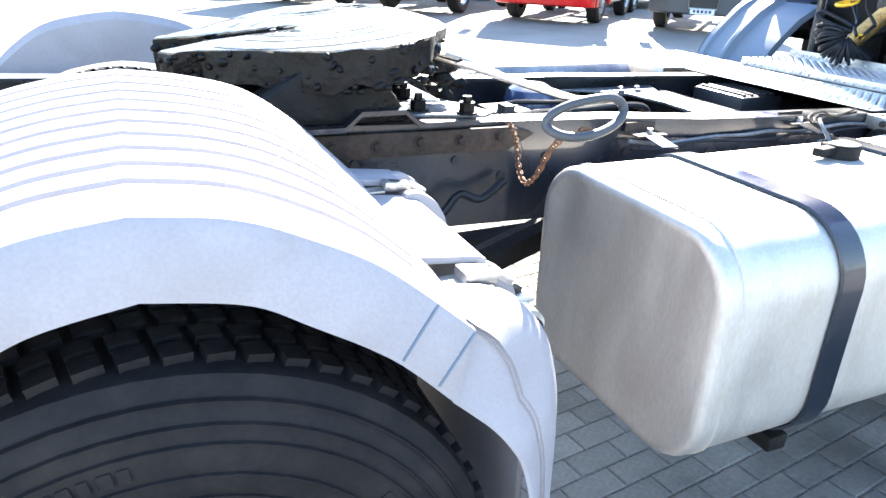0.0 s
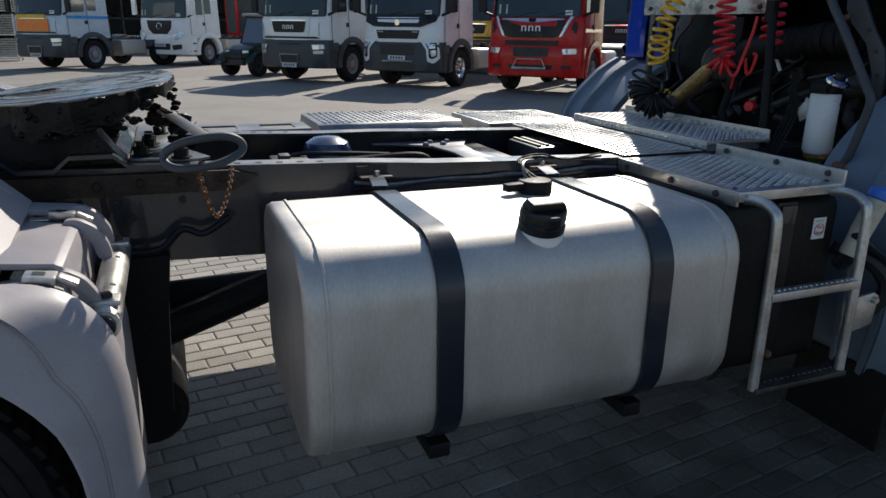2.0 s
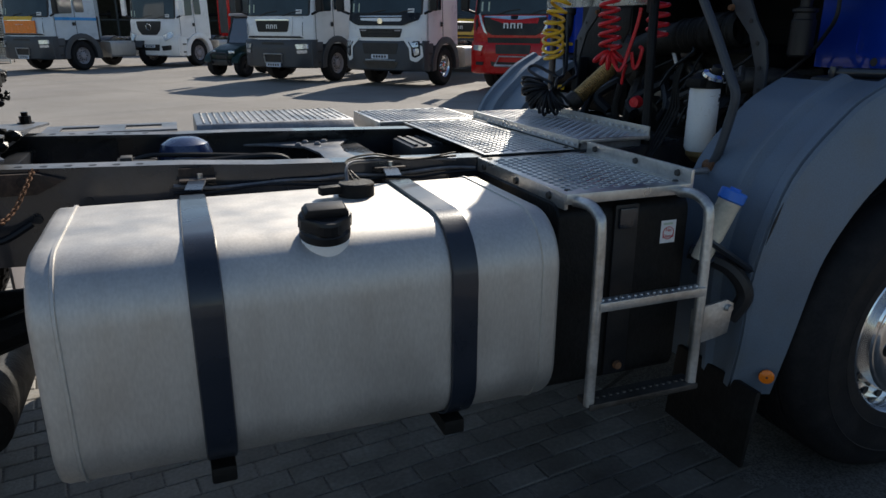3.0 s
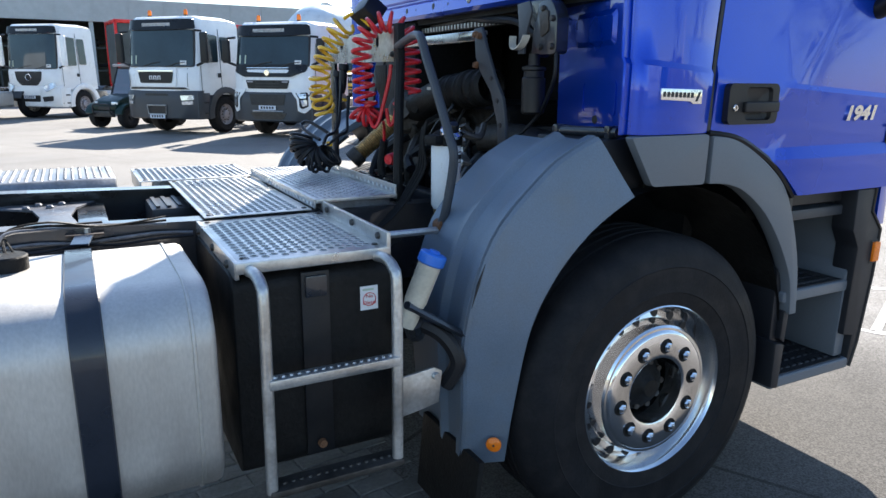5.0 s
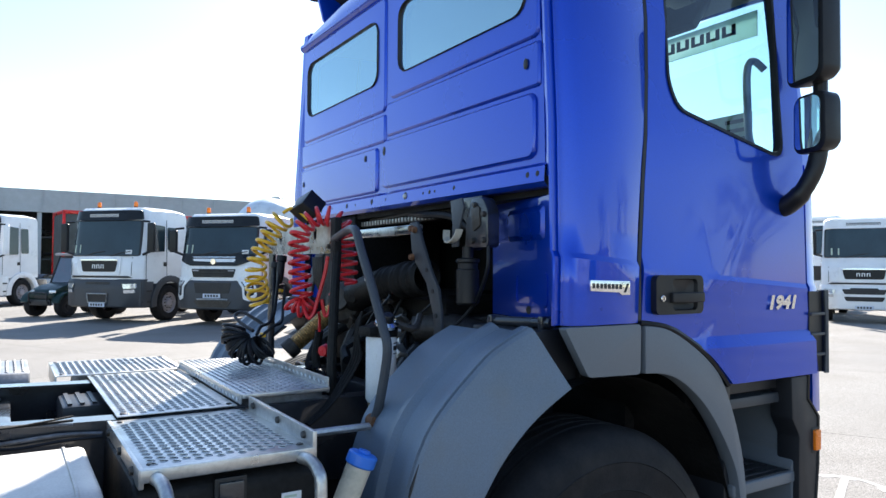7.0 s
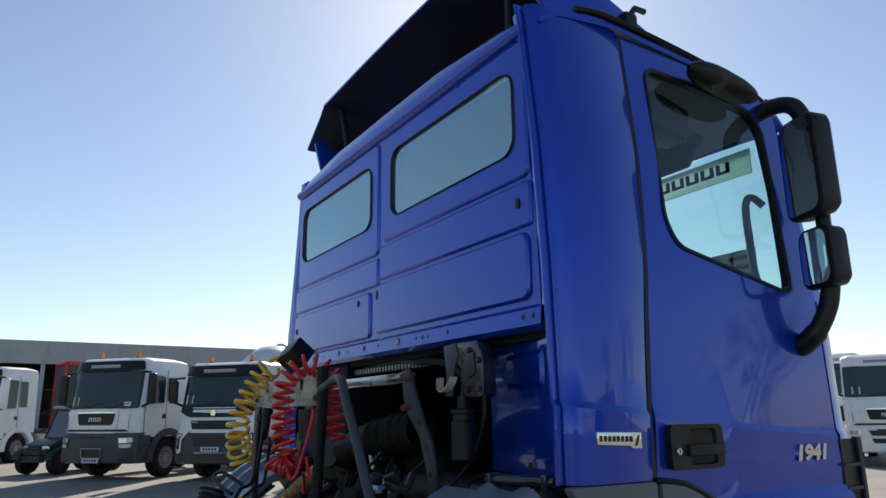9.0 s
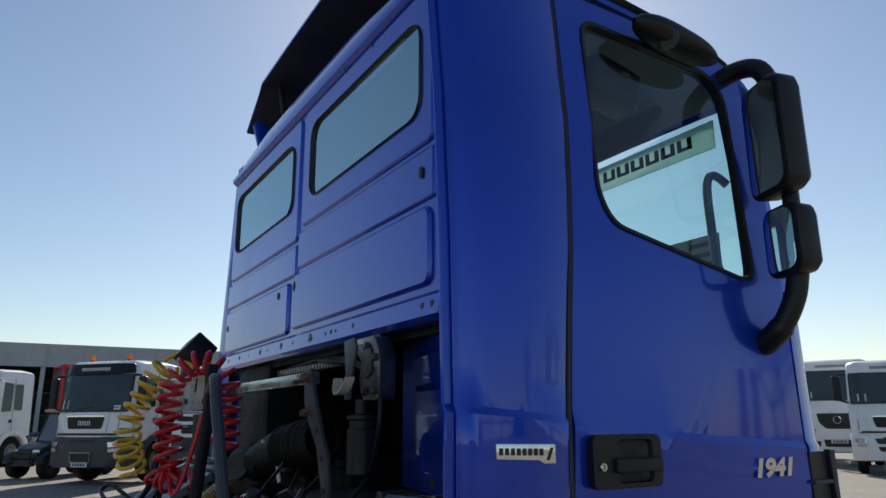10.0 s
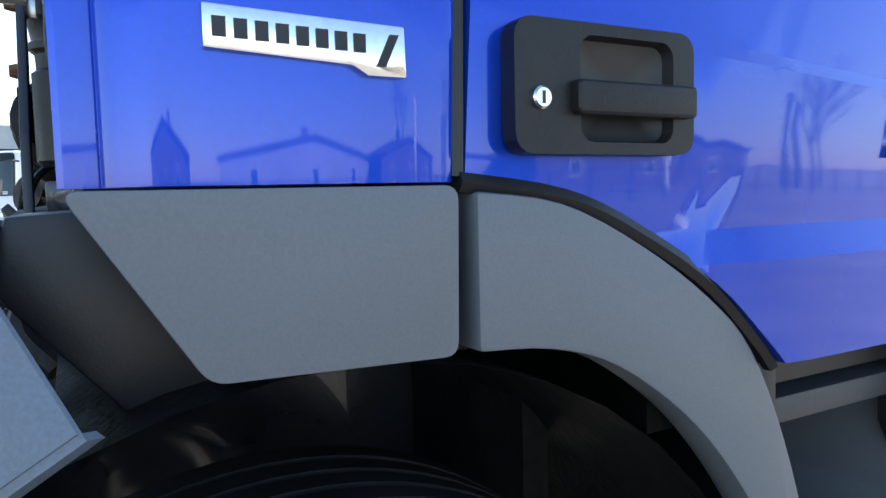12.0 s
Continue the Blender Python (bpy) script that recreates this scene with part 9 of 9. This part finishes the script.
# ---- pavers: the stretch below the gap behind the tank, each one a piece; then the rest joined ----
PW, PH, JT = 0.20, 0.10, 0.006


def paver_mesh():
    b = bmesh.new()
    x, y = PW / 2 - JT / 2, PH / 2 - JT / 2
    k = 0.005
    lo = [b.verts.new((u * x, v * y, -0.006)) for u, v in ((-1, -1), (1, -1), (1, 1), (-1, 1))]
    md = [b.verts.new((u * x, v * y, -0.003)) for u, v in ((-1, -1), (1, -1), (1, 1), (-1, 1))]
    hi = [b.verts.new((u * (x - k), v * (y - k), 0.0)) for u, v in ((-1, -1), (1, -1), (1, 1), (-1, 1))]
    for i in range(4):
        j = (i + 1) % 4
        b.faces.new((lo[i], lo[j], md[j], md[i])), b.faces.new((md[i], md[j], hi[j], hi[i]))
    b.faces.new(hi)
    me = bpy.data.meshes.new("paver")
    b.to_mesh(me)
    b.free()
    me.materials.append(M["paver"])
    return me


pv = thing("paving", "grey concrete block paving under the truck", "paving", kind="structure")
pm = paver_mesh()
rg = random.Random(2)
vv = np.array([v.co[:] for v in pm.vertices])
ff = [tuple(p.vertices) for p in pm.polygons]
V, F, made = [], [], 0
TURN = Matrix.Rotation(radians(8), 4, "Z")
for j in range(-46, 66):
    for i in range(-34, -3):
        p = TURN @ Vector((i * PW + (PW / 2 if j % 2 else 0), j * PH, 0))
        dz = rg.uniform(-0.0015, 0.0015)
        if -3.45 < p.x < -2.05 and -0.75 < p.y < 3.3 and made < 300:
            o = new("paver", pm)
            o.parent = pv
            o.matrix_basis = Matrix.Translation((p.x, p.y, dz)) @ TURN @ Matrix.Rotation(rg.uniform(-0.006, 0.006), 4, "Z")
            made += 1
        else:
            m = np.array((Matrix.Translation((p.x, p.y, dz)) @ TURN).to_3x3())
            V.append(vv @ m.T + np.array((p.x, p.y, dz)))
            F += [tuple(q + 12 * (len(V) - 1) for q in f) for f in ff]
me = bpy.data.meshes.new("paver_field")
me.from_pydata(np.concatenate(V).tolist(), [], F)
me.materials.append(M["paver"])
pf = new("paver_field", me)
pf.parent = pv
tagged(pf, kind="stuff")
